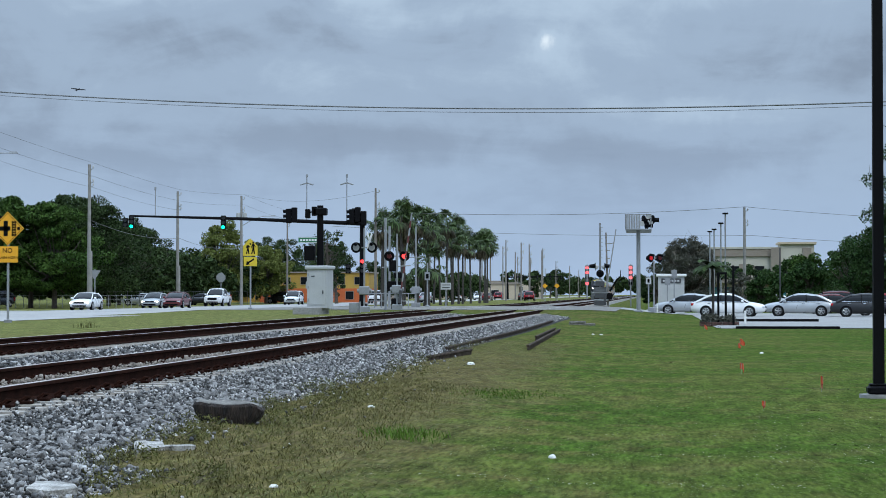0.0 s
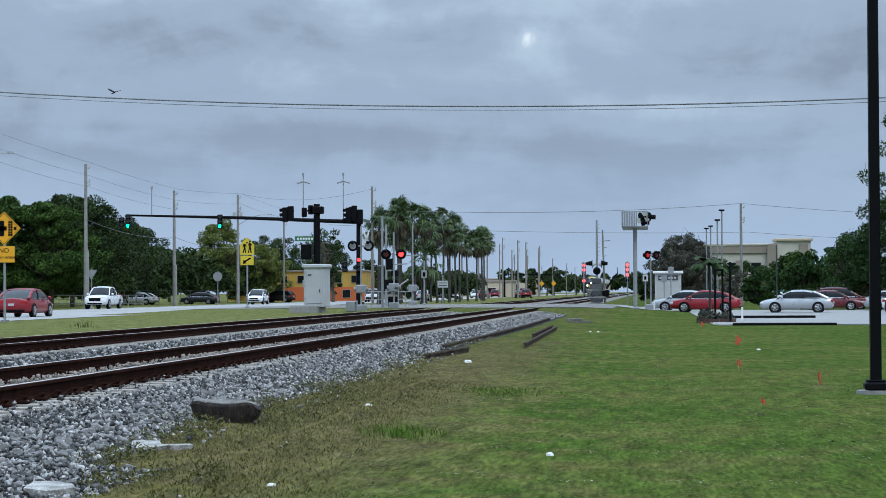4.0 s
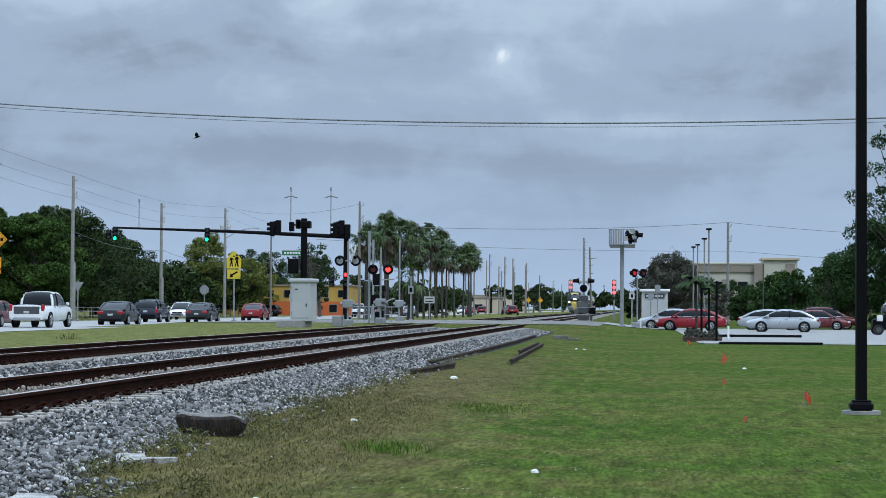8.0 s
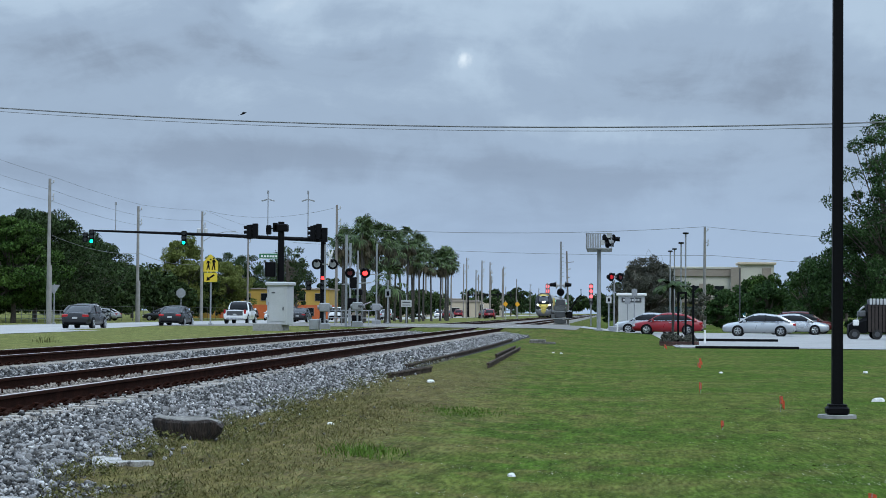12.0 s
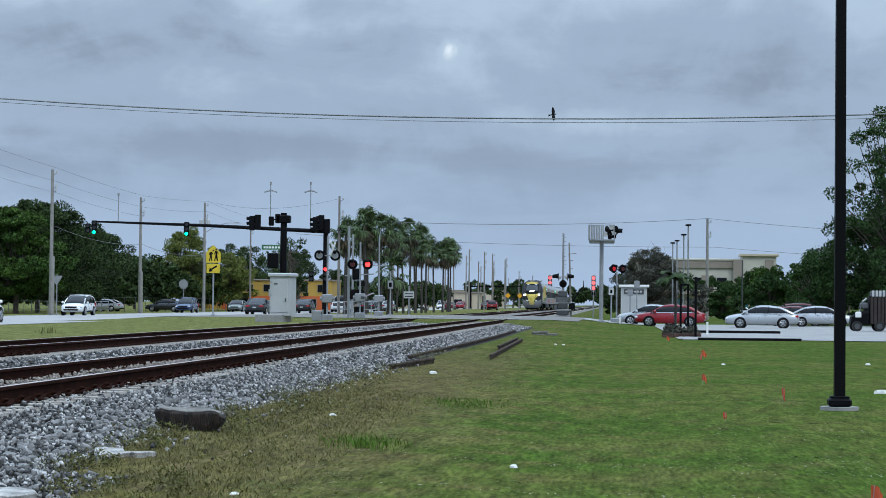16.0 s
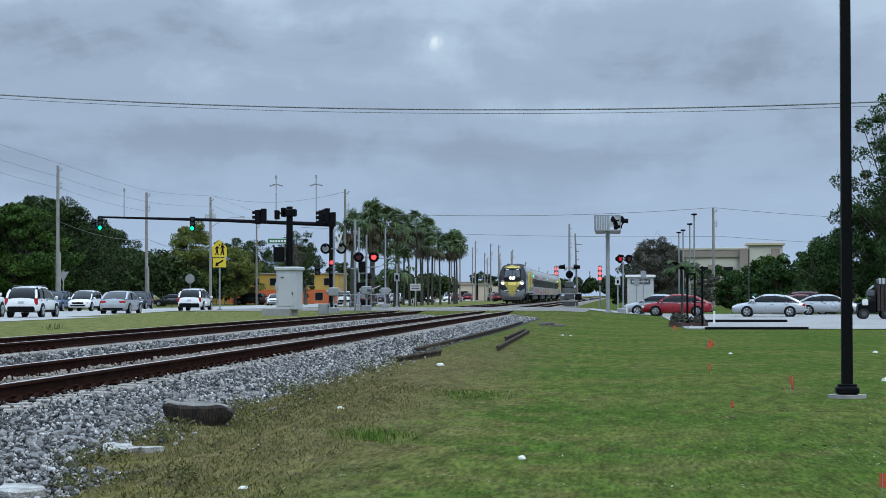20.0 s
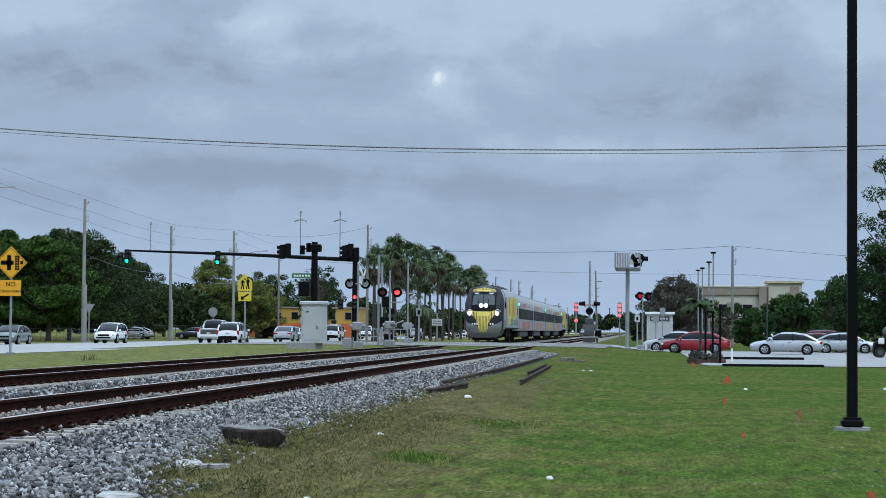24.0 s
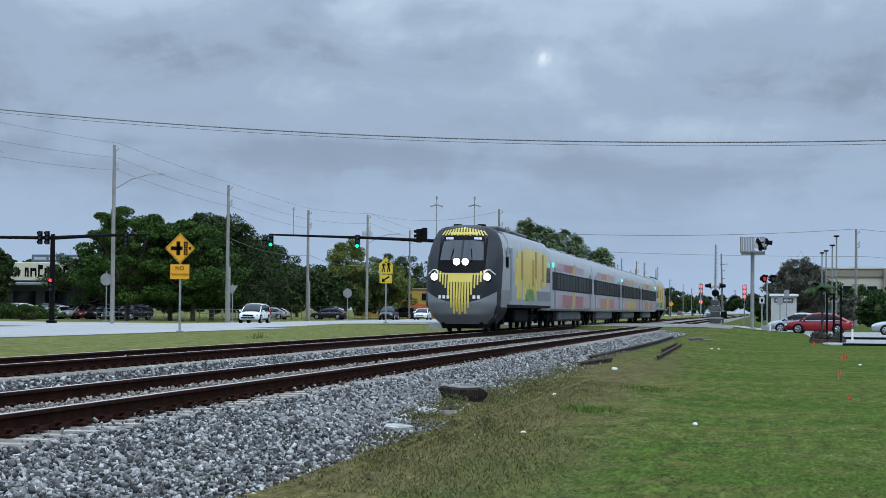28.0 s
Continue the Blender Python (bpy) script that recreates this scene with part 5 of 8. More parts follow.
for x0, x1, z0, z1 in ((-0.42, 0.05, 2.35, 3.05), (-0.55, 0.30, 1.15, 1.75), (-0.12, 0.35, 1.95, 2.3), (-0.3, 0.25, 0.0, 0.7)):
    b = B()
    b.box(x0, x1, -0.28, 0.2, z0, z1, 0.04)
    part("relay_box", b, M_BOGIE, rb_, "grimy black box")
b = B()
b.tube([(-0.9, -0.1, 2.6), (0.9, -0.1, 2.72)], 0.04, 6)
part("crossarm", b, M_GALV, rb_)
for x, y in ((-15.9, 84.5), (-17.6, 95)):
    p = B()
    p.tube([(0, 0, 0.3), (0, 0, 6.1)], 0.075, 8)
    solo("signal_pole", p, M_GALV, "pale grey steel pole at the crossing", "pole", pose(x, y, 0))


def led_signal(x, y, label, lit, s=1.0):
    z = ground_z(x, y)
    t = thing("railway_signal", pose(x, y, z), label, "railway signal", "railway signals")
    top = 1.45 + 3.15 * s - z
    p = B()
    p.tube([(0, 0, 0), (0, 0, top)], 0.08 * s, 8)
    part("mast", p, M_GALV, t)
    c = B()
    c.box(-0.22 * s, 0.22 * s, 0.0, 0.12, top - 2.3 * s, top - 0.1 * s, 0.04)
    bk = part("backboard", c, M_DARKGREY, t)
    for k, d in enumerate((0.35, 0.85, 1.4, 2.0)):
        l = B()
        l.disc((0, -0.04, top - d * s), (0, 1, 0), 0.18 * s, 0.06, 14)
        part("lens", l, M_PINKGLOW if k in lit else M_BLACK, bk, "lit red lens" if k in lit else "")
    return t


led_signal(-14.45, 330, "tall railway signal mast with stacked red lights", (0, 1, 3), 2.19)
led_signal(-2.0, 150, "railway signal mast with stacked red lights", (0, 1, 2))


def cantilever():
    x, y = -0.75, 95
    t = thing("cantilever_signal", pose(x, y, ground_z(x, y)), "tall grey cantilever with flashing lamps over the street", "crossing signal")
    p = B()
    p.tube([(0, 0, 0), (0, 0, 5.5)], 0.135, 12)
    p.box(-0.28, 0.28, -0.28, 0.28, -0.1, 0.12, 0.04)
    part("mast", p, M_GALV, t)
    f = B()
    f.box(-0.85, 0.85, -1.2, 5.2, 5.4, 5.5, 0.02)
    part("platform", f, M_GALV, t, "grey walkway platform")
    r = B()
    for yy in (-1.2, 0.4, 2.0, 3.6, 5.2):
        for sx in (-0.85, 0.85):
            r.tube([(sx, yy, 5.45), (sx, yy, 6.45)], 0.025, 5)
    for sx in (-0.85, 0.85):
        for zz in (5.9, 6.45):
            r.tube([(sx, -1.2, zz), (sx, 5.2, zz)], 0.025, 5)
    r.tube([(-0.85, -1.2, 6.45), (0.85, -1.2, 6.45)], 0.025, 5)
    part("railing", r, M_GALV, t)
    w = B()
    w.box(-0.83, -0.82, -1.2, 5.2, 5.5, 6.42)
    part("side_panel", w, M_WHITE, t, "pale side panel")
    for k in range(9):
        w = B()
        w.box(-0.83 + k * 0.11, -0.745 + k * 0.11, -1.23, -1.21, 5.5, 6.42)
        part("end_slat", w, M_GALV, t)
    for sx, zz in ((0.35, 6.1), (0.95, 6.1), (0.55, 5.75)):
        d = B()
        d.disc((sx, -1.0, zz), (1, 0.5, 0), 0.3, 0.05, 18)
        d.tube([(sx - 0.1, -1.0, zz), (sx + 0.42, -1.0, zz - 0.03)], 0.15, 8)
        part("target", d, M_BLACK, t, "black lamp target")
    for sx, zz in ((0.2, 5.85), (0.75, 5.95), (0.62, 6.3)):
        d = B()
        d.tube([(sx, -0.8, zz), (sx + 0.05, -1.12, zz)], [0.12, 0.19], 10)
        part("lamp_housing", d, M_GREYPAINT, t, "pale lamp housing")
    q = B()
    q.tube([(0.55, -0.9, 5.5), (0.55, -0.9, 6.5)], 0.04, 6)
    q.tube([(0.2, -0.9, 6.1), (0.95, -0.9, 6.1)], 0.03, 6)
    part("lamp_post", q, M_GALV, t)
    return t


cantilever()


def sign_post(name, x, y, h, label, shape, mat_, zc, size, marks, plate=None, post=0.055):
    t = thing(name, pose(x, y, ground_z(x, y)), label, "road sign")
    p = B()
    p.tube([(0, 0, -0.1), (0, 0, h)], post, 8)
    p.box(-0.14, 0.14, -0.14, 0.14, -0.02, 0.12, 0.02)
    part("post", p, M_GALV, t)
    b = B()
    b.prism(shape, -0.10, -0.08)
    board = part("board", b, mat_, t, smooth=False)
    for poly in marks:
        q = B()
        q.prism(poly, -0.106, -0.10)
        part("mark", q, M_BLACK, board, smooth=False)
    return t


def octo(zc, r, n=8, turn=22.5):
    return [(r * math.cos(radians(360 * k / n + turn)), zc + r * math.sin(radians(360 * k / n + turn))) for k in range(n)]


def rect(x0, x1, z0, z1):
    return [(x0, z0), (x1, z0), (x1, z1), (x0, z1)]


for x in (-19.1, -16.9):
    sign_post("warning_sign", x, 260, 3.4, "small far yellow diamond sign", [(0, 2.2), (0.5, 2.7), (0, 3.2), (-0.5, 2.7)], M_SIGNYEL, 2.6, 0.7, [])
D = 0.70
ZS = 3.89
marks = [rect(-0.17, 0.01, ZS - 0.32, ZS + 0.32), rect(-0.44, 0.12, ZS - 0.09, ZS + 0.09), rect(0.41, 0.53, ZS - 0.07, ZS + 0.07)]
for k in range(6):
    marks.append(rect(0.17, 0.37, ZS - 0.30 + k * 0.105, ZS - 0.235 + k * 0.105))
marks += [rect(0.20, 0.235, ZS - 0.32, ZS + 0.32), rect(0.305, 0.34, ZS - 0.32, ZS + 0.32)]
for sx, sz in ((1, 1), (1, -1), (-1, 1), (-1, -1)):
    marks.append([(0, ZS + sz * (D - 0.05)), (sx * (D - 0.05), ZS), (sx * (D - 0.075), ZS), (0, ZS + sz * (D - 0.075))])
ws = sign_post("warning_sign", -26.3, 55.3, 4.5, "yellow diamond railway crossing warning sign by the highway", [(0, ZS - D), (D, ZS), (0, ZS + D), (-D, ZS)], M_SIGNYEL, ZS, D, marks)
pb = B()
pb.box(-0.45, 0.45, -0.10, -0.08, 2.48, 3.15, 0.005)
pl = part("plate", pb, M_SIGNYEL, ws, "yellow plate under the diamond")


def letters(text, size, x, y, z, parent, mat_, align="CENTER", rz=0):
    cu = bpy.data.curves.new("writing", "FONT")
    cu.body, cu.size, cu.align_x, cu.align_y, cu.extrude = text, size, align, "CENTER", 0.004
    tmp = bpy.data.objects.new("writing", cu)
    scene.collection.objects.link(tmp)
    me = bpy.data.meshes.new_from_object(tmp.evaluated_get(bpy.context.evaluated_depsgraph_get()))
    bpy.data.objects.remove(tmp)
    me.materials.clear()
    me.materials.append(mat_)
    return part("writing", me, mat_, parent, m=pose(x, y, z, 90, 0, rz))


letters("NO", 0.27, 0, -0.105, 2.97, pl, M_BLACK)
letters("TRAIN HORN", 0.15, 0, -0.105, 2.68, pl, M_BLACK)
# school crossing: a lime pentagon over an arrow plate, the walkers as plain shapes
sm = [[(-0.30, 3.62), (-0.22, 3.62), (-0.17, 3.85), (-0.12, 3.62), (-0.05, 3.62), (-0.1, 3.95), (-0.1, 4.1), (-0.02, 4.02), (0.0, 4.06), (-0.1, 4.2), (-0.24, 4.2), (-0.3, 4.0), (-0.26, 3.98), (-0.21, 4.08), (-0.22, 3.9)], octo(4.29, 0.06),
      [(0.05, 3.62), (0.13, 3.62), (0.18, 3.88), (0.24, 3.62), (0.32, 3.62), (0.27, 3.98), (0.27, 4.15), (0.34, 4.06), (0.36, 4.1), (0.26, 4.27), (0.12, 4.27), (0.05, 4.05), (0.09, 4.03), (0.15, 4.14), (0.13, 3.93)], [(x + 0.19, z) for x, z in octo(4.36, 0.065)]]
sc = sign_post("school_sign", -25.95, 90, 4.5, "lime yellow school crossing sign with arrow plate", [(-0.48, 3.5), (0.48, 3.5), (0.48, 4.15), (0, 4.65), (-0.48, 4.15)], M_SIGNLIME, 4.5, 0.5, sm)
pb = B()
pb.box(-0.44, 0.44, -0.10, -0.08, 2.82, 3.42, 0.005)
pl = part("plate", pb, M_SIGNLIME, sc, "lime plate with a black arrow")
ar = B()
ar.prism([(-0.28, 2.90), (-0.02, 2.94), (-0.09, 3.02), (0.28, 3.24), (0.22, 3.33), (-0.15, 3.11), (-0.23, 3.19)], -0.106, -0.10)
part("mark", ar, M_BLACK, pl, smooth=False)
sign_post("stop_sign", -49.7, 160, 3.9, "back of a grey stop sign on a post", octo(3.3, 0.58), M_GALV, 2.5, 0.4, [])
sign_post("stop_sign", -60.9, 118.6, 4.7, "pale back of a road sign on a post", octo(3.95, 0.6), M_GALV, 2.5, 0.4, [])
sign_post("yield_sign", -49.3, 121, 3.6, "pale back of a triangular sign on a post", [(-0.55, 3.5), (0, 2.6), (0.55, 3.5)], M_GALV, 2.5, 0.4, [])
sign_post("road_sign", -0.1, 108, 2.6, "small white road sign by the street", rect(-0.2, 0.2, 2.0, 2.5), M_GREYPAINT, 2.5, 0.4, [rect(-0.08, 0.08, 2.12, 2.38)])
sign_post("road_sign", -16.3, 113, 2.5, "small white road sign at the crossing", rect(-0.42, 0.42, 1.5, 2.05), M_GREYPAINT, 2.5, 0.4, [rect(-0.32, 0.32, 1.62, 1.68), rect(-0.32, 0.32, 1.84, 1.90)])
sign_post("road_sign", -16.4, 104, 3.3, "white road sign board at the crossing", rect(-0.2, 0.2, 2.0, 2.6), M_GALV, 2.5, 0.4, [rect(-0.1, 0.1, 2.12, 2.45)])


def cabinet():
    x, y = -18.2, 77
    z = ground_z(x, y)
    t = thing("signal_cabinet", pose(x, y, z + 0.12, 0, 0, -12), "tall pale grey steel railway signal cabinet on a concrete plinth", "cabinet")
    b = B()
    b.box(-0.58, 0.58, -0.55, 0.55, 0.2, 2.42, 0.02)
    part("body", b, M_GREYPAINT, t)
    r = B()
    r.box(-0.68, 0.68, -0.65, 0.65, 2.36, 2.58, 0.05)
    part("roof", r, M_GREYPAINT, t)
    d = B()
    d.box(-0.48, 0.5, -0.575, -0.55, 0.4, 2.25, 0.01)
    door = part("door", d, M_GREYPAINT, t)
    h = B()
    h.box(0.36, 0.42, -0.62, -0.575, 1.0, 1.2, 0.01)
    h.box(-0.3, -0.1, -0.6, -0.575, 1.95, 2.02, 0.005)
    part("handle", h, M_DARKGREY, door)
    for k in range(3):
        q = B()
        q.box(-0.5, -0.46, -0.6, -0.56, 0.6 + k * 0.7, 0.75 + k * 0.7)
        part("hinge", q, M_GALV, door)
    p = B()
    p.box(-1.25, 0.3, -1.0, 0.6, -0.4, 0.26, 0.02)
    part("plinth", p, M_CONC, t, "grey concrete plinth")
    v = B()
    v.box(-0.75, -0.62, -0.3, 0.1, 1.3, 1.7, 0.02)
    part("vent_box", v, M_GREYPAINT, t)


cabinet()
for x, y, h in ((-16.6, 78.5, 0.6),):
    b = B()
    b.box(-0.25, 0.25, -0.2, 0.2, 0, h, 0.03)
    b.tube([(0.35, 0, 0), (0.35, 0, h * 1.1)], 0.05, 6)
    solo("equipment_box", b, M_GALV, "small grey trackside equipment box", "box", pose(x, y, ground_z(x, y)))
rl = thing("railing", pose(-18.5, 92, 0.5), "low pale steel railing by the crossing", "railing")
for k in range(8):
    b = B()
    b.tube([(k * 0.45, 0, 0), (k * 0.45, 0, 1.0)], 0.03, 5)
    part("post", b, M_GALV, rl)
for z in (0.5, 1.0):
    b = B()
    b.tube([(0, 0, z), (3.15, 0, z)], 0.03, 5)
    part("bar", b, M_GALV, rl)


def black_lamp_post(x, y):
    t = thing("lamp_post", pose(x, y, 0), "tall square black steel lamp post on a concrete footing", "lamp post")
    b = B()
    b.loft([[(-w, -w, z), (w, -w, z), (w, w, z), (-w, w, z)] for z, w in ((0.08, 0.075), (9.5, 0.065))])
    part("post", b, M_BLACK, t)
    c = B()
    c.box(-0.16, 0.16, -0.16, 0.16, 0.05, 0.17, 0.03)
    c.box(-0.13, 0.13, -0.13, 0.13, 0.17, 0.2, 0.01)
    part("base_cover", c, M_BLACK, t)
    f = B()
    f.tube([(0, 0, -0.2), (0, 0, 0.05)], 0.27, 20)
    part("footing", f, M_CONC, t, "pale concrete footing")
    h = B()
    h.box(-0.2, 0.2, -0.7, 0.1, 9.5, 9.65, 0.04)
    part("lamp_head", h, M_BLACK, t)


black_lamp_post(3.17, 20.5)
for x, y, h, two in ((6.13, 118, 8.0, False), (6.06, 124, 7.5, False), (6.2, 140, 7.7, False), (6.0, 145, 7.7, False), (12.46, 140, 5.9, None)):
    t = thing("lot_lamp_post", pose(x, y, 0), "slim parking lot lamp post with a flat dark head", "lamp post", "parking lot lamps")
    b = B()
    b.tube([(0, 0, 0), (0, 0, h)], 0.065, 8)
    part("post", b, M_DARKGREY if two is None else M_GALV, t)
    if two is not None:
        b = B()
        b.box(-0.24, 0.24, -0.24, 0.24, h, h + 0.14, 0.04)
        part("lamp_head", b, M_BLACK, t)


# ---- trees ----
def leaf_cloud(rng, centres, radii, count, size, flat=0.75, droop=0.0):
    """Small leaf quads scattered through clumps: denser towards each clump's skin."""
    k = rng.integers(0, len(centres), count)
    d = rng.normal(size=(count, 3))
    d /= np.linalg.norm(d, axis=1, keepdims=True)
    r = radii[k] * rng.uniform(0.35, 1.08, count) ** 0.6
    p = centres[k] + d * r[:, None] * np.array([1, 1, flat])
    p[:, 2] -= droop * rng.uniform(0, 1, count) ** 2
    a = rng.normal(size=(count, 3))
    a /= np.linalg.norm(a, axis=1, keepdims=True)
    b = np.cross(a, rng.normal(size=(count, 3)))
    b /= np.linalg.norm(b, axis=1, keepdims=True)
    s = size * rng.uniform(0.5, 1.3, count)[:, None]
    v = np.stack([p - a * s, p - b * s * 0.45, p + a * s, p + b * s * 0.45], 1).reshape(-1, 3)
    return v, np.arange(count * 4).reshape(-1, 4)


def tree(x, y, h, w, seed, material, label, leaves=6000, clumps=26, size=0.16, trunk=0.28, base=0.25, name="tree", bare=0.0, flat=0.7, droop=0.0, group="", depth=None, puff=1.0):
    rng = np.random.default_rng(seed)
    t = thing(name, pose(x, y, ground_z(x, y)), label, "tree", group)
    dp = depth or w
    b = B()
    lean = rng.uniform(-0.06, 0.06, 2) * h
    th = h * (base + 0.25)
    b.tube([(0, 0, -0.2), (lean[0] * 0.2, lean[1] * 0.2, th * 0.5), (lean[0] * 0.5, lean[1] * 0.5, th), (lean[0], lean[1], h * 0.82)], [trunk, trunk * 0.75, trunk * 0.55, trunk * 0.15], 9)
    cs, rs = [], []
    for k in range(clumps):
        u = 0.98 * rng.beta(1.15, 1.1)
        z = h * (base + (0.97 - base) * u) * rng.uniform(0.92, 1.05)
        spread = math.sin(math.pi * (0.07 + 0.79 * (1 - u))) ** 0.75
        a = rng.uniform(0, 6.283)
        rr = math.sqrt(rng.uniform(0.02, 1.0)) * spread * rng.uniform(0.72, 1.18)
        c = np.array([math.cos(a) * rr * w * 0.5, math.sin(a) * rr * dp * 0.5, z])
        cs.append(c)
        rs.append(rng.uniform(0.08, 0.23) * puff * min(w, h) * (0.75 + 0.3 * (1 - u)))
        st = Vector((lean[0] * 0.5, lean[1] * 0.5, th * rng.uniform(0.5, 1.15)))
        e = Vector(c)
        mid = st.lerp(e, 0.55) + Vector((0, 0, -0.05 * h))
        b.tube([st, mid, e], [trunk * 0.34, trunk * 0.18, trunk * 0.05], 5)
    part("trunk", b, M_BARK, t)
    cs, rs = np.array(cs), np.array(rs)
    rs = np.minimum(rs, cs[:, 2] * 0.55)
    v, f = leaf_cloud(rng, cs, rs, leaves, size, flat, droop)
    v[:, 2] = np.maximum(v[:, 2], 0.1)
    part("crown", raw_mesh("crown", v, f, material), material, t)
    if bare:
        tw = B()
        for k in range(int(bare)):
            c = cs[rng.integers(0, len(cs))]
            d = Vector(rng.normal(size=3)) + Vector((0, 0, 0.4))
            d.normalize()
            p0 = Vector(c)
            L = rng.uniform(0.06, 0.14) * w
            p1 = p0 + d * L * 0.6 + Vector(rng.normal(size=3)) * 0.1
            p2 = p0 + d * L + Vector(rng.normal(size=3)) * 0.2
            tw.tube([p0, p1, p2], [0.022, 0.014, 0.006], 4)
        tagged(part("bare_branch", tw, M_BARK, t), kind="stuff")
    return t


G = "roadside trees"
LT = "dense dark green roadside tree"
for i, (x, y, h, w, m_, lab) in enumerate([
        (-56.0, 127.5, 10.0, 9.0, M_LEAFB, "broad bright green roadside tree"),
        (-62.6, 126.6, 11.6, 10.4, M_LEAFB, "broad bright green roadside tree"), (-58.2, 137.9, 11.8, 11.7, M_LEAF, LT), (-71.2, 140.1, 8.6, 15.6, M_LEAF, LT), (-61.0, 153.7, 9.4, 13.0, M_LEAF, LT),
        (-65.0, 167.2, 10.4, 13.0, M_LEAF, LT), (-63.8, 171.8, 10.0, 10.4, M_LEAF, LT), (-58.3, 187.6, 11.3, 8.4, M_LEAFY, "yellow-green roadside tree in thin leaf"), (-53.8, 194.4, 8.4, 7.8, M_LEAFY, "yellow-green roadside tree in thin leaf"),
        (-64.4, 239.6, 11.1, 14.3, M_LEAF, LT), (-56.5, 244.1, 10.8, 11.7, M_LEAF, LT), (-74.6, 214.7, 8.2, 20.8, M_LEAF, LT), (-81.4, 169.5, 8.4, 18.2, M_LEAF, LT), (-50.8, 259.9, 7.3, 10.4, M_LEAF, LT),
        (-59.4, 129.8, 9.4, 8.5, M_LEAFB, "broad bright green roadside tree"), (-84.7, 146.9, 7.0, 18.2, M_LEAFB, "broad bright green roadside tree"), (-94.9, 158.2, 7.2, 15.6, M_LEAF, LT), (-91.5, 126.6, 9.0, 8.4, M_LEAF, LT)]):
    tree(x, y, h, w, 100 + i, m_, lab, leaves=56000 if y < 150 else 30000, clumps=84 if m_ is M_LEAFB else 110, size=0.145 if y < 150 else 0.15, group=G, bare=120 if i in (2, 3, 4) else 0, base=0.17, puff=0.8 if m_ is M_LEAFB else 0.72, flat=0.5 if m_ is M_LEAFB else 0.65)
tree(-81.6, 134, 8.2, 4.6, 159, M_LEAF, "dark tree beside the shop sign", leaves=30000, clumps=80, size=0.14, base=0.1, puff=0.9, group=G)
tree(-44.0, 190, 11.2, 6, 160, M_LEAF, "thin open tree behind the signal mast", leaves=1500, clumps=22, size=0.2, base=0.4, bare=60, group=G)
tree(-42.5, 178, 5.2, 4.2, 161, M_LEAF, "small round tree before the orange building", leaves=2500, clumps=16, size=0.17, base=0.3, group=G)
tree(-41.7, 186, 4.9, 3.8, 162, M_LEAF, "small round tree before the orange building", leaves=2200, clumps=16, size=0.17, base=0.3, group=G)
# the big tree right of the street, tall and ragged, with bare twigs at its edge
tree(21.8, 112, 17.1, 11.2, 170, M_LEAFR, "tall ragged dark green tree with bare outer twigs", leaves=34000, clumps=150, size=0.125, trunk=0.4, base=0.08, bare=420, puff=0.55, group="street trees")
tree(26.6, 117, 17.5, 11.0, 172, M_LEAFR, "tall dense dark green tree", leaves=40000, clumps=140, size=0.15, trunk=0.4, base=0.08, puff=0.7, group="street trees")
tree(22.4, 114, 10.1, 14.6, 171, M_LEAFR, "dense dark green street tree", leaves=40000, clumps=130, size=0.15, base=0.02, puff=0.7, group="street trees")
for i, (x, y, h, w, m_) in enumerate([(17.2, 160, 6.2, 5.2, M_LEAFB), (21, 150, 7.2, 7, M_LEAFR), (18.4, 128, 6.4, 7.0, M_LEAFR), (23, 122, 6.6, 8, M_LEAFR), (14.5, 134, 4.6, 4.5, M_LEAFR), (28, 128, 7.5, 9, M_LEAFR), (11.3, 146, 3.4, 3.4, M_LEAFR), (34, 120, 8, 9, M_LEAFR), (22, 104, 7.5, 7, M_LEAFR)]):
    tree(x, y, h, w, 180 + i, m_, "dense green tree behind the street" if m_ is M_LEAFR else "bright green tree behind the street", leaves=15000, clumps=90, size=0.14, base=0.03, puff=0.75, group="street trees")
tree(3.9, 148, 7.2, 7.6, 190, M_LEAFG, "grey-green thinly leaved bushy tree", leaves=60000, clumps=170, size=0.085, base=0.04, puff=0.62, bare=110, group="street trees")
for i, (x, y, h, w) in enumerate(((4.6, 226, 6.4, 8.0), (10.2, 229, 6.8, 8.5), (15.6, 224, 6.0, 8.0), (21.0, 222, 7.2, 9.0), (7.0, 205, 4.6, 6.0))):
    tree(x, y, h, w, 350 + i, M_LEAFR, "leafy green tree before the store's wall", leaves=9000, clumps=70, size=0.22, base=0.03, puff=0.75, group="street trees")
tree(0.6, 170, 5.5, 4.5, 191, M_LEAF, "dark green tree beside the track", leaves=4000, clumps=20, size=0.2, base=0.1, group="street trees")
tree(8.6, 142, 3.4, 3.4, 192, M_LEAFG, "dull green bush behind the street", leaves=2600, clumps=18, size=0.14, base=0.05, name="bush", group="street trees")
for i in range(9):
    rr = random.Random(200 + i)
    tree((-24 if i % 2 else 5) + rr.uniform(-4, 4), 300 + 40 * i, rr.uniform(6, 9), rr.uniform(7, 11), 210 + i, M_LEAF, "distant dark green tree by the railway", leaves=2200, clumps=18, size=0.4, base=0.1, group="distant trees")
for i in range(8):
    rr = random.Random(240 + i)
    tree(-30 - 9 * i, 330 + rr.uniform(-30, 120), rr.uniform(6, 9), rr.uniform(9, 13), 260 + i, M_LEAF, "distant dark green tree beside the highway", leaves=2000, clumps=18, size=0.4, base=0.1, group="distant trees")
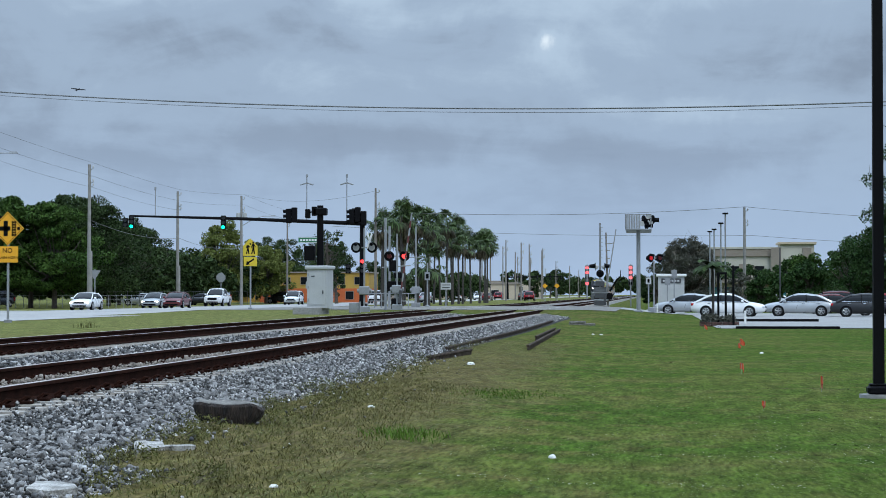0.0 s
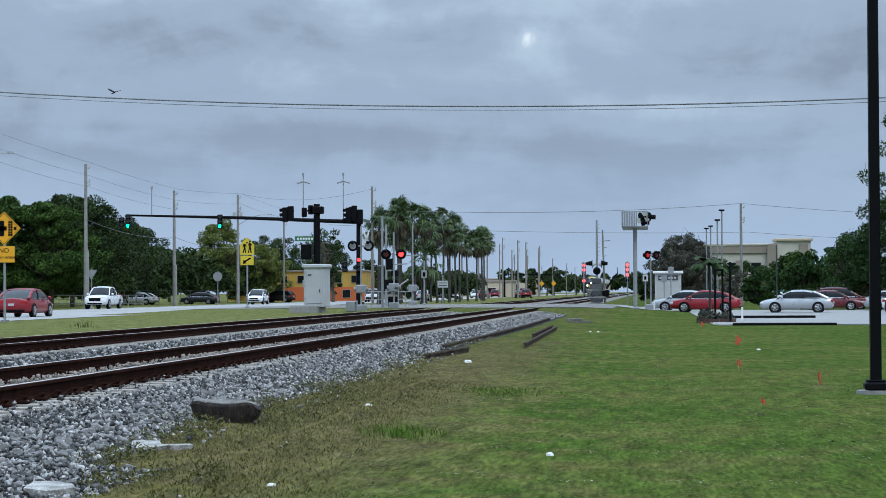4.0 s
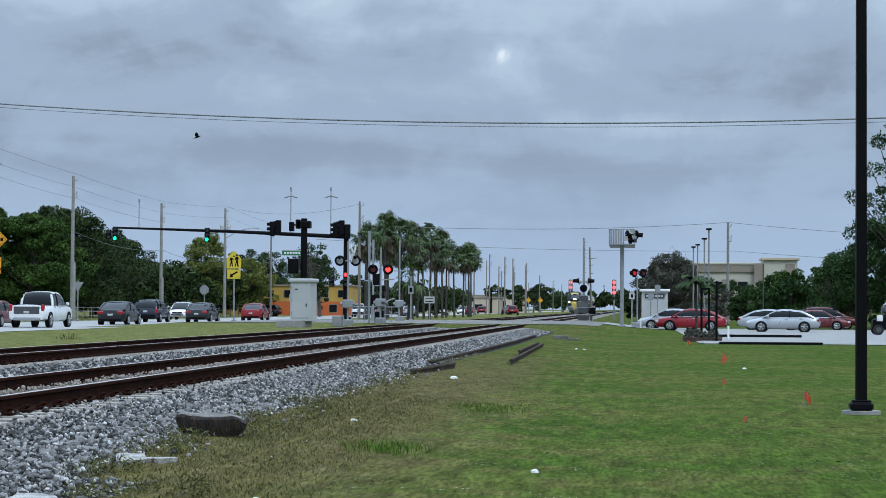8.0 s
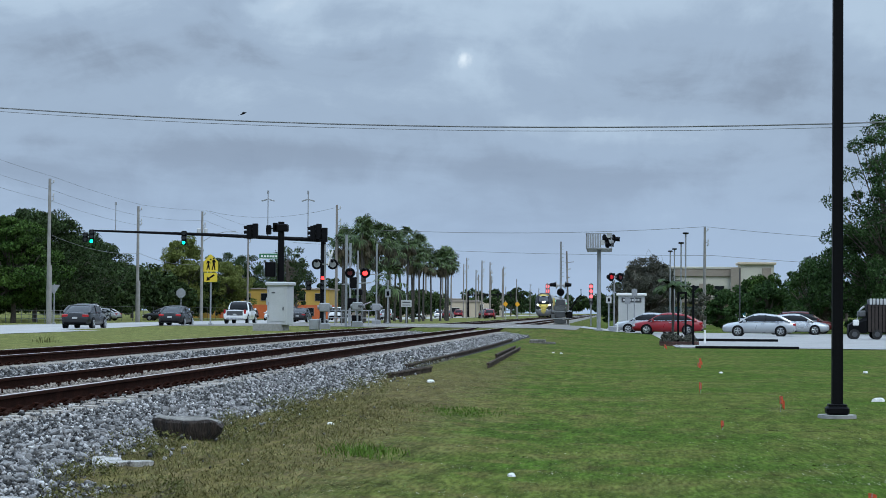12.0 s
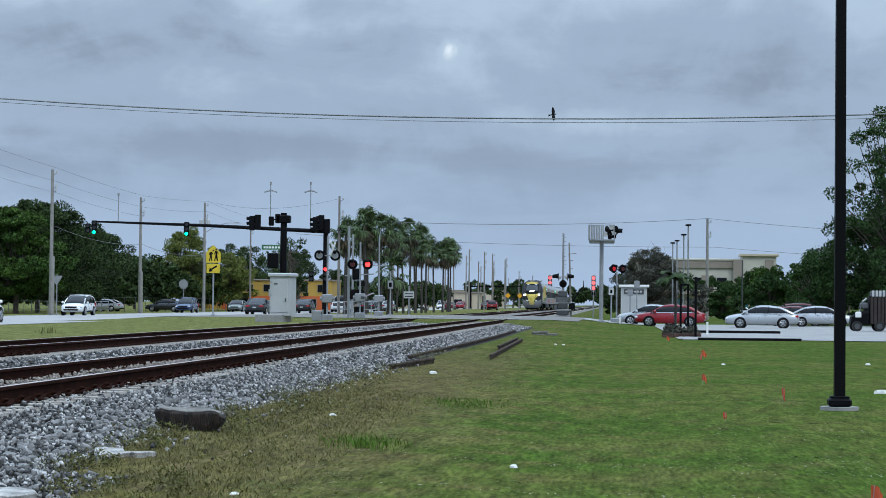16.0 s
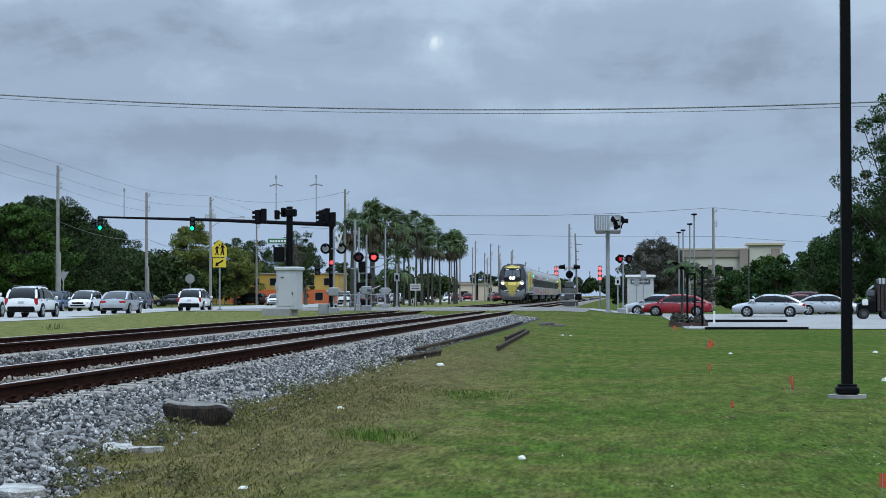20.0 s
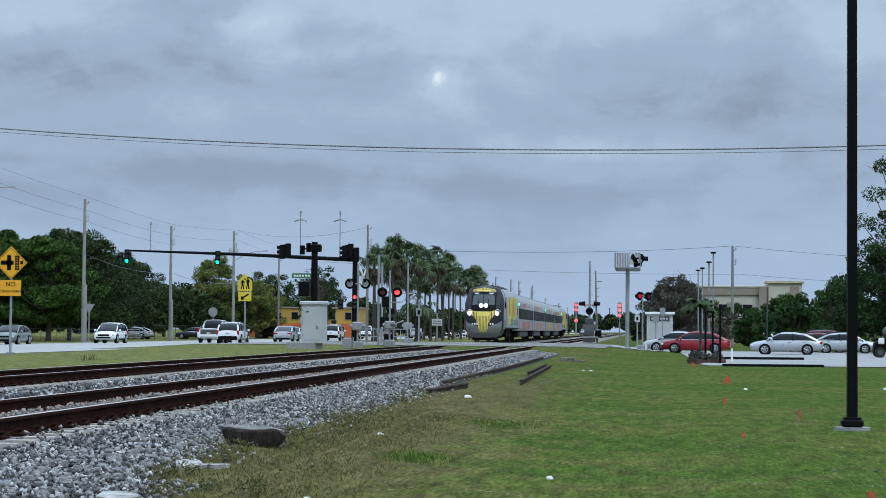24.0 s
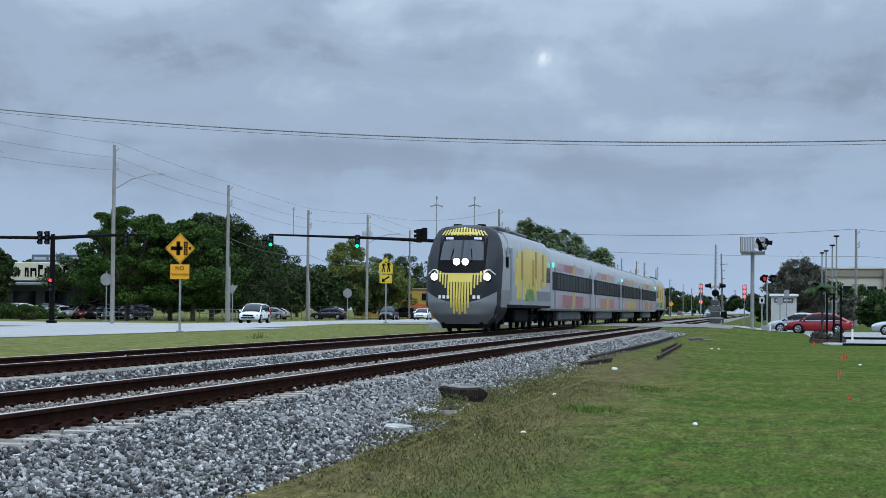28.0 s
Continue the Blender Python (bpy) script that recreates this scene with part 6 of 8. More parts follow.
for i in range(10):
    rr = random.Random(280 + i)
    tree(8 + 9 * i, 290 + rr.uniform(-20, 90), rr.uniform(6, 9), rr.uniform(9, 13), 300 + i, M_LEAF, "distant dark green tree behind the buildings", leaves=2000, clumps=18, size=0.4, base=0.1, group="distant trees")


def fan_palm(x, y, h, seed, label="tall fan palm with a shaggy skirt of dry fronds", group="row of palms", fronds=26, R=1.0):
    rng = np.random.default_rng(seed)
    t = thing("palm_tree", pose(x, y, ground_z(x, y), 0, 0, 0), label, "palm tree", group)
    b = B()
    lx, ly = rng.uniform(-0.25, 0.25, 2)
    hz = h - 1.1 * R
    b.tube([(0, 0, -0.2), (lx * 0.2, ly * 0.2, hz * 0.12), (lx * 0.6, ly * 0.6, hz * 0.6), (lx, ly, hz)], [0.16 * R, 0.11 * R, 0.09 * R, 0.085 * R], 9)
    part("trunk", b, M_PALMBARK, t)

    def make(n, lo, hi, L, material, name):
        vs, fs = [], []
        for _ in range(n):
            az, el = rng.uniform(0, 6.283), rng.uniform(lo, hi)
            d = Vector((math.cos(az) * math.cos(el), math.sin(az) * math.cos(el), math.sin(el)))
            side = d.cross(Vector((0, 0, 1))).normalized()
            up = side.cross(d)
            o = Vector((lx, ly, hz))
            hub = o + d * L * rng.uniform(0.5, 0.75)
            k = len(vs)
            vs += [o + side * 0.025, o - side * 0.025, hub - side * 0.02, hub + side * 0.02]
            fs.append((k, k + 1, k + 2, k + 3))
            m = 14
            sag = rng.uniform(0.05, 0.75)
            for j in range(m):
                a = (j / (m - 1) - 0.5) * 3.9 + rng.normal(0, 0.06)
                dd = d * math.cos(a) + side * math.sin(a)
                ll = L * rng.uniform(0.40, 0.52) * (0.8 + 0.2 * math.cos(a))
                tip = hub + dd * ll + Vector((0, 0, -sag * ll)) - up * 0.12 * ll
                mid = hub + dd * ll * 0.6 + up * 0.06 * ll - Vector((0, 0, sag * ll * 0.3))
                w = (d * -math.sin(a) + side * math.cos(a)) * 0.052 * R
                k = len(vs)
                vs += [hub, mid + w, tip, mid - w]
                fs.append((k, k + 1, k + 2, k + 3))
        v = np.array([tuple(p) for p in vs])
        part(name, raw_mesh(name, v, np.array(fs), material), material, t, "dry hanging fronds" if material is M_PALMDEAD else "")

    make(fronds, -0.6, 1.5, 1.6 * R, M_PALMLEAF, "crown")
    make(int(fronds * 0.45), -1.45, -0.7, 1.3 * R, M_PALMDEAD, "dry_skirt")
    return t


rp = random.Random(12)
for i in range(16):
    fan_palm(-22 + rp.uniform(-0.9, 0.9), 125 + i * 4.7 + rp.uniform(-1.2, 1.2), 9.5 + rp.uniform(-1.3, 0.6), 400 + i, R=1.16, fronds=34)
for i in range(6):
    fan_palm(-26.2 + rp.uniform(-0.8, 0.8), 133 + i * 7.0, 9.0 + rp.uniform(-1, 0.4), 430 + i, R=1.14, fronds=32)
fan_palm(-20.6, 129, 5.4, 440, "short fan palm among taller palms", R=1.3)


def young_palm(x, y, h, label, group, n=13, L=1.0):
    rng = np.random.default_rng(int(x * 100 + y))
    t = thing("young_palm", pose(x, y, ground_z(x, y)), label, "palm tree", group)
    b = B()
    b.tube([(0, 0, 0), (0.03, 0, h * 0.5), (0, 0, h)], [0.075, 0.055, 0.05], 8)
    part("trunk", b, M_PALMBARK, t)
    vs, fs = [], []
    for i in range(n):
        az = i * 6.283 / n + rng.uniform(-0.2, 0.2)
        el = rng.uniform(0.1, 0.9)
        p = Vector((0, 0, h))
        d = Vector((math.cos(az) * math.cos(el), math.sin(az) * math.cos(el), math.sin(el)))
        for s in range(9):
            q = p + d * L * 0.13
            side = d.cross(Vector((0, 0, 1))).normalized()
            for sg_ in (-1, 1):
                k = len(vs)
                tip = p + side * sg_ * L * 0.24 + d * L * 0.16 + Vector((0, 0, -0.08))
                vs += [p - d * 0.02, p + d * 0.1, tip + d * 0.03, tip - d * 0.06]
                fs.append((k, k + 1, k + 2, k + 3))
            p = q
            d = (d + Vector((0, 0, -0.17))).normalized()
    part("crown", raw_mesh("crown", np.array([tuple(q) for q in vs]), np.array(fs), M_LEAF), M_LEAF, t)
    return t


# ---- buildings ----
def windows(parent, xs, z0, z1, w, y, face=-1, frame_m=M_WHITE):
    for x in xs:
        f = B()
        f.box(x - w / 2 - 0.08, x + w / 2 + 0.08, y - 0.06, y + 0.06, z0 - 0.08, z1 + 0.08, 0.01)
        wn = part("window", f, frame_m, parent)
        g = B()
        g.box(x - w / 2, x + w / 2, y + face * 0.075 - 0.01, y + face * 0.075 + 0.01, z0, z1)
        part("pane", g, M_GLASS, wn)


def orange_building():
    t = thing("orange_building", pose(-49, 203, 0.25), "two-storey building, yellow above and orange below", "building")
    b = B()
    b.box(-8.0, 8.2, 0, 10, 0, 2.05)
    part("lower_wall", b, M_ORANGE, t, "orange lower wall")
    b = B()
    b.box(-8.0, 8.2, 0.02, 10, 2.05, 4.3)
    part("upper_wall", b, M_YELLOWWALL, t, "yellow upper wall")
    b = B()
    b.box(-8.2, 8.4, -0.2, 10.2, 4.3, 4.5, 0.03)
    part("roof", b, M_TAN, t)
    windows(t, (-6.2, -3.9, -1.4, 2.6, 4.2, 6.6), 2.7, 3.7, 0.9, 0.0, frame_m=M_TAN)
    windows(t, (-5.0, 0.2, 5.4), 0.5, 1.6, 1.1, 0.0, frame_m=M_TAN)
    b = B()
    b.box(-12.5, -8.0, 1, 9, 0, 2.4)
    part("annex", b, M_YELLOWWALL, t, "low yellow annex")
    b = B()
    b.box(-12.7, -7.9, 0.8, 9.2, 2.4, 2.6, 0.03)
    part("annex_roof", b, M_CREAM, t)
    return t


orange_building()


def beige_building():
    t = thing("beige_building", pose(0, 262, 0), "large beige stucco store with cream parapet tower", "building")
    b = B()
    b.box(3.2, 30, 0, 40, 0, 8.9)
    part("wall", b, M_CREAM, t, "cream stucco wall")
    c = B()
    c.box(3.0, 24, -0.35, 0.02, 8.3, 9.7, 0.05)
    part("parapet", c, M_TAN, t, "brown parapet band")
    c = B()
    c.box(2.8, 24.2, -0.5, 0.4, 9.7, 10.1, 0.05)
    part("cornice", c, M_CREAM, t)
    tw = B()
    tw.box(23.6, 29.7, -1.0, 6, 0, 10.6)
    part("tower", tw, M_CREAM, t, "cream entrance tower")
    for x0, x1 in ((21.9, 23.7), (27.6, 29.2)):
        q = B()
        q.box(x0, x1, -1.25, -0.9, 5.5, 9.9, 0.03)
        part("pilaster", q, M_TAN, t)
    cp = B()
    cp.box(23.2, 30.1, -1.5, 6.3, 10.5, 10.95, 0.05)
    part("tower_cornice", cp, M_BEIGE, t)
    for x0 in (12.0, 16.2):
        q = B()
        q.box(x0, x0 + 2.2, -0.4, 0.05, 3.0, 7.0, 0.03)
        part("pilaster", q, M_TAN, t)
    for x0 in (6, 9, 14.6, 19):
        q = B()
        q.box(x0, x0 + 1.8, -0.08, 0.02, 4.2, 6.6, 0.02)
        part("window", q, M_GLASS, t)
    low = thing("low_shop", pose(0, 190, 0), "low tan shop with a teal front behind trees", "building")
    b = B()
    b.box(6, 22, 0, 14, 0, 2.9)
    part("wall", b, M_BEIGE, low)
    b = B()
    b.box(5.6, 22.4, -1.2, 14.4, 2.9, 3.5, 0.05)
    part("roof", b, M_TAN, low)
    for k in range(5):
        q = B()
        q.box(7.2 + k * 2.9, 9.2 + k * 2.9, -0.06, 0.02, 0.4, 2.4, 0.02)
        part("window", q, mat("teal_glass", (0.06, 0.20, 0.22), 0.2, var=0.05, bump=0), low)


beige_building()


def hut():
    t = thing("utility_hut", pose(1.62, 110, 0.05), "small pale grey metal hut with a flat white roof", "hut")
    b = B()
    b.box(-0.99, 0.99, -0.98, 0.98, 0, 2.75)
    part("wall", b, M_GREYPAINT, t, "pale metal wall")
    for k in range(10):
        b = B()
        b.box(-1.0 + k * 0.2, -0.802 + k * 0.2, -0.99, -0.97, 0, 2.74, 0.003)
        part("panel", b, M_GREYPAINT, t)
    r = B()
    r.box(-1.15, 1.15, -1.2, 1.2, 2.75, 2.95, 0.03)
    part("roof", r, M_WHITE, t)
    s = B()
    s.box(-0.75, 0.75, -1.05, -1.0, 2.25, 2.6, 0.01)
    sg_ = part("name_board", s, M_DARKGREY, t)
    for k in range(6):
        q = B()
        q.box(-0.65 + k * 0.22, -0.5 + k * 0.22, -1.062, -1.05, 2.36, 2.5)
        part("letter_bar", q, M_GREYPAINT, sg_)


hut()
for x, y, h in ((1.25, 103, 2.6), (1.75, 104, 3.2)):
    b = B()
    b.tube([(0, 0, 0), (0, 0, h)], 0.05, 6)
    b.box(-0.2, 0.2, -0.08, -0.05, h - 0.55, h - 0.05)
    solo("sign_pole", b, M_GALV, "thin grey post with a small sign by the hut", "sign post", pose(x, y, 0.05))

# far shops and walls along the highway's end
for i, (x, y, w, h, m_) in enumerate([(-34.5, 330, 7, 3.6, M_BEIGE), (-58, 372, 20, 5, M_BEIGE), (-42, 430, 18, 5, M_BEIGE), (-62, 300, 16, 5, M_TAN), (18, 470, 20, 6, M_WHITE)]):
    t = thing("far_shop", pose(x, y, 0.2), "distant low pale shop building", "building", "distant shops")
    b = B()
    b.box(-w / 2, w / 2, 0, 12, 0, h)
    part("wall", b, m_, t)
    b = B()
    b.box(-w / 2 - 0.3, w / 2 + 0.3, -0.3, 12.3, h, h + 0.4, 0.05)
    part("roof", b, M_TAN, t)
    windows(t, [-w / 2 + 2 + k * 3.2 for k in range(int(w / 3.2) - 1)], 0.8, h - 1.4, 2.0, 0.0)


def dealer():
    t = thing("shop_sign", pose(-77, 140, 0.25), "cream shop sign board with bold dark lettering shapes", "sign")
    b = B()
    b.box(-9.5, 5.0, 0, 0.3, 4.1, 6.1, 0.05)
    part("board", b, mat("cream_board", (0.62, 0.59, 0.44), 0.6, var=0.1, bump=0), t)
    x = -9.0
    for k in range(14):
        w, hi = (0.5, 0.62, 0.45, 0.7, 0.55)[k % 5], (1.05, 1.0, 1.35, 1.0, 1.4, 1.0, 1.25)[k % 7]
        if k == 6:
            x += 0.45
            continue
        q = B()
        q.box(x, x + 0.2, -0.03, 0.0, 4.5, 4.5 + hi)
        q.box(x + 0.22, x + w, -0.03, 0.0, 4.5 + 0.62 * hi, 4.5 + hi - 0.03)
        if k % 3:
            q.box(x + w - 0.16, x + w + 0.02, -0.033, 0.0, 4.5, 4.5 + 0.6 * hi)
        else:
            q.box(x + 0.22, x + w, -0.03, 0.0, 4.5, 4.72)
        part("letter_bar", q, M_BLACK, t)
        x += w + 0.2
    b = B()
    b.box(-3.4, 2.4, 0.4, 0.6, 6.15, 7.0, 0.03)
    up = part("upper_board", b, mat("blue_board", (0.10, 0.15, 0.21), 0.5, var=0.1, bump=0), t)
    for x0, x1 in ((-3.1, -1.7), (-1.4, 0.3), (0.6, 2.1)):
        q = B()
        q.box(x0, x1, 0.37, 0.4, 6.42, 6.72)
        part("letter_bar", q, M_GREYPAINT, up)
    b = B()
    b.box(-10.5, 6, -1.6, 0.5, 3.55, 3.85, 0.05)
    part("canopy", b, M_GALV, t, "grey canopy edge")
    b = B()
    b.box(-10, 6, 0.5, 6, 0, 4.1, 0.03)
    part("wall", b, M_DARKGREY, t)
    for k in range(4):
        q = B()
        q.box(-9.2 + 3.7 * k, -6.6 + 3.7 * k, 0.47, 0.5, 0.4, 2.9)
        part("window", q, M_GLASS, t)


dealer()


# ---- vehicles ----
def car_section(y, zb, zt, w, crown=0.05):
    return [(-w * 0.86, y, zb), (w * 0.86, y, zb), (w * 0.985, y, zb + 0.10), (w, y, zb + (zt - zb) * 0.45), (w * 0.975, y, zb + (zt - zb) * 0.78), (w * 0.88, y, zt - 0.015), (w * 0.5, y, zt + crown * 0.6), (0, y, zt + crown),
            (-w * 0.5, y, zt + crown * 0.6), (-w * 0.88, y, zt - 0.015), (-w * 0.975, y, zb + (zt - zb) * 0.78), (-w, y, zb + (zt - zb) * 0.45), (-w * 0.985, y, zb + 0.10)]


STYLES = {
    # length, half width, belt stations (y, bottom, top, width factor), glasshouse (y at sill, y at roof) front and rear, roof height
    "sedan": dict(L=4.75, w=0.91, st=[(-2.37, 0.42, 0.62, 0.80), (-2.28, 0.28, 0.88, 0.90), (-1.75, 0.22, 0.97, 0.97), (-1.0, 0.20, 0.94, 1.0), (0.9, 0.20, 0.93, 1.0), (1.6, 0.21, 0.86, 0.985), (2.1, 0.24, 0.76, 0.93), (2.33, 0.30, 0.66, 0.80), (2.38, 0.38, 0.55, 0.72)],
                  sill=(-1.95, 1.28), roof=(-1.0, 0.35), top=1.45, wb=1.38, r=0.325,
                  cabin=[(-2.0, 0.94), (-1.72, 1.08), (-1.35, 1.26), (-1.0, 1.37), (-0.5, 1.44), (0.0, 1.45), (0.35, 1.41), (0.7, 1.27), (1.05, 1.07), (1.3, 0.92)]),
    "suv": dict(L=4.7, w=0.94, st=[(-2.33, 0.5, 0.80, 0.84), (-2.26, 0.34, 1.00, 0.92), (-1.7, 0.28, 1.05, 0.98), (-1.0, 0.26, 1.03, 1.0), (0.9, 0.26, 0.99, 1.0), (1.5, 0.27, 0.95, 0.985), (2.05, 0.3, 0.85, 0.92), (2.3, 0.36, 0.72, 0.80), (2.35, 0.45, 0.66, 0.75)],
                sill=(-2.22, 1.34), roof=(-1.75, 0.38), top=1.66, wb=1.36, r=0.36,
                cabin=[(-2.22, 1.0), (-2.1, 1.28), (-1.9, 1.5), (-1.7, 1.58), (-1.1, 1.65), (-0.3, 1.67), (0.3, 1.6), (0.65, 1.44), (1.0, 1.2), (1.36, 0.98)]),
    "pickup": dict(L=5.8, w=1.0, st=[(-2.9, 0.6, 0.95, 0.92), (-2.85, 0.42, 1.18, 0.97), (-1.0, 0.34, 1.18, 1.0), (0.9, 0.34, 1.18, 1.0), (1.5, 0.35, 1.18, 0.99), (2.5, 0.36, 1.12, 0.96), (2.82, 0.42, 1.0, 0.90), (2.88, 0.5, 0.85, 0.86)],
                   sill=(-0.98, 1.45), roof=(-0.8, 0.68), top=1.92, wb=1.78, r=0.40,
                   cabin=[(-1.0, 1.16), (-0.94, 1.55), (-0.85, 1.8), (-0.6, 1.89), (-0.1, 1.92), (0.4, 1.9), (0.68, 1.82), (1.0, 1.58), (1.25, 1.36), (1.48, 1.16)]),
}


def car(name, style, colour, m, label, group, lit=False, brake=False, cat="car"):
    """Front towards local +y."""
    S = STYLES[style]
    t = thing(name, m, label, cat, group)
    w = S["w"]
    b = B()
    b.loft([car_section(y, zb, zt, w * k) for y, zb, zt, k in S["st"]])
    body = part("body", b.mesh("body", colour, True, 50), colour, t)
    y0, y1 = S["sill"]
    top = S["top"]
    zs = lambda y: float(np.interp(y, [q[0] for q in S["st"]], [q[2] for q in S["st"]])) - 0.04
    ws, wr = w * 0.90, w * 0.72
    cab = S["cabin"]

    def half(y, z):
        """Half the cabin's width at the height z: it leans in towards the roof."""
        u = max(0.0, min(1.0, (z - zs(y)) / (top - zs(y))))
        return ws + (wr - ws) * u + 0.045 * math.sin(math.pi * u)

    def section(y, z, out=0.0, low=None):
        zb = zs(y) if low is None else low
        zm, ze = zb + (z - zb) * 0.5, zb + (z - zb) * 0.86
        side_ = [(half(y, zb) + out, zb), (half(y, zm) + out, zm), (half(y, ze) + out, ze), (half(y, z) * 0.82, z + out * 0.7), (half(y, z) * 0.4, z + 0.025 + out)]
        return [(-px, y, pz) for px, pz in side_] + [(px, y, pz) for px, pz in reversed(side_)]
    g = B()
    g.loft([section(y, max(z, zs(y) + 0.01)) for y, z in cab])
    part("glasshouse", g.mesh("glasshouse", M_GLASS, True, 60), M_GLASS, t, "dark glass of the cabin")
    r0, r1 = S["roof"]
    rf = B()
    span = [(y, z) for y, z in cab if r0 - 0.01 <= y <= r1 + 0.01]
    rf.loft([section(y, z, 0.014, z - 0.085) for y, z in span])
    part("roof", rf.mesh("roof", colour, True, 60), colour, t)
    ym = (r0 + r1) / 2 - 0.1
    for s in (-1, 1):
        for pts, rr in (([p for p in cab if p[0] >= r1 - 0.01], 0.045), ([p for p in cab if p[0] <= r0 + 0.01], 0.085 if style == "sedan" else 0.07)):
            q = B()
            q.tube([(s * (half(y, z) - 0.035), y, z - 0.03) for y, z in pts], rr, 6)
            part("pillar", q, colour, t)
        q = B()
        zt = float(np.interp(ym, [p[0] for p in cab], [p[1] for p in cab])) - 0.05
        q.tube([(s * (half(ym, z) + 0.004), ym, z) for z in (zs(ym), (zs(ym) + zt) / 2, zt)], 0.032, 5)
        if style == "suv":
            q.tube([(s * (half(ym - 0.95, z) + 0.004), ym - 0.95, z) for z in (zs(ym - 0.95), (zs(ym - 0.95) + zt) / 2, zt)], 0.06, 5)
        part("pillar", q, M_BLACK, t)
        sl = B()
        sl.tube([(s * (half(y, zs(y)) + 0.012), y, zs(y) + 0.035) for y in np.linspace(y0 + 0.25, y1 - 0.15, 7)], 0.014, 4)
        part("window_trim", sl, M_CHROME, t)
        mi = B()
        mi.box(s * (w + 0.09) - 0.09, s * (w + 0.09) + 0.09, y1 - 0.42, y1 - 0.25, zs(y1) + 0.05, zs(y1) + 0.22, 0.04)
        part("mirror", mi, colour, t)
        yf, zf = S["st"][-3][0], S["st"][-3][2]
        h = B()
        h.box(s * w * 0.66 - 0.2, s * w * 0.66 + 0.2, yf - 0.05, yf + (0.34 if style == "pickup" else 0.255), zf - 0.24, zf - 0.09, 0.04)
        part("headlamp", h, M_CARHEAD if lit else M_LAMPLENS, t, "lit headlamp" if lit else "")
        yr, zr = S["st"][1][0], S["st"][1][2]
        tl = B()
        if style == "sedan":
            tl.box(s * w * 0.68 - 0.2, s * w * 0.68 + 0.2, yr - 0.06, yr + 0.12, zr - 0.2, zr - 0.03, 0.03)
        else:
            tl.box(s * w * 0.86 - 0.09, s * w * 0.86 + 0.09, yr - 0.06, yr + 0.12, zr - 0.32, zr + 0.05, 0.03)
        part("tail_lamp", tl, M_REDGLOW if brake else M_REDLENS, t, "lit red tail lamp" if brake else "")
        for ay in (-S["wb"], S["wb"]):
            a = B()
            a.disc((s * (w - 0.055), ay, S["r"]), (1, 0, 0), S["r"] + 0.06, 0.13, 22)
            part("wheel_arch", a, M_BLACK, t)
            wh = B()
            R = S["r"]
            wh.tube([(s * (w - 0.23), ay, R), (s * (w - 0.20), ay, R), (s * (w - 0.03), ay, R), (s * (w + 0.015), ay, R)], [R * 0.9, R, R, R * 0.9], 22)
            wheel = part("wheel", wh, M_RUBBER, t, "black tyre on an alloy rim")
            rm = B()
            rm.disc((s * (w + 0.012), ay, R), (1, 0, 0), R * 0.66, 0.03, 18)
            part("rim", rm, M_DARKGREY, wheel)
            sp = B()
            for k in range(5):
                a0 = 2 * math.pi * k / 5 + 0.3
                sp.tube([(s * (w + 0.03), ay, R), (s * (w + 0.03), ay + math.cos(a0) * R * 0.62, R + math.sin(a0) * R * 0.62)], R * 0.11, 5)
            sp.tube([(s * (w + 0.025), ay + math.cos(q2 / 18 * 6.2832) * R * 0.63, R + math.sin(q2 / 18 * 6.2832) * R * 0.63) for q2 in range(19)], R * 0.055, 4)
            part("spokes", sp, M_ALLOY, wheel)
    yf = S["st"][-1][0]
    gr = B()
    gr.box(-w * 0.52, w * 0.52, yf - 0.14, yf + 0.015, 0.52 if style == "sedan" else 0.56 if style == "suv" else 0.66, 0.66 if style == "sedan" else 0.74 if style == "suv" else 0.95, 0.03)
    part("grille", gr, M_BLACK, t)
    lo = B()
    lo.box(-w * 0.66, w * 0.66, yf - 0.2, yf + 0.005, 0.28 if style == "sedan" else 0.4, 0.42 if style == "sedan" else 0.55, 0.03)
    part("lower_intake", lo, M_BLACK, t)
    yr = S["st"][0][0]
    pl_ = B()
    pl_.box(-0.16, 0.16, yr - 0.03, yr + 0.1, 0.58 if style == "sedan" else 0.75, 0.70 if style == "sedan" else 0.88, 0.01)
    part("plate", pl_, M_GREYPAINT, t, "blank number plate")
    rb = B()
    rb.box(-w * 0.75, w * 0.75, yr - 0.02, yr + 0.25, 0.27 if style == "sedan" else 0.38, 0.40 if style == "sedan" else 0.55, 0.04)
    part("bumper", rb, M_CHROME if style == "pickup" else M_BLACK, t)
    for s in (-1, 1):
        for yy in (ym, ym - 0.95):
            hd = B()
            hd.box(s * w * 0.985 - 0.02, s * w * 0.985 + 0.025, yy + 0.1, yy + 0.3, zs(yy) - 0.10, zs(yy) - 0.06, 0.01)
            part("door_handle", hd, M_CHROME, t)
    if style == "suv":
        for s in (-1, 1):
            cl = B()
            cl.box(s * w * 0.97 - 0.03, s * w * 0.97 + 0.03, -1.0, 1.0, 0.27, 0.42, 0.02)
            part("sill_cladding", cl, M_BLACK, t, "black sill cladding")
            rr = B()
            rr.tube([(s * (wr - 0.04), r0 + 0.1, top + 0.01), (s * (wr - 0.04), r0 + 0.25, top + 0.05), (s * (wr - 0.04), r1 - 0.2, top + 0.05), (s * (wr - 0.04), r1 - 0.05, top + 0.01)], 0.018, 5)
            part("roof_rail", rr, M_DARKGREY, t)
        lb = B()
        lb.box(-w * 0.8, w * 0.8, yr - 0.03, yr + 0.2, 0.30, 0.62, 0.05)
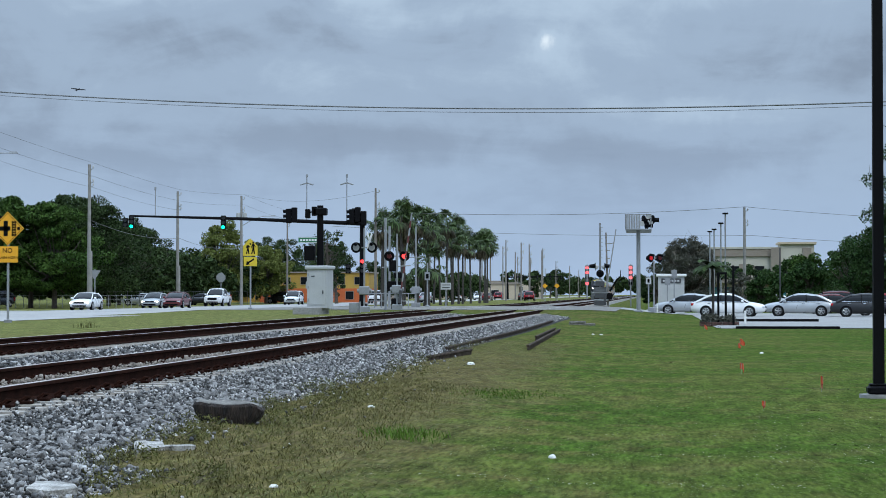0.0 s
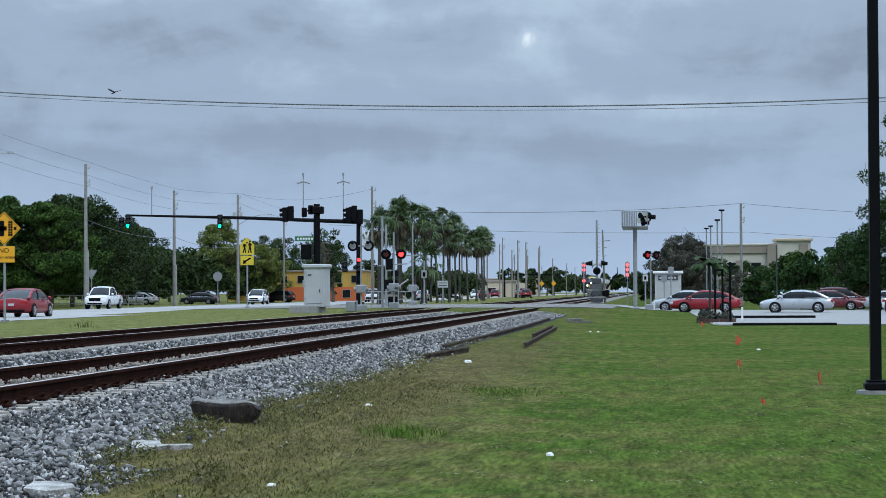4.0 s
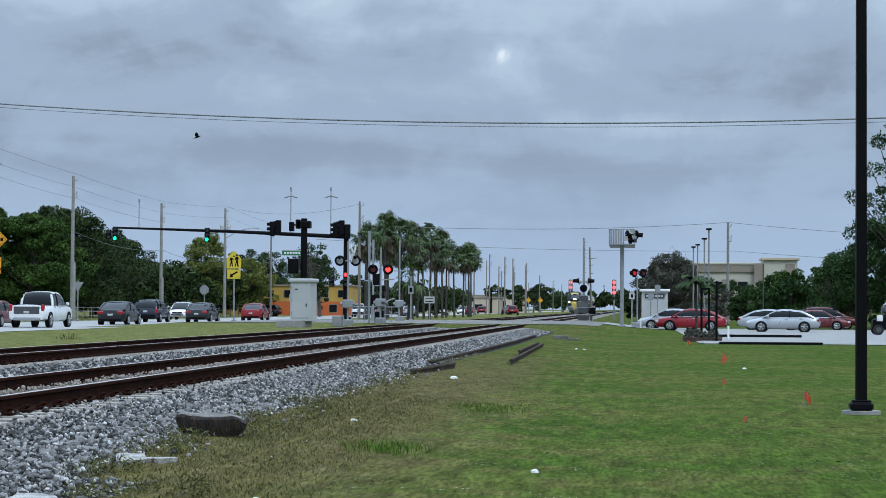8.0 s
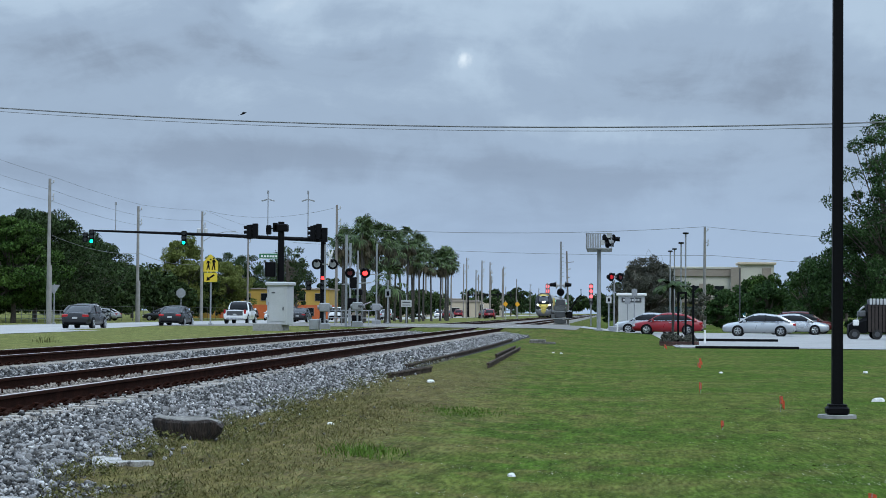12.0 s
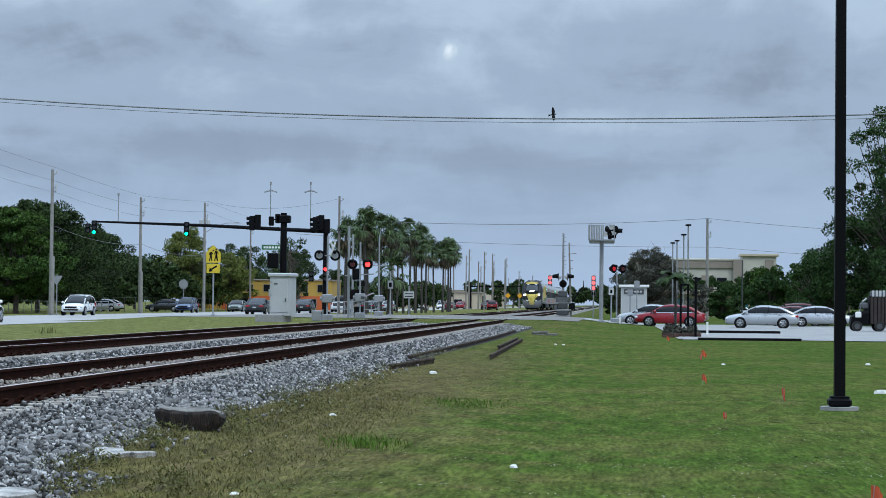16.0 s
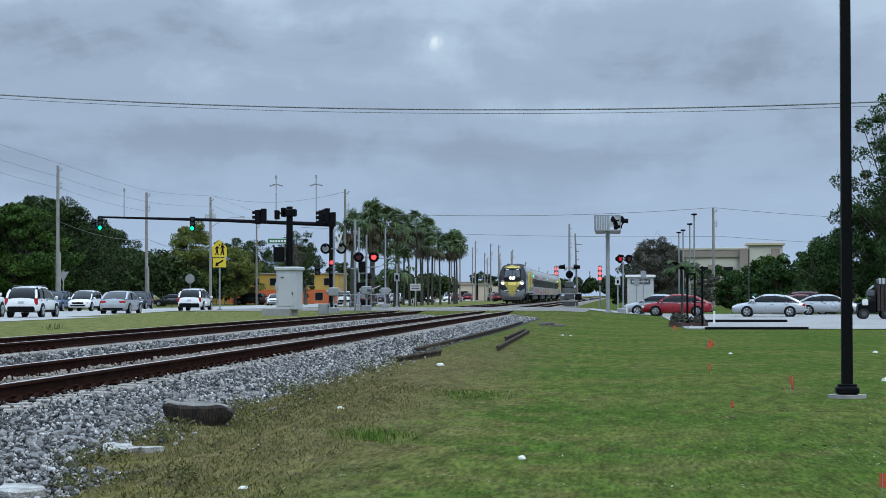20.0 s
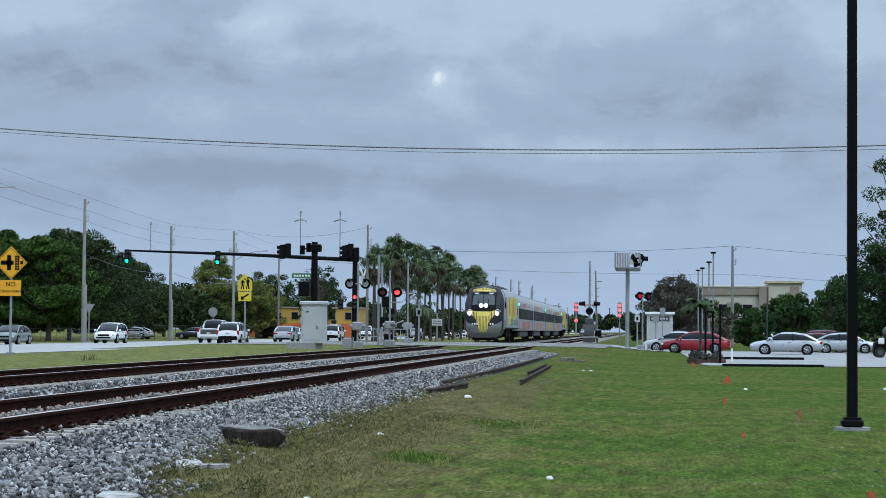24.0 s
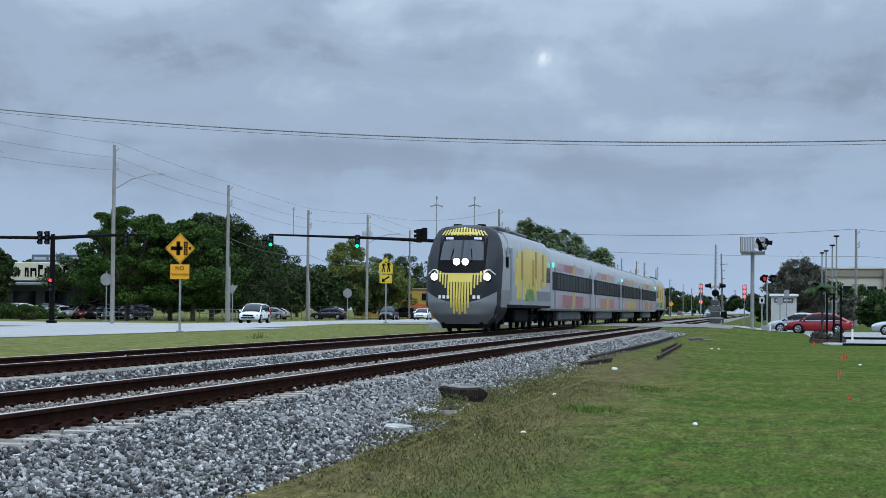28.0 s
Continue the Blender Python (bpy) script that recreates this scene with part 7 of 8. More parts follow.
        part("lower_bumper", lb, M_BLACK, t, "black lower bumper")
    if style == "pickup":
        bd = B()
        bd.box(-w * 0.82, w * 0.82, -2.8, -1.05, 1.19, 1.235)
        part("bed_opening", bd, M_BLACK, t, "dark cargo bed")
        tg = B()
        tg.box(-w * 0.7, w * 0.7, -2.915, -2.86, 0.72, 1.12, 0.02)
        part("tailgate", tg, M_DARKGREY, t)
    return t


C_WHITE = paint("car_white", (0.78, 0.79, 0.80))
C_SILVER = paint("car_silver", (0.42, 0.44, 0.46), 0.3, 0.5)
C_GREY = paint("car_grey", (0.011, 0.012, 0.014), 0.3, 0.0, 0.15)
C_RED = paint("car_red", (0.235, 0.003, 0.010), 0.3, 0.0, 0.12)
C_MAROON = paint("car_maroon", (0.11, 0.005, 0.009), 0.3, 0.0, 0.3)
C_BLACK = paint("car_black", (0.003, 0.0033, 0.004), 0.3, 0.0, 0.15)
C_NAVY = paint("car_navy", (0.008, 0.013, 0.032), 0.3, 0.0, 0.25)
C_BLUE = paint("car_blue", (0.02, 0.05, 0.12), 0.28, 0.0, 0.35)
C_SAGE = paint("car_sage", (0.16, 0.19, 0.17), 0.3, 0.3)

MOVERS = []



def on_highway(style, colour, north, lane, keys, label, **kw):
    """A car on the highway: keys are (seconds, metres along the road); it keeps its pace before and after."""
    turn, road_z = 0 if north else 180, ground_z(lane, 0) + 0.022
    c = car("pickup_truck" if style == "pickup" else "car", style, colour, pose(lane, keys[0][1], road_z, 0, 0, turn), label, "highway traffic", **kw)
    rows = []
    (ta, ya), (tb, yb) = keys[0], keys[1]
    if ta > 0:
        rows.append((0.0, max(-500, min(1200, ya - (yb - ya) / (tb - ta) * ta))))
    rows += list(keys)
    (ta, ya), (tb, yb) = keys[-2], keys[-1]
    if tb < 28:
        rows.append((28.0, max(-500, min(1200, yb + (yb - ya) / (tb - ta) * (28 - tb)))))
    MOVERS.append((c, [(t, placed(pose(lane, y, road_z, 0, 0, turn))) for t, y in rows]))
    return c
on_highway("sedan", C_WHITE, False, -46.6, [(0, 112.6), (0.9, 105.4), (1.5, 100.5), (2.1, 95.7)], "white sedan with lit headlamps on the highway", lit=True)
on_highway("sedan", C_SILVER, False, -46.6, [(0, 129.2), (0.9, 118.9), (1.5, 111.4), (2.1, 104.1), (2.7, 96.9)], "silver sedan with lit headlamps on the highway", lit=True)
on_highway("sedan", C_MAROON, False, -43.0, [(0, 125.0), (0.9, 116.4), (1.5, 112.0), (2.1, 107.7), (2.7, 103.3), (3.3, 99.2), (3.6, 96.7), (4.2, 91.6)], "dark red sedan driving on the highway")
on_highway("pickup", C_WHITE, False, -46.6, [(0, 148.8), (0.9, 141.4), (1.5, 136.4), (2.1, 131.3), (2.7, 127.2), (3.3, 122.2), (3.9, 117.7), (4.5, 113.7)], "white pickup truck driving on the highway")
on_highway("suv", C_WHITE, False, -43.0, [(0, 168.1), (1.5, 164.5), (2.7, 161.0), (3.9, 153.7), (4.5, 151.5), (6.5, 141.2), (8.1, 130.7), (9.7, 119.7), (11.3, 113.7), (12.5, 111.2), (13.2, 110.2), (14.5, 110.1), (28.0, 110.0)], "white crossover waiting on the highway")
on_highway("sedan", C_RED, True, -31.8, [(3.9, 68.1), (4.5, 74.8), (6.5, 98.1), (7.3, 107.8), (8.1, 118.6), (9.0, 138.0)], "red sedan driving away on the highway")
on_highway("suv", C_NAVY, True, -35.6, [(6.5, 84.8), (6.9, 89.5), (7.7, 98.1), (8.5, 108.3)], "navy blue crossover driving away on the highway")
on_highway("sedan", C_GREY, True, -31.8, [(6.5, 85.0), (7.3, 93.9), (8.1, 103.2), (9.3, 115.9)], "dark grey sedan driving away on the highway")
on_highway("sedan", C_BLACK, True, -31.8, [(6.9, 71.2), (7.3, 76.5), (7.7, 81.0), (8.5, 91.6), (9.3, 101.3), (10.1, 111.1)], "black sedan driving away on the highway")
on_highway("pickup", C_WHITE, True, -31.8, [(7.7, 70.3), (8.1, 74.1), (8.9, 84.3), (9.7, 94.8), (10.5, 103.2), (11.3, 111.8), (12.5, 125.3)], "white pickup truck driving away on the highway")
on_highway("sedan", C_MAROON, True, -35.6, [(8.5, 78.8), (9.3, 85.0), (10.1, 93.3), (10.9, 101.6)], "dark maroon sedan driving away on the highway")
on_highway("sedan", C_BLACK, True, -31.8, [(9.7, 72.8), (10.1, 77.6), (10.9, 87.5), (11.7, 97.8), (12.5, 106.7)], "black sedan driving away on the highway")
on_highway("sedan", C_GREY, True, -31.8, [(10.9, 72.6), (11.7, 80.0), (12.5, 87.7), (14.5, 107.3), (14.9, 112.0)], "dark grey sedan driving away on the highway")
on_highway("suv", C_BLUE, False, -46.6, [(14.5, 169.2), (15.7, 154.7), (16.5, 146.0), (17.3, 138.3), (18.1, 132.4), (18.9, 123.9), (19.7, 115.8)], "dark blue crossover driving on the highway")
on_highway("sedan", C_SAGE, False, -46.6, [(15.3, 181.5), (16.5, 166.6), (17.3, 157.2), (18.1, 147.6), (18.9, 137.9), (19.7, 131.6)], "grey-green sedan driving on the highway")
on_highway("suv", C_WHITE, True, -31.8, [(16.5, 71.0), (16.9, 73.9), (17.7, 81.0), (18.5, 89.0), (19.3, 96.7), (20.5, 108.9)], "white crossover driving away on the highway")
on_highway("sedan", C_SILVER, True, -31.8, [(17.7, 68.9), (18.5, 75.0), (19.3, 81.6), (20.5, 91.9), (22.5, 109.0), (23.6, 120.3)], "silver sedan driving away on the highway")
on_highway("suv", C_WHITE, True, -31.8, [(19.7, 71.7), (20.5, 77.5), (22.5, 94.3), (23.3, 100.2), (24.4, 110.7), (25.2, 114.6), (25.9, 121.1)], "white crossover driving away on the highway")
on_highway("pickup", C_WHITE, True, -35.6, [(20.5, 80.2), (22.5, 99.8), (23.3, 106.0), (24.0, 115.0), (25.0, 132.0)], "white pickup truck driving away on the highway")
on_highway("suv", C_NAVY, False, -46.6, [(19.5, 139.6), (22.5, 103.6)], "dark blue crossover driving on the highway")
on_highway("suv", C_GREY, False, -46.6, [(26.6, 170.3), (27.0, 168.4), (27.5, 168.1), (28.0, 167.8)], "dark grey crossover driving on the highway")
on_highway("sedan", C_WHITE, False, -43.0, [(26.6, 171.8), (27.3, 171.5), (28.0, 171.2)], "white sedan driving on the highway")


def street_car(style, colour, x, y, west, label, rows=None, z=0.03, **kw):
    turn = 83.6 if west else -96.4
    c = car("pickup_truck" if style == "pickup" else "car", style, colour, pose(x, y, z, 0, 0, turn), label, "street traffic", **kw)
    if rows:
        MOVERS.append((c, [(t, placed(pose(xx, y, z, 0, 0, turn))) for t, xx in rows]))
    return c


street_car("sedan", C_SILVER, 2.72, 101, True, "silver sedan waiting first at the crossing")
street_car("sedan", C_WHITE, 5.0, 92.5, False, "white sedan driving off along the street", [(0, 5.0), (0.6, 6.25), (1.2, 8.0), (1.8, 9.5), (2.4, 11.1), (3.0, 13.1), (4.5, 19.5), (8, 45), (28, 190)])
street_car("sedan", C_RED, 14.5, 97.5, True, "bright red sedan waiting at the crossing", [(0, 15.6), (0.6, 13.9), (1.2, 12.3), (1.5, 11.2), (2.1, 8.6), (2.7, 6.5), (3.3, 4.95), (3.9, 4.0), (4.5, 3.9), (28, 3.9)])
street_car("sedan", C_SILVER, 9.7, 94.6, True, "silver-white sedan waiting in the street")
street_car("sedan", C_GREY, 13.6, 92.5, False, "dark grey sedan driving off along the street", [(0, 13.7), (0.6, 16.5), (2, 26), (6, 60), (28, 180)])
street_car("suv", C_MAROON, 14.9, 112, False, "dark maroon crossover parked behind the street", z=0.0)
street_car("sedan", C_MAROON, 13.4, 106.5, False, "dark red sedan parked behind the street", z=0.0)
street_car("sedan", C_SILVER, 14.75, 103.5, False, "silver-white sedan turning back from the queue", [(0, 30), (4.5, 16), (6.5, 11.4), (7.3, 11.0), (8, 9.8), (9, 9.25), (10, 9.15), (10.5, 9.7), (11, 11.2), (12, 13.1), (13, 14.5), (13.6, 14.75), (28, 14.75)])
for x, st, col in ((8.6, "sedan", C_BLACK), (12.2, "suv", C_GREY), (14.4, "sedan", C_WHITE)):
    street_car(st, col, x, 172, True, "car parked before the low shop", z=0.0)
street_car("sedan", C_SILVER, 17.6, 86.5, True, "silver sedan at the street's edge", [(0, 34), (11, 26), (13.5, 18.3), (14.5, 17.8), (28, 17.8)])


def utility_cart():
    t = thing("work_cart", pose(15.4, 86, 0.03), "loaded work cart with a tall slatted brown cargo box", "cart")
    b = B()
    b.loft([[(-1.55, -0.5, 0.4), (-0.5, -0.6, 0.35), (-0.5, 0.6, 0.35), (-1.55, 0.5, 0.4)], [(-1.5, -0.5, 0.85), (-0.5, -0.6, 1.1), (-0.5, 0.6, 1.1), (-1.5, 0.5, 0.85)], [(-1.25, -0.4, 1.0), (-0.5, -0.5, 1.3), (-0.5, 0.5, 1.3), (-1.25, 0.4, 1.0)]])
    part("body", b, M_BLACK, t, "black cart body")
    w = B()
    w.box(-1.3, -0.95, -0.62, -0.5, 0.8, 1.15, 0.04)
    part("side_cover", w, M_WHITE, t, "white side cover")
    st = B()
    st.tube([(-1.05, -0.3, 1.1), (-0.85, -0.3, 1.75), (-0.6, -0.3, 1.95)], 0.06, 7)
    part("handle_bar", st, M_GREYPAINT, t)
    ld = B()
    ld.box(-0.95, -0.5, -0.45, 0.45, 1.3, 1.7, 0.08)
    part("load", ld, M_TBOX, t, "pale bundle on the cart")
    bx = B()
    bx.box(-0.45, 1.65, -0.65, 0.65, 0.4, 2.05, 0.02)
    box_ = part("cargo_box", bx, M_BLACK, t, "dark cargo box")
    for k in range(10):
        s = B()
        s.box(-0.43 + k * 0.21, -0.27 + k * 0.21, -0.69, -0.65, 0.45, 2.02)
        part("slat", s, mat("brown_slats", (0.032, 0.022, 0.018), 0.8, var=0.2), box_)
    tp = B()
    tp.box(-0.35, 1.5, -0.55, 0.55, 2.05, 2.36, 0.05)
    top_ = part("top_cover", tp, M_TBOX, t, "grey top cover of slats")
    for k in range(9):
        s = B()
        s.box(-0.33 + k * 0.205, -0.2 + k * 0.205, -0.59, -0.55, 1.75, 2.4, 0.01)
        part("slat", s, M_GREYPAINT, top_)
    for ax in (-1.2, 0.1, 1.1):
        for s in (-1, 1):
            w = B()
            w.disc((ax, s * 0.62, 0.3), (0, 1, 0), 0.3, 0.2, 18)
            wh = part("wheel", w, M_RUBBER, t)
            h = B()
            h.disc((ax, s * 0.73, 0.3), (0, 1, 0), 0.16, 0.03, 12)
            part("rim", h, M_DARKGREY, wh)


utility_cart()
# cars parked in the lot behind the highway, and small ones far off
rq = random.Random(5)
for i in range(9):
    st = ("suv", "sedan")[i % 2]
    col = (C_WHITE, C_WHITE, C_SILVER, C_WHITE, C_SILVER, C_MAROON, C_GREY, C_SILVER, C_NAVY, C_BLACK)[i]
    car("car", st, col, pose(-80 + i * 1.62, 136 + 0.25 * i + rq.uniform(-0.4, 0.4), 0.1, 0, 0, 158 + rq.uniform(-6, 6)), "parked car in a tight row behind the highway", "parked cars")
for x, y, st, col, turn in ((-60.5, 163, "sedan", C_SILVER, 80), (-54.5, 168, "sedan", C_GREY, 85), (-52, 196, "suv", C_GREY, 80), (-33, 240, "sedan", C_SILVER, 0), (-30, 262, "sedan", C_MAROON, 0), (-30.5, 225, "suv", C_WHITE, 0), (-35, 290, "sedan", C_WHITE, 180), (-33, 310, "suv", C_RED, 0),
                            (-26, 300, "pickup", C_WHITE, 0), (-31, 196, "sedan", C_SILVER, 0), (-35, 180, "suv", C_WHITE, 0), (-21.5, 255, "suv", C_RED, 0), (-24, 270, "sedan", C_BLACK, 0)):
    car("pickup_truck" if st == "pickup" else "car", st, col, pose(x, y, ground_z(x, y) + 0.03, 0, 0, turn), "car standing far off beside the highway", "distant cars")


# ---- woods and undergrowth ----
def woods(name, x0, y0, x1, y1, h, depth, n, size, seed, material, label):
    rng = np.random.default_rng(seed)
    k = 70
    u = rng.uniform(0, 1, k)
    cs = np.stack([x0 + (x1 - x0) * u + rng.normal(0, depth * 0.3, k), y0 + (y1 - y0) * u + rng.normal(0, depth * 0.3, k), rng.uniform(0.3, 1, k) ** 0.8 * h * 0.75 + 0.15], 1)
    cs[:, 0], cs[:, 1] = at(cs[:, 0], cs[:, 1])
    rs = rng.uniform(0.16, 0.3, k) * h
    v, f = leaf_cloud(rng, cs, rs, n, size, 0.8)
    v[:, 2] = np.maximum(v[:, 2], 0.12)
    ob = new(name, raw_mesh(name, v, f, material))
    return tagged(ob, label, "woods", kind="stuff")


woods("woods", -98, 156, -64, 158, 6.5, 5, 26000, 0.33, 11, M_LEAF, "dark dense undergrowth behind the roadside trees")
woods("woods", -66, 140, -56, 200, 7.5, 5, 26000, 0.33, 12, M_LEAF, "dark dense undergrowth behind the roadside trees")
woods("woods", -88, 152, -58, 206, 3.4, 2.5, 26000, 0.2, 20, M_LEAF, "dark undergrowth under the roadside trees")
woods("woods", -108, 161, -59, 168, 2.7, 1.2, 30000, 0.16, 21, M_LEAF, "low dark undergrowth behind the parked cars")
woods("woods", -84, 190, -60, 262, 8.5, 6, 22000, 0.4, 13, M_LEAF, "dark dense woods behind the orange building")
woods("woods", 13, 168, 44, 150, 4.8, 4, 30000, 0.22, 14, M_LEAFR, "dark green hedge and bushes behind the street")
woods("woods", 20, 112, 48, 106, 6.5, 4, 30000, 0.2, 15, M_LEAFR, "dark green hedge and bushes beside the street")
woods("woods", -25, 202, -38, 207, 4.6, 2.5, 16000, 0.22, 19, M_LEAF, "low dark trees behind the row of palms")
woods("woods", -130, 330, -34, 520, 9, 12, 16000, 0.8, 16, M_LEAF, "distant dark woods along the highway")
woods("woods", 2, 330, 120, 300, 8, 12, 16000, 0.8, 17, M_LEAF, "distant dark woods behind the store")
woods("woods", -60, 880, 60, 900, 14, 10, 9000, 1.6, 18, M_LEAF, "distant dark woods at the railway's end")
tree(-70.2, 120, 1.5, 8, 331, M_LEAFB, "low green hedge bush beside the highway", leaves=26000, clumps=130, size=0.085, base=0.02, name="bush", depth=2.4, puff=1.6)

fence = thing("fence", pose(-66.5, 128, 0.1), "low pale metal railing before the parked cars", "fence")
for k in range(26):
    b = B()
    b.tube([(k * 0.7, k * 0.25, 0), (k * 0.7, k * 0.25, 1.25)], 0.03, 5)
    part("post", b, M_GALV, fence)
for z in (0.4, 0.8, 1.2):
    b = B()
    b.tube([(0, 0, z), (17.5, 6.25, z)], 0.025, 5)
    part("rail", b, M_GALV, fence)
fence2 = thing("fence", pose(-58, 137, 0.1), "long dark chain-link fence before the trees", "fence")
for k in range(22):
    b = B()
    b.tube([(k * 0.25, k * 4.4, 0), (k * 0.25, k * 4.4, 1.7)], 0.035, 5)
    part("post", b, M_DARKGREY, fence2)
for z in (0.85, 1.68):
    b = B()
    b.tube([(0, 0, z), (5.25, 92, z)], 0.012, 5)
    part("rail", b, M_DARKGREY, fence2)

# ---- kerbs, planter and young palm beside the street ----
pad = thing("parking_pad", pose(*at(5.8, 62.5), 0), "pale concrete pad edged by dark kerbs", "pad", kind="structure")
b = B()
b.box(-2.85, 2.1, -2.5, 5.5, -0.1, 0.05, 0.01)
part("slab", b, M_CONC, pad)
for x0, x1, y0, y1, z1 in ((3.55, 7.85, 60.5, 60.75, 0.11), (3.3, 8.7, 75.3, 75.6, 0.16)):
    k = B()
    k.box(x0 - 5.8, x1 - 5.8, (y0 - 62.5) * 1.45, (y1 - 62.5) * 1.45, -0.1, z1, 0.02)
    part("kerb", k, M_BLACK, pad, "black kerb")
planter = thing("planter", pose(3.1, 65.5, 0), "low brick planter bed with grey-green shrubs", "planter")
for k in range(7):
    for j in range(2):
        for yy in (-0.9, 0.9):
            q = B()
            q.box(-0.85 + k * 0.25, -0.62 + k * 0.25, yy - 0.06, yy + 0.06, j * 0.1, j * 0.1 + 0.09, 0.008)
            part("brick", q, M_BRICK, planter)
rng = np.random.default_rng(77)
cs = np.stack([rng.uniform(-0.8, 0.8, 24), rng.uniform(-0.8, 0.8, 24), rng.uniform(0.15, 0.45, 24)], 1)
v, f = leaf_cloud(rng, cs, np.full(24, 0.2), 2600, 0.06)
part("shrubs", raw_mesh("shrubs", v, f, M_LEAFG), M_LEAFG, planter)
young_palm(2.85, 66, 2.7, "young feather palm in a planter", "planted palms", 15, 0.92)
stake = thing("tree_stakes", pose(3.35, 65.0, 0), "dark wooden stakes bracing the young palm", "stakes")
for x, y, h in ((-0.28, 0.4, 2.45), (0.06, 0.6, 2.45), (0.36, -0.5, 2.75)):
    q = B()
    q.box(x - 0.05, x + 0.05, y - 0.05, y + 0.05, 0, h, 0.01)
    part("stake", q, M_BLACK, stake)
q = B()
q.box(-0.33, 0.11, 0.42, 0.58, 2.35, 2.45, 0.01)
part("brace", q, M_BLACK, stake)
for x, y in ((4.55, 69.6), (0.5, 97.2), (9.0, 101)):
    q = B()
    q.box(-0.05, 0.05, -0.05, 0.05, 0, 0.66, 0.02)
    solo("marker_post", q, M_WHITE, "short white marker post by the kerb", "post", pose(x, y, ground_z(x, y)))

# ---- things lying about on the lawn ----
def foot_z(x, y):
    """The height of lawn or ballast, whichever is on top."""
    return max(ground_z(x, y), float(np.interp(x, BED_X, BED_Z)) if x < -3.6 else 0.0)


def timber():
    t = thing("timber_block", pose(-4.09, 13.45, 0.26, 0, 0, 3), "weathered grey timber block lying on the ballast's foot", "timber")
    b = B()
    rings = []
    r2 = random.Random(6)
    for z, sx, sy in ((-0.14, 0.20, 0.18), (-0.06, 0.27, 0.22), (0.03, 0.325, 0.25), (0.10, 0.35, 0.255), (0.125, 0.335, 0.235)):
        ring = []
        for k in range(36):
            a = 2 * math.pi * k / 36
            c, s = math.cos(a), math.sin(a)
            rx = sx * (abs(c) ** 0.5) * (1 if c > 0 else -1) * r2.uniform(0.97, 1.02)
            ry = sy * (abs(s) ** 0.6) * (1 if s > 0 else -1) * (1 + 0.05 * math.sin(9 * a) + 0.03 * math.sin(17 * a + 1)) * r2.uniform(0.96, 1.03)
            drop = 0.05 * max(0.0, c) ** 3 - 0.015 * max(0.0, -c)
            ring.append((rx, ry, z + 0.01 * math.sin(5 * a) * (z > 0.05) - drop * (z > 0)))
        rings.append(ring)
    b.loft(rings)
    part("side", b, M_LOG, t)
    tp = B()
    tp.loft([[(x * 0.97, y * 0.95, z + 0.001) for x, y, z in rings[-1]], [(x * 0.9, y * 0.86, z + 0.008) for x, y, z in rings[-1]]])
    part("cut_face", tp, M_LOGTOP, t, "pale grey cut face")


timber()


def slab(x, y, w, d, h, turn, tilt, seed, label):
    r2 = random.Random(seed)
    b = B()
    corners = [(-1.0, -0.75), (0.1, -1.0), (1.05, -0.6), (0.85, 0.55), (0.05, 0.9), (-0.8, 0.6)]
    ring = [(w * px * r2.uniform(0.85, 1.12), d * py * r2.uniform(0.8, 1.15)) for px, py in corners]
    rise = [r2.uniform(-0.3, 0.5) * h for _ in ring]
    b.loft([[(px * 0.9, py * 0.9, -0.06) for px, py in ring], [(px * 0.97, py * 0.98, -0.01) for px, py in ring], [(px, py, h * 0.75 + q) for (px, py), q in zip(ring, rise)], [(px * 0.94, py * 0.93, h + q) for (px, py), q in zip(ring, rise)]])
    return solo("concrete_slab", b, M_SLAB, label, "slab", pose(x, y, foot_z(x, y) + (0.07 if y < 10 else 0.05), tilt, 0, turn), group="broken slabs")


slab(-4.04, 11.05, 0.13, 0.26, 0.018, 14, 3, 1, "broken pale concrete slab at the ballast's foot")
slab(-3.83, 11.15, 0.12, 0.22, 0.015, -25, -3, 2, "broken pale concrete slab at the ballast's foot")
slab(-4.0, 10.8, 0.06, 0.08, 0.04, 40, 25, 4, "small broken concrete lump at the ballast's foot")
slab(-3.73, 8.5, 0.16, 0.20, 0.03, 5, 3, 3, "long pale concrete slab at the ballast's foot")


def loose_rail(a, c, label):
    a, c = Vector((*at(a[0], a[1]), a[2])), Vector((*at(c[0], c[1]), c[2]))
    L = (c - a).length
    b = B()
    b.prism(rail_profile(), 0, L)
    yaw = math.degrees(math.atan2(-(c - a).x, (c - a).y))
    ob = solo("loose_rail", b, M_OLDRAIL, label, "rail", group="discarded rails")
    ob.matrix_basis = pose(a.x, a.y, a.z, 0, 0, yaw)
    return ob


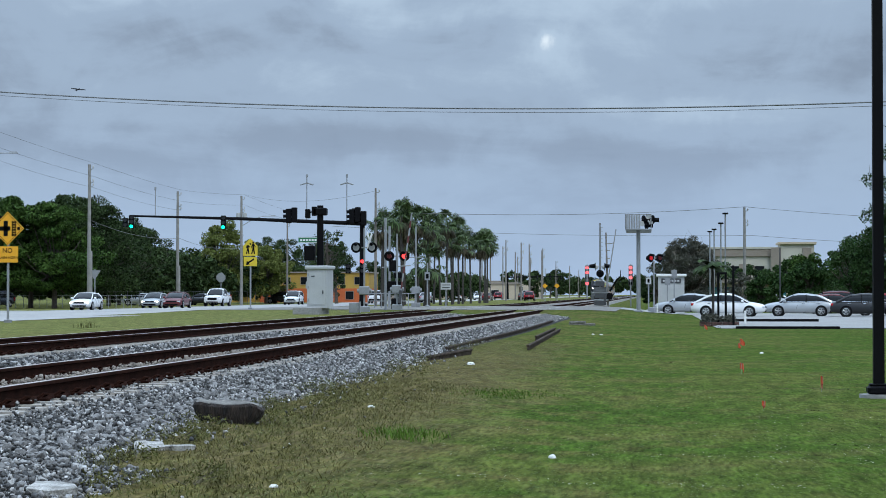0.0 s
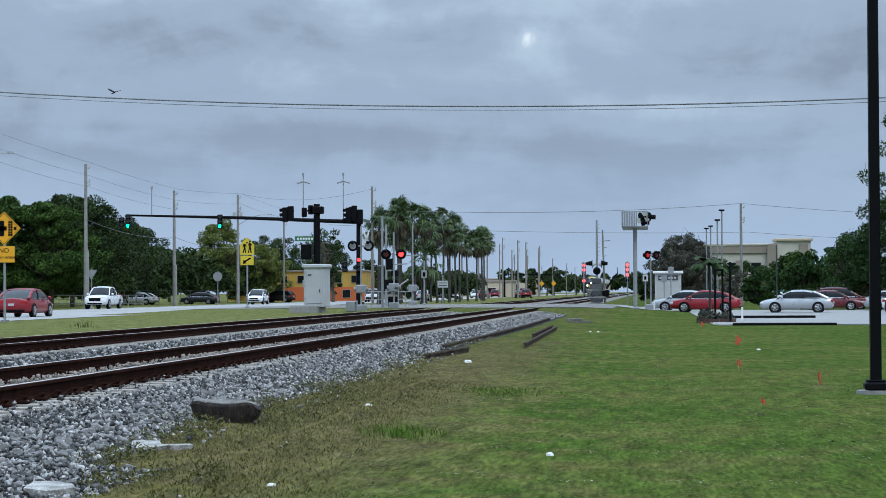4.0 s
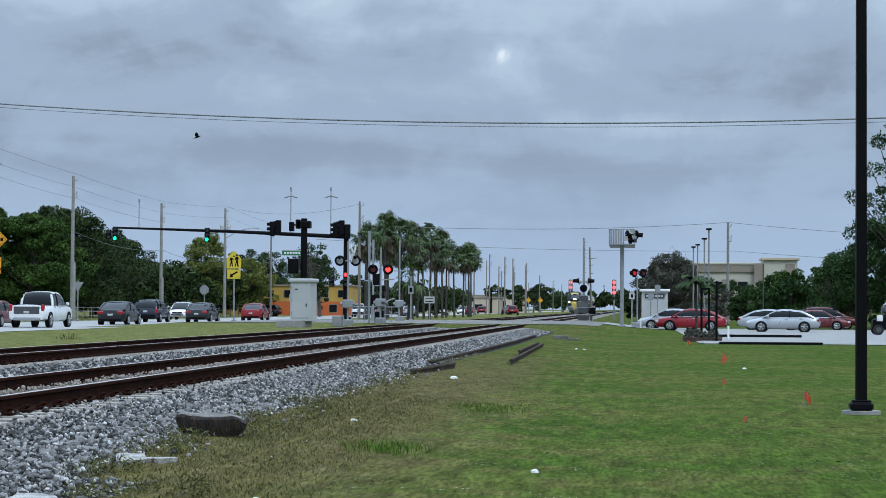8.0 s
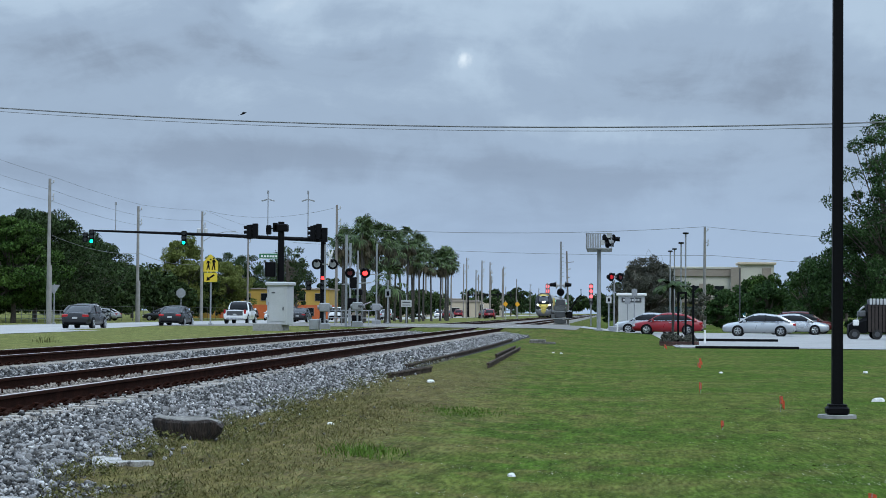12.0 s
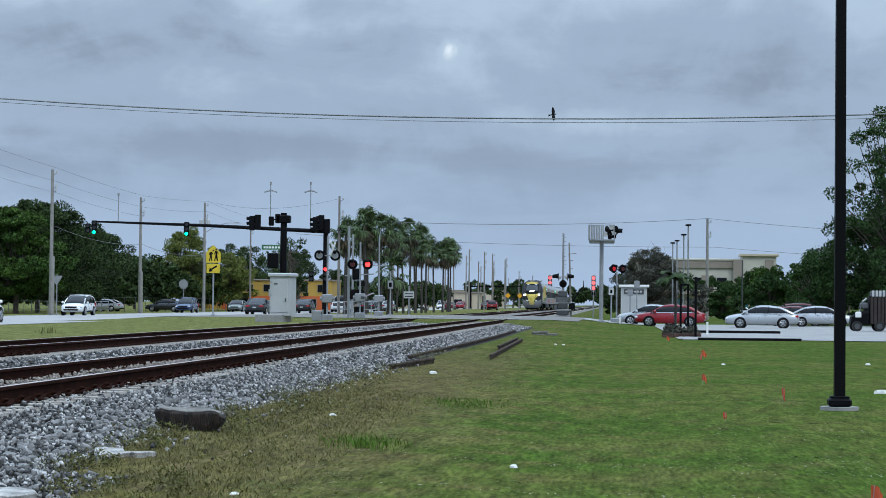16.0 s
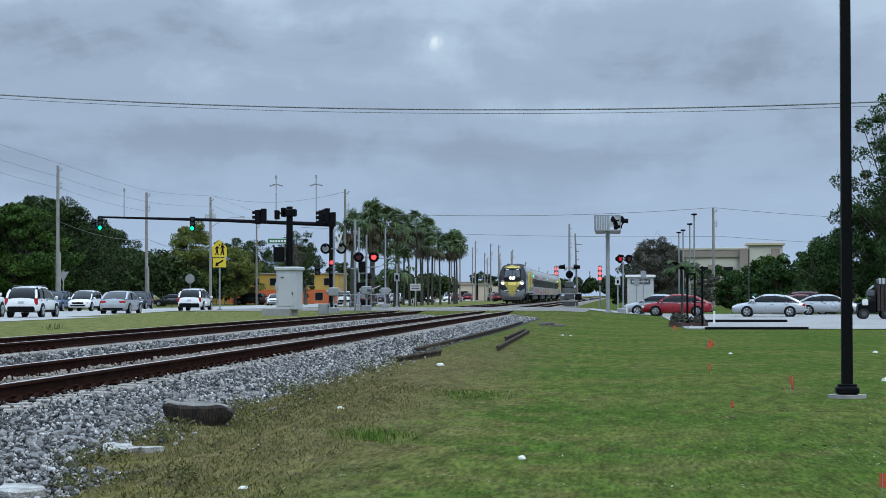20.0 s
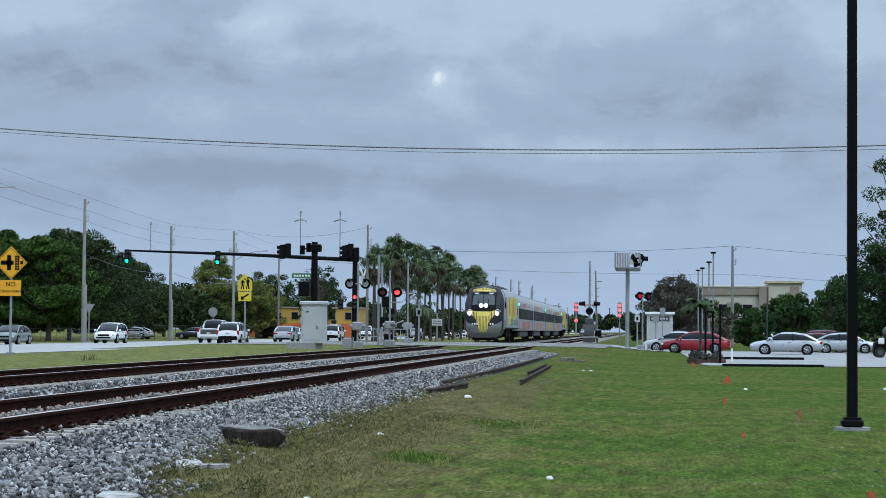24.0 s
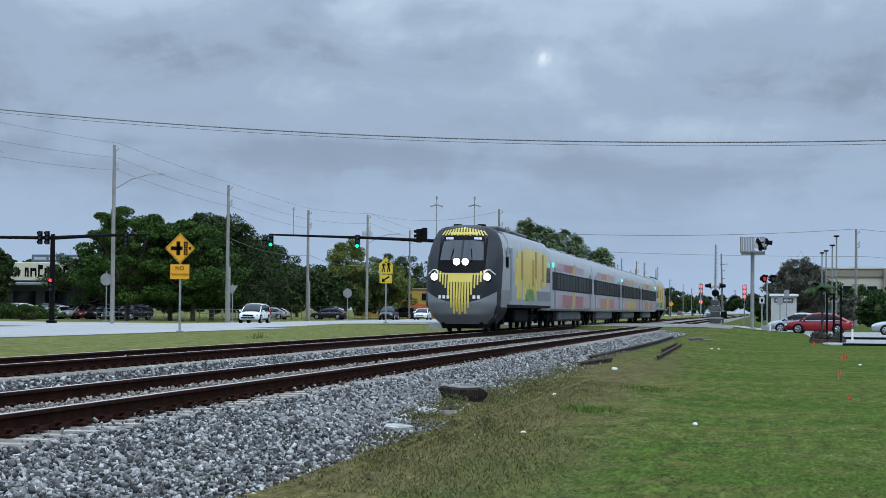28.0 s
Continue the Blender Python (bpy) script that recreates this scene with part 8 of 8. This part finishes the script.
loose_rail((-4.12, 26.2, 0.12), (-3.76, 29.8, 0.10), "short rusty rail lying along the ballast")
for k, (ax, ay, bx, by) in enumerate(((-4.42, 30.7, -4.36, 36), (-4.36, 36, -4.25, 43), (-4.25, 43, -4.2, 51), (-4.2, 51, -4.3, 63))):
    loose_rail((ax, ay, 0.12), (bx, by, 0.12), "long bent rusty rail lying along the ballast")
loose_rail((-2.86, 33.4, 0.07), (-3.12, 49.5, 0.13), "rusty rail lying in the grass")
loose_rail((-3.2, 40.0, 0.09), (-3.35, 50.5, 0.13), "rusty rail half sunk in the grass")
for x, y, z, w, h, turn in ((-2.95, 61, 0.06, 0.5, 0.14, 12), (-3.05, 60.4, 0.19, 0.34, 0.12, -8), (-2.6, 61.6, 0.06, 0.25, 0.12, 30)):
    b = B()
    b.box(-w, w, -0.11, 0.11, 0, h, 0.02)
    solo("old_sleeper", b, M_LOGTOP, "grey old timber lying in the grass", "timber", pose(x, y, z, 0, 0, turn), group="old timbers")


def flag(x, y, h, turn, size, label="small orange marking flag on a thin wire"):
    t = thing("marking_flag", pose(x, y, ground_z(x, y), 0, 0, turn), label, "flag", "marking flags")
    b = B()
    b.tube([(0, 0, -0.05), (0.01, 0, h)], 0.003, 4)
    part("wire", b, M_GALV, t)
    vs, n = [], 6
    for i in range(n):
        u = i / (n - 1)
        wv = 0.02 * math.sin(u * 7 + x)
        for zz in (h, h - size * 0.85):
            for th in (-0.002, 0.002):
                vs.append((u * size * 0.8, wv + th, zz - 0.6 * size * u * u))
    fs = []
    for i in range(n - 1):
        a, c = i * 4, (i + 1) * 4
        fs += [(a, c, c + 2, a + 2), (a + 1, a + 3, c + 3, c + 1), (a, a + 1, c + 1, c), (a + 2, c + 2, c + 3, a + 3)]
    b2 = B()
    b2.add(vs, fs + [(0, 2, 3, 1), (n * 4 - 4, n * 4 - 3, n * 4 - 1, n * 4 - 2)])
    return part("cloth", b2, M_FLAG, t, "orange plastic cloth")


FLAGS = []
for x, y, h, s, yaws in (
        (2.51, 40.7, 0.2, 0.19, (20, 35, 60, 15, 80, 40, 25, 30, 20)), (1.64, 26.3, 0.2, 0.13, (50, 45, 60, 70, 88, 80, 30, 70, 85)),
        (2.52, 21.6, 0.24, 0.14, (80, 70, 10, 45, 15, 70, 80, 40, 60)), (1.40, 18.05, 0.12, 0.075, (75, 5, 70, 80, 88, 85, 85, 60, 80)),
        (2.2, 58.5, 0.2, 0.17, (30, 40, 20, 30, 10, 45, 20, 40, 30)), (2.34, 38.5, 0.15, 0.15, (60, 30, 70, 20, 85, 30, 70, 60, 40)),
        (1.85, 10.45, 0.18, 0.12, (40, 60, 70, 65, 20, 50, 25, 50, 40))):
    FLAGS.append((flag(x, y, h, 0, s), yaws))
r2 = random.Random(9)
for x, y, s in ((-0.85, 12.4, 0.06), (2.7, 35.4, 0.07), (-1.92, 48.7, 0.065), (-1.66, 48.7, 0.06), (-3.3, 26.0, 0.10), (-3.2, 16.1, 0.05), (-2.6, 9.6, 0.04), (4.49, 24.6, 0.13), (6.35, 36.6, 0.10)):
    b = B()
    n = 7
    ring = [(s * math.cos(6.283 * k / n) * r2.uniform(0.6, 1.2), s * 0.7 * math.sin(6.283 * k / n) * r2.uniform(0.6, 1.2)) for k in range(n)]
    b.loft([[(px, py, 0) for px, py in ring], [(px * 0.9, py * 0.9, s * r2.uniform(0.15, 0.35)) for px, py in ring], [(px * 0.5, py * 0.4 + s * 0.1, s * 0.5) for px, py in ring]])
    solo("litter", b, M_PAPER, "crumpled white litter in the grass", "litter", pose(x, y, ground_z(x, y), 0, 0, r2.uniform(0, 360)), group="litter")


def blades(name, n, xf, yf, length, width, material, seed, label, lean=0.5):
    rng = np.random.default_rng(seed)
    y = yf(rng.uniform(0, 1, n))
    x = xf(rng.uniform(0, 1, n), y, rng)
    z = np.maximum(np.interp(x, XS, FLAT), np.where(x < -3.6, np.interp(x, BED_X, BED_Z), 0.0)) + 0.028 * ((x < -3.25) & (x > -5))
    x, y = at(x, y)
    a = rng.uniform(0, 6.283, n)
    L = length * rng.uniform(0.4, 1.2, n)
    W = width * rng.uniform(0.6, 1.3, n)
    dx, dy = np.cos(a), np.sin(a)
    lx, ly = rng.normal(0, lean, n) * L, rng.normal(0, lean, n) * L
    p = np.stack([x, y, z], 1)
    if lean > 1:
        # lying blades turn their flat side up
        q = np.maximum(np.hypot(lx, ly), 1e-6)
        dx, dy = -ly / q, lx / q
    side = np.stack([dx * W, dy * W, 0 * W], 1)
    up = 0.3 if lean > 1 else 1.0
    mid = p + np.stack([lx * 0.4, ly * 0.4, L * 0.6 * up], 1)
    tip = p + np.stack([lx, ly, L * 0.95 * up], 1)
    v = np.stack([p - side, p + side, mid + side * 0.7, mid - side * 0.7, tip], 1).reshape(-1, 3)
    k = 5 * np.arange(n)[:, None]
    f = np.concatenate([k + [[0, 1, 2]], k + [[0, 2, 3]], k + [[3, 2, 4]]], 0)
    ob = new(name, raw_mesh(name, v, f, material))
    return tagged(ob, label, "grass", kind="stuff")


def foot(y):
    """How far the ballast spreads over the turf at its near end."""
    return np.interp(y, [9.2, 10.4], [0.75, 0.0])


blades("grass", 120000, lambda u, y, r: -2.7 + (6.2 + 0.12 * y) * u, lambda u: 2.6 / (1 - 0.94 * u), 0.015, 0.006, M_BLADE, 21, "short mown green grass", 1.7)
blades("grass", 16000, lambda u, y, r: -3.0 + (7.0 + 0.16 * y) * u, lambda u: 8 + 26 * u ** 1.2, 0.013, 0.008, M_BLADE, 22, "short mown green grass", 1.7)
blades("dry_grass", 42000, lambda u, y, r: -4.3 + foot(y) + 2.2 * u ** 1.1 + 0.12 * np.sin(y * 1.9) + 0.08 * np.sin(y * 5.3), lambda u: 3 + 36 * u, 0.034, 0.0045, M_BLADED, 23, "dry straggly grass along the ballast", 1.5)
blades("weeds", 2500, lambda u, y, r: -4.25 + foot(y) + 1.5 * u ** 1.3 + 0.2 * np.sin(y * 3.1), lambda u: 3 + 26 * u, 0.045, 0.006, M_WEED, 24, "straggly weeds along the ballast", 1.2)
blades("weeds", 15000, lambda u, y, r: -4.35 + foot(y) + 1.5 * u ** 1.2 + 0.15 * np.sin(y * 2.3) + r.choice([0, 0.12, 0.3], len(u)), lambda u: 4 + 17 * u, 0.034, 0.0042, M_WEED, 33, "fuzzy low weeds along the ballast", 0.8)
blades("dry_grass", 9000, lambda u, y, r: -4.3 + foot(y) + 1.9 * u + 0.1 * np.sin(y * 3.7), lambda u: 4 + 16 * u, 0.036, 0.004, M_BLADED, 34, "dry upright grass along the ballast", 0.8)
blades("bright_grass", 420, lambda u, y, r: -2.35 + r.normal(0, 0.17, len(u)), lambda u: 12.8 + 0.9 * (u + np.roll(u, 7)) / 2 * 1.3, 0.08, 0.005, M_BLADEB, 25, "bright green tuft of longer grass")
blades("bright_grass", 700, lambda u, y, r: -2.0 + r.normal(0, 0.3, len(u)), lambda u: 18.4 + 1.1 * (u + np.roll(u, 5)), 0.035, 0.006, M_BLADEB, 26, "bright green patch of grass")
blades("weeds", 40, lambda u, y, r: -19.5 + r.normal(0, 0.2, len(u)), lambda u: 46.5 + 0.8 * u, 0.24, 0.012, M_WEED, 28, "tall weed on the verge of the highway", 0.3)
blades("clover", 420, lambda u, y, r: 2.2 + 0.035 * (y - 15) + r.choice([-0.9, -0.25, 0.1, 0.55, 1.0], len(u)) + r.normal(0, 0.16, len(u)), lambda u: 12.5 + 6.5 * (0.5 + 0.5 * np.sin(11 * u)) * u, 0.013, 0.006, M_CLOVER, 30, "white clover heads in loose patches", 1.2)
blades("clover", 300, lambda u, y, r: r.choice([-1.4, -0.6, 0.3, 0.9], len(u)) + r.normal(0, 0.25, len(u)), lambda u: 9 + 5 * np.round(3 * u) / 3 + 0.8 * u, 0.012, 0.006, M_CLOVER, 32, "white clover heads in loose patches", 1.2)
blades("weeds", 500, lambda u, y, r: r.choice([1.75, 2.05, 2.5, 2.9, 0.4, -0.9], len(u)) + r.normal(0, 0.07, len(u)), lambda u: 14 + 4 * np.round(4 * u) + 0.35 * u, 0.05, 0.008, M_WEED, 31, "dark low weeds dotted over the lawn", 1.2)
blades("clover", 260, lambda u, y, r: -3.0 + 7.5 * u, lambda u: 6 + 22 * u ** 0.8, 0.012, 0.006, M_CLOVER, 29, "tiny white clover heads in the lawn", 1.5)


def weed_clump(x, y, r, h, seed):
    """A low, straggling weed: small leaves on a few short stems."""
    rng = np.random.default_rng(seed)
    t = thing("weed", pose(x, y, foot_z(x, y)), "low straggly dull green weed at the ballast's foot", "weed", "weeds")
    st = B()
    cs = []
    for k in range(7):
        e = (rng.uniform(-r, r), rng.uniform(-r, r) * 1.3, rng.uniform(0.3, 0.9) * h)
        cs.append(e)
        st.tube([(0, 0, -0.02), (e[0] * 0.5, e[1] * 0.5, e[2] * 0.6), e], 0.0022, 4)
    tagged(part("stalk", st, M_BARK, t), kind="stuff")
    v, f = leaf_cloud(rng, np.array(cs), np.full(7, r * 0.5), 420, 0.015, 0.5)
    v[:, 2] = np.maximum(v[:, 2], 0.0)
    tagged(part("foliage", raw_mesh("foliage", v, f, M_WEED), M_WEED, t), kind="stuff")


tree(-45.5, 198, 3.3, 2.8, 334, M_LEAFR, "round green bush before the orange building", leaves=2500, clumps=16, size=0.13, base=0.05, name="bush")
tree(-53.6, 199, 4.6, 4.4, 335, M_LEAF, "dark green bush before the orange building", leaves=4000, clumps=20, size=0.15, base=0.05, name="bush")
for i, (x, y, r, h) in enumerate(((-3.25, 13.6, 0.28, 0.13), (-3.05, 14.4, 0.3, 0.15), (-3.5, 10.3, 0.18, 0.10), (-3.2, 16.2, 0.3, 0.16), (-3.3, 9.4, 0.2, 0.10), (-3.6, 11.7, 0.2, 0.1), (-3.35, 21.5, 0.35, 0.16), (-3.45, 25.0, 0.35, 0.15), (-3.7, 31.5, 0.4, 0.18), (-3.4, 7.6, 0.2, 0.1), (-3.55, 6.0, 0.25, 0.1), (-3.72, 12.6, 0.26, 0.12), (-3.66, 14.9, 0.28, 0.13), (-3.74, 9.0, 0.24, 0.1), (-3.7, 17.6, 0.3, 0.13), (-3.55, 19.3, 0.32, 0.14), (-3.72, 7.2, 0.22, 0.1), (-3.55, 23.2, 0.34, 0.14))):
    weed_clump(x - 0.45 + float(foot(y)), y, r, 1.35 * h, 500 + i)


# ---- bird ----
bird = thing("bird", pose(-70, 165, 28), "dark soaring bird with spread wings", "bird")
b = B()
b.tube([(0, -0.42, 0.02), (0, -0.2, 0), (0, 0.1, 0), (0, 0.34, 0.02), (0, 0.46, 0)], [0.06, 0.08, 0.09, 0.05, 0.01], 8)
part("body", b, M_BLACK, bird)
WINGS = []
for s in (-1, 1):
    w = B()
    pts = [(0, -0.18), (0, 0.16), (0.45, 0.24), (0.95, 0.10), (0.98, -0.05), (0.5, -0.2)]
    w.loft([[(s * x, y, -0.012) for x, y in pts], [(s * x, y, 0.012) for x, y in pts]])
    WINGS.append((part("wing", w, M_BLACK, bird, m=pose(s * 0.06, 0, 0.02)), s))
t_ = B()
t_.loft([[(-0.06, -0.35, -0.01), (0.06, -0.35, -0.01), (0.15, -0.68, -0.01), (-0.15, -0.68, -0.01)], [(-0.06, -0.35, 0.01), (0.06, -0.35, 0.01), (0.15, -0.68, 0.01), (-0.15, -0.68, 0.01)]])
part("tail", t_, M_BLACK, bird)
BIRD = [(0, -71.1, 168.9, 27.2), (0.5, -72.1, 168.2, 28.4), (1, -70.7, 168.5, 30.3), (1.5, -68.6, 169.1, 31.8), (2, -66.6, 169.8, 32.4), (3, -66.2, 170.3, 30.6), (6.5, -67.1, 171.4, 19.9), (7.5, -59.1, 174.1, 22.0), (8, -55.5, 175.1, 23.2), (9, -49.8, 176.5, 25.6), (10, -45.9, 177.4, 27.1), (11, -44.5, 177.5, 28.6), (12, -47.0, 177.1, 26.8), (14.5, -30.3, 181.3, 22.0), (15.5, -15.6, 183.0, 23.6), (16.5, -0.1, 183.0, 28.9), (17, 7.0, 182.4, 31.5), (18, 17.6, 181.2, 34.6), (19, 25.9, 180.4, 33.5), (20.5, 47.9, 172.4, 30.5), (28, 145.9, 140.4, 27.5)]

TRAIN_Y = [(0, 338.0), (4, 326.0), (7, 311.0), (8, 303.0), (11, 276.2), (17, 205.9), (20, 164.9), (23, 125.8), (24, 111.8), (25, 97.3), (26, 82.9), (27, 68.2), (27.5, 59.5), (28, 51.6)]


GATE_FALL = [(0, 0), (0.5, 3), (1.4, 30), (2.1, 50), (2.8, 66), (3.5, 78), (4.5, 87), (28, 87)]


def motions():
    walk(CLOUDS, [(t, pose(0, 0, 0, 0, 0, a)) for t, a in DRIFT])
    for arm, gx, gy, lean, side in GATES:
        walk(arm, [(t, pose(gx, gy, 1.3, side * a, lean, 0)) for t, a in GATE_FALL])
    for c, off in TRAIN:
        walk(c, [(t, pose(at(FAR_X, 0)[0], at(FAR_X, y)[1] + off, RAIL_Z)) for t, y in TRAIN_Y])
    walk(rear, [(t, pose(at(FAR_X, 0)[0], at(FAR_X, y)[1] + REAR_AT, RAIL_Z, 0, 0, 180)) for t, y in TRAIN_Y])
    for c, rows in MOVERS:
        walk(c, rows)
    rows = []
    for i, (t, x, y, z) in enumerate(BIRD):
        rows.append((t, pose(*at(x, y), z, 22, 62 if 15 < t < 20 else 8, -80 if i > 6 else -12)))
    for cloth, yaws in FLAGS:
        walk(cloth, [(t, pose(0, 0, 0, 0, 0, a)) for t, a in zip((0, 4, 7, 9, 11, 12.5, 15, 18, 20), yaws)] + [(28, pose(0, 0, 0, 0, 0, yaws[0]))])
    walk(bird, rows)
    for w, s in WINGS:
        walk(w, [(k * 0.35, pose(s * 0.06, 0, 0.02, 0, -s * (14 + (22 if k % 2 else -12)), 0)) for k in range(81)])


motions()
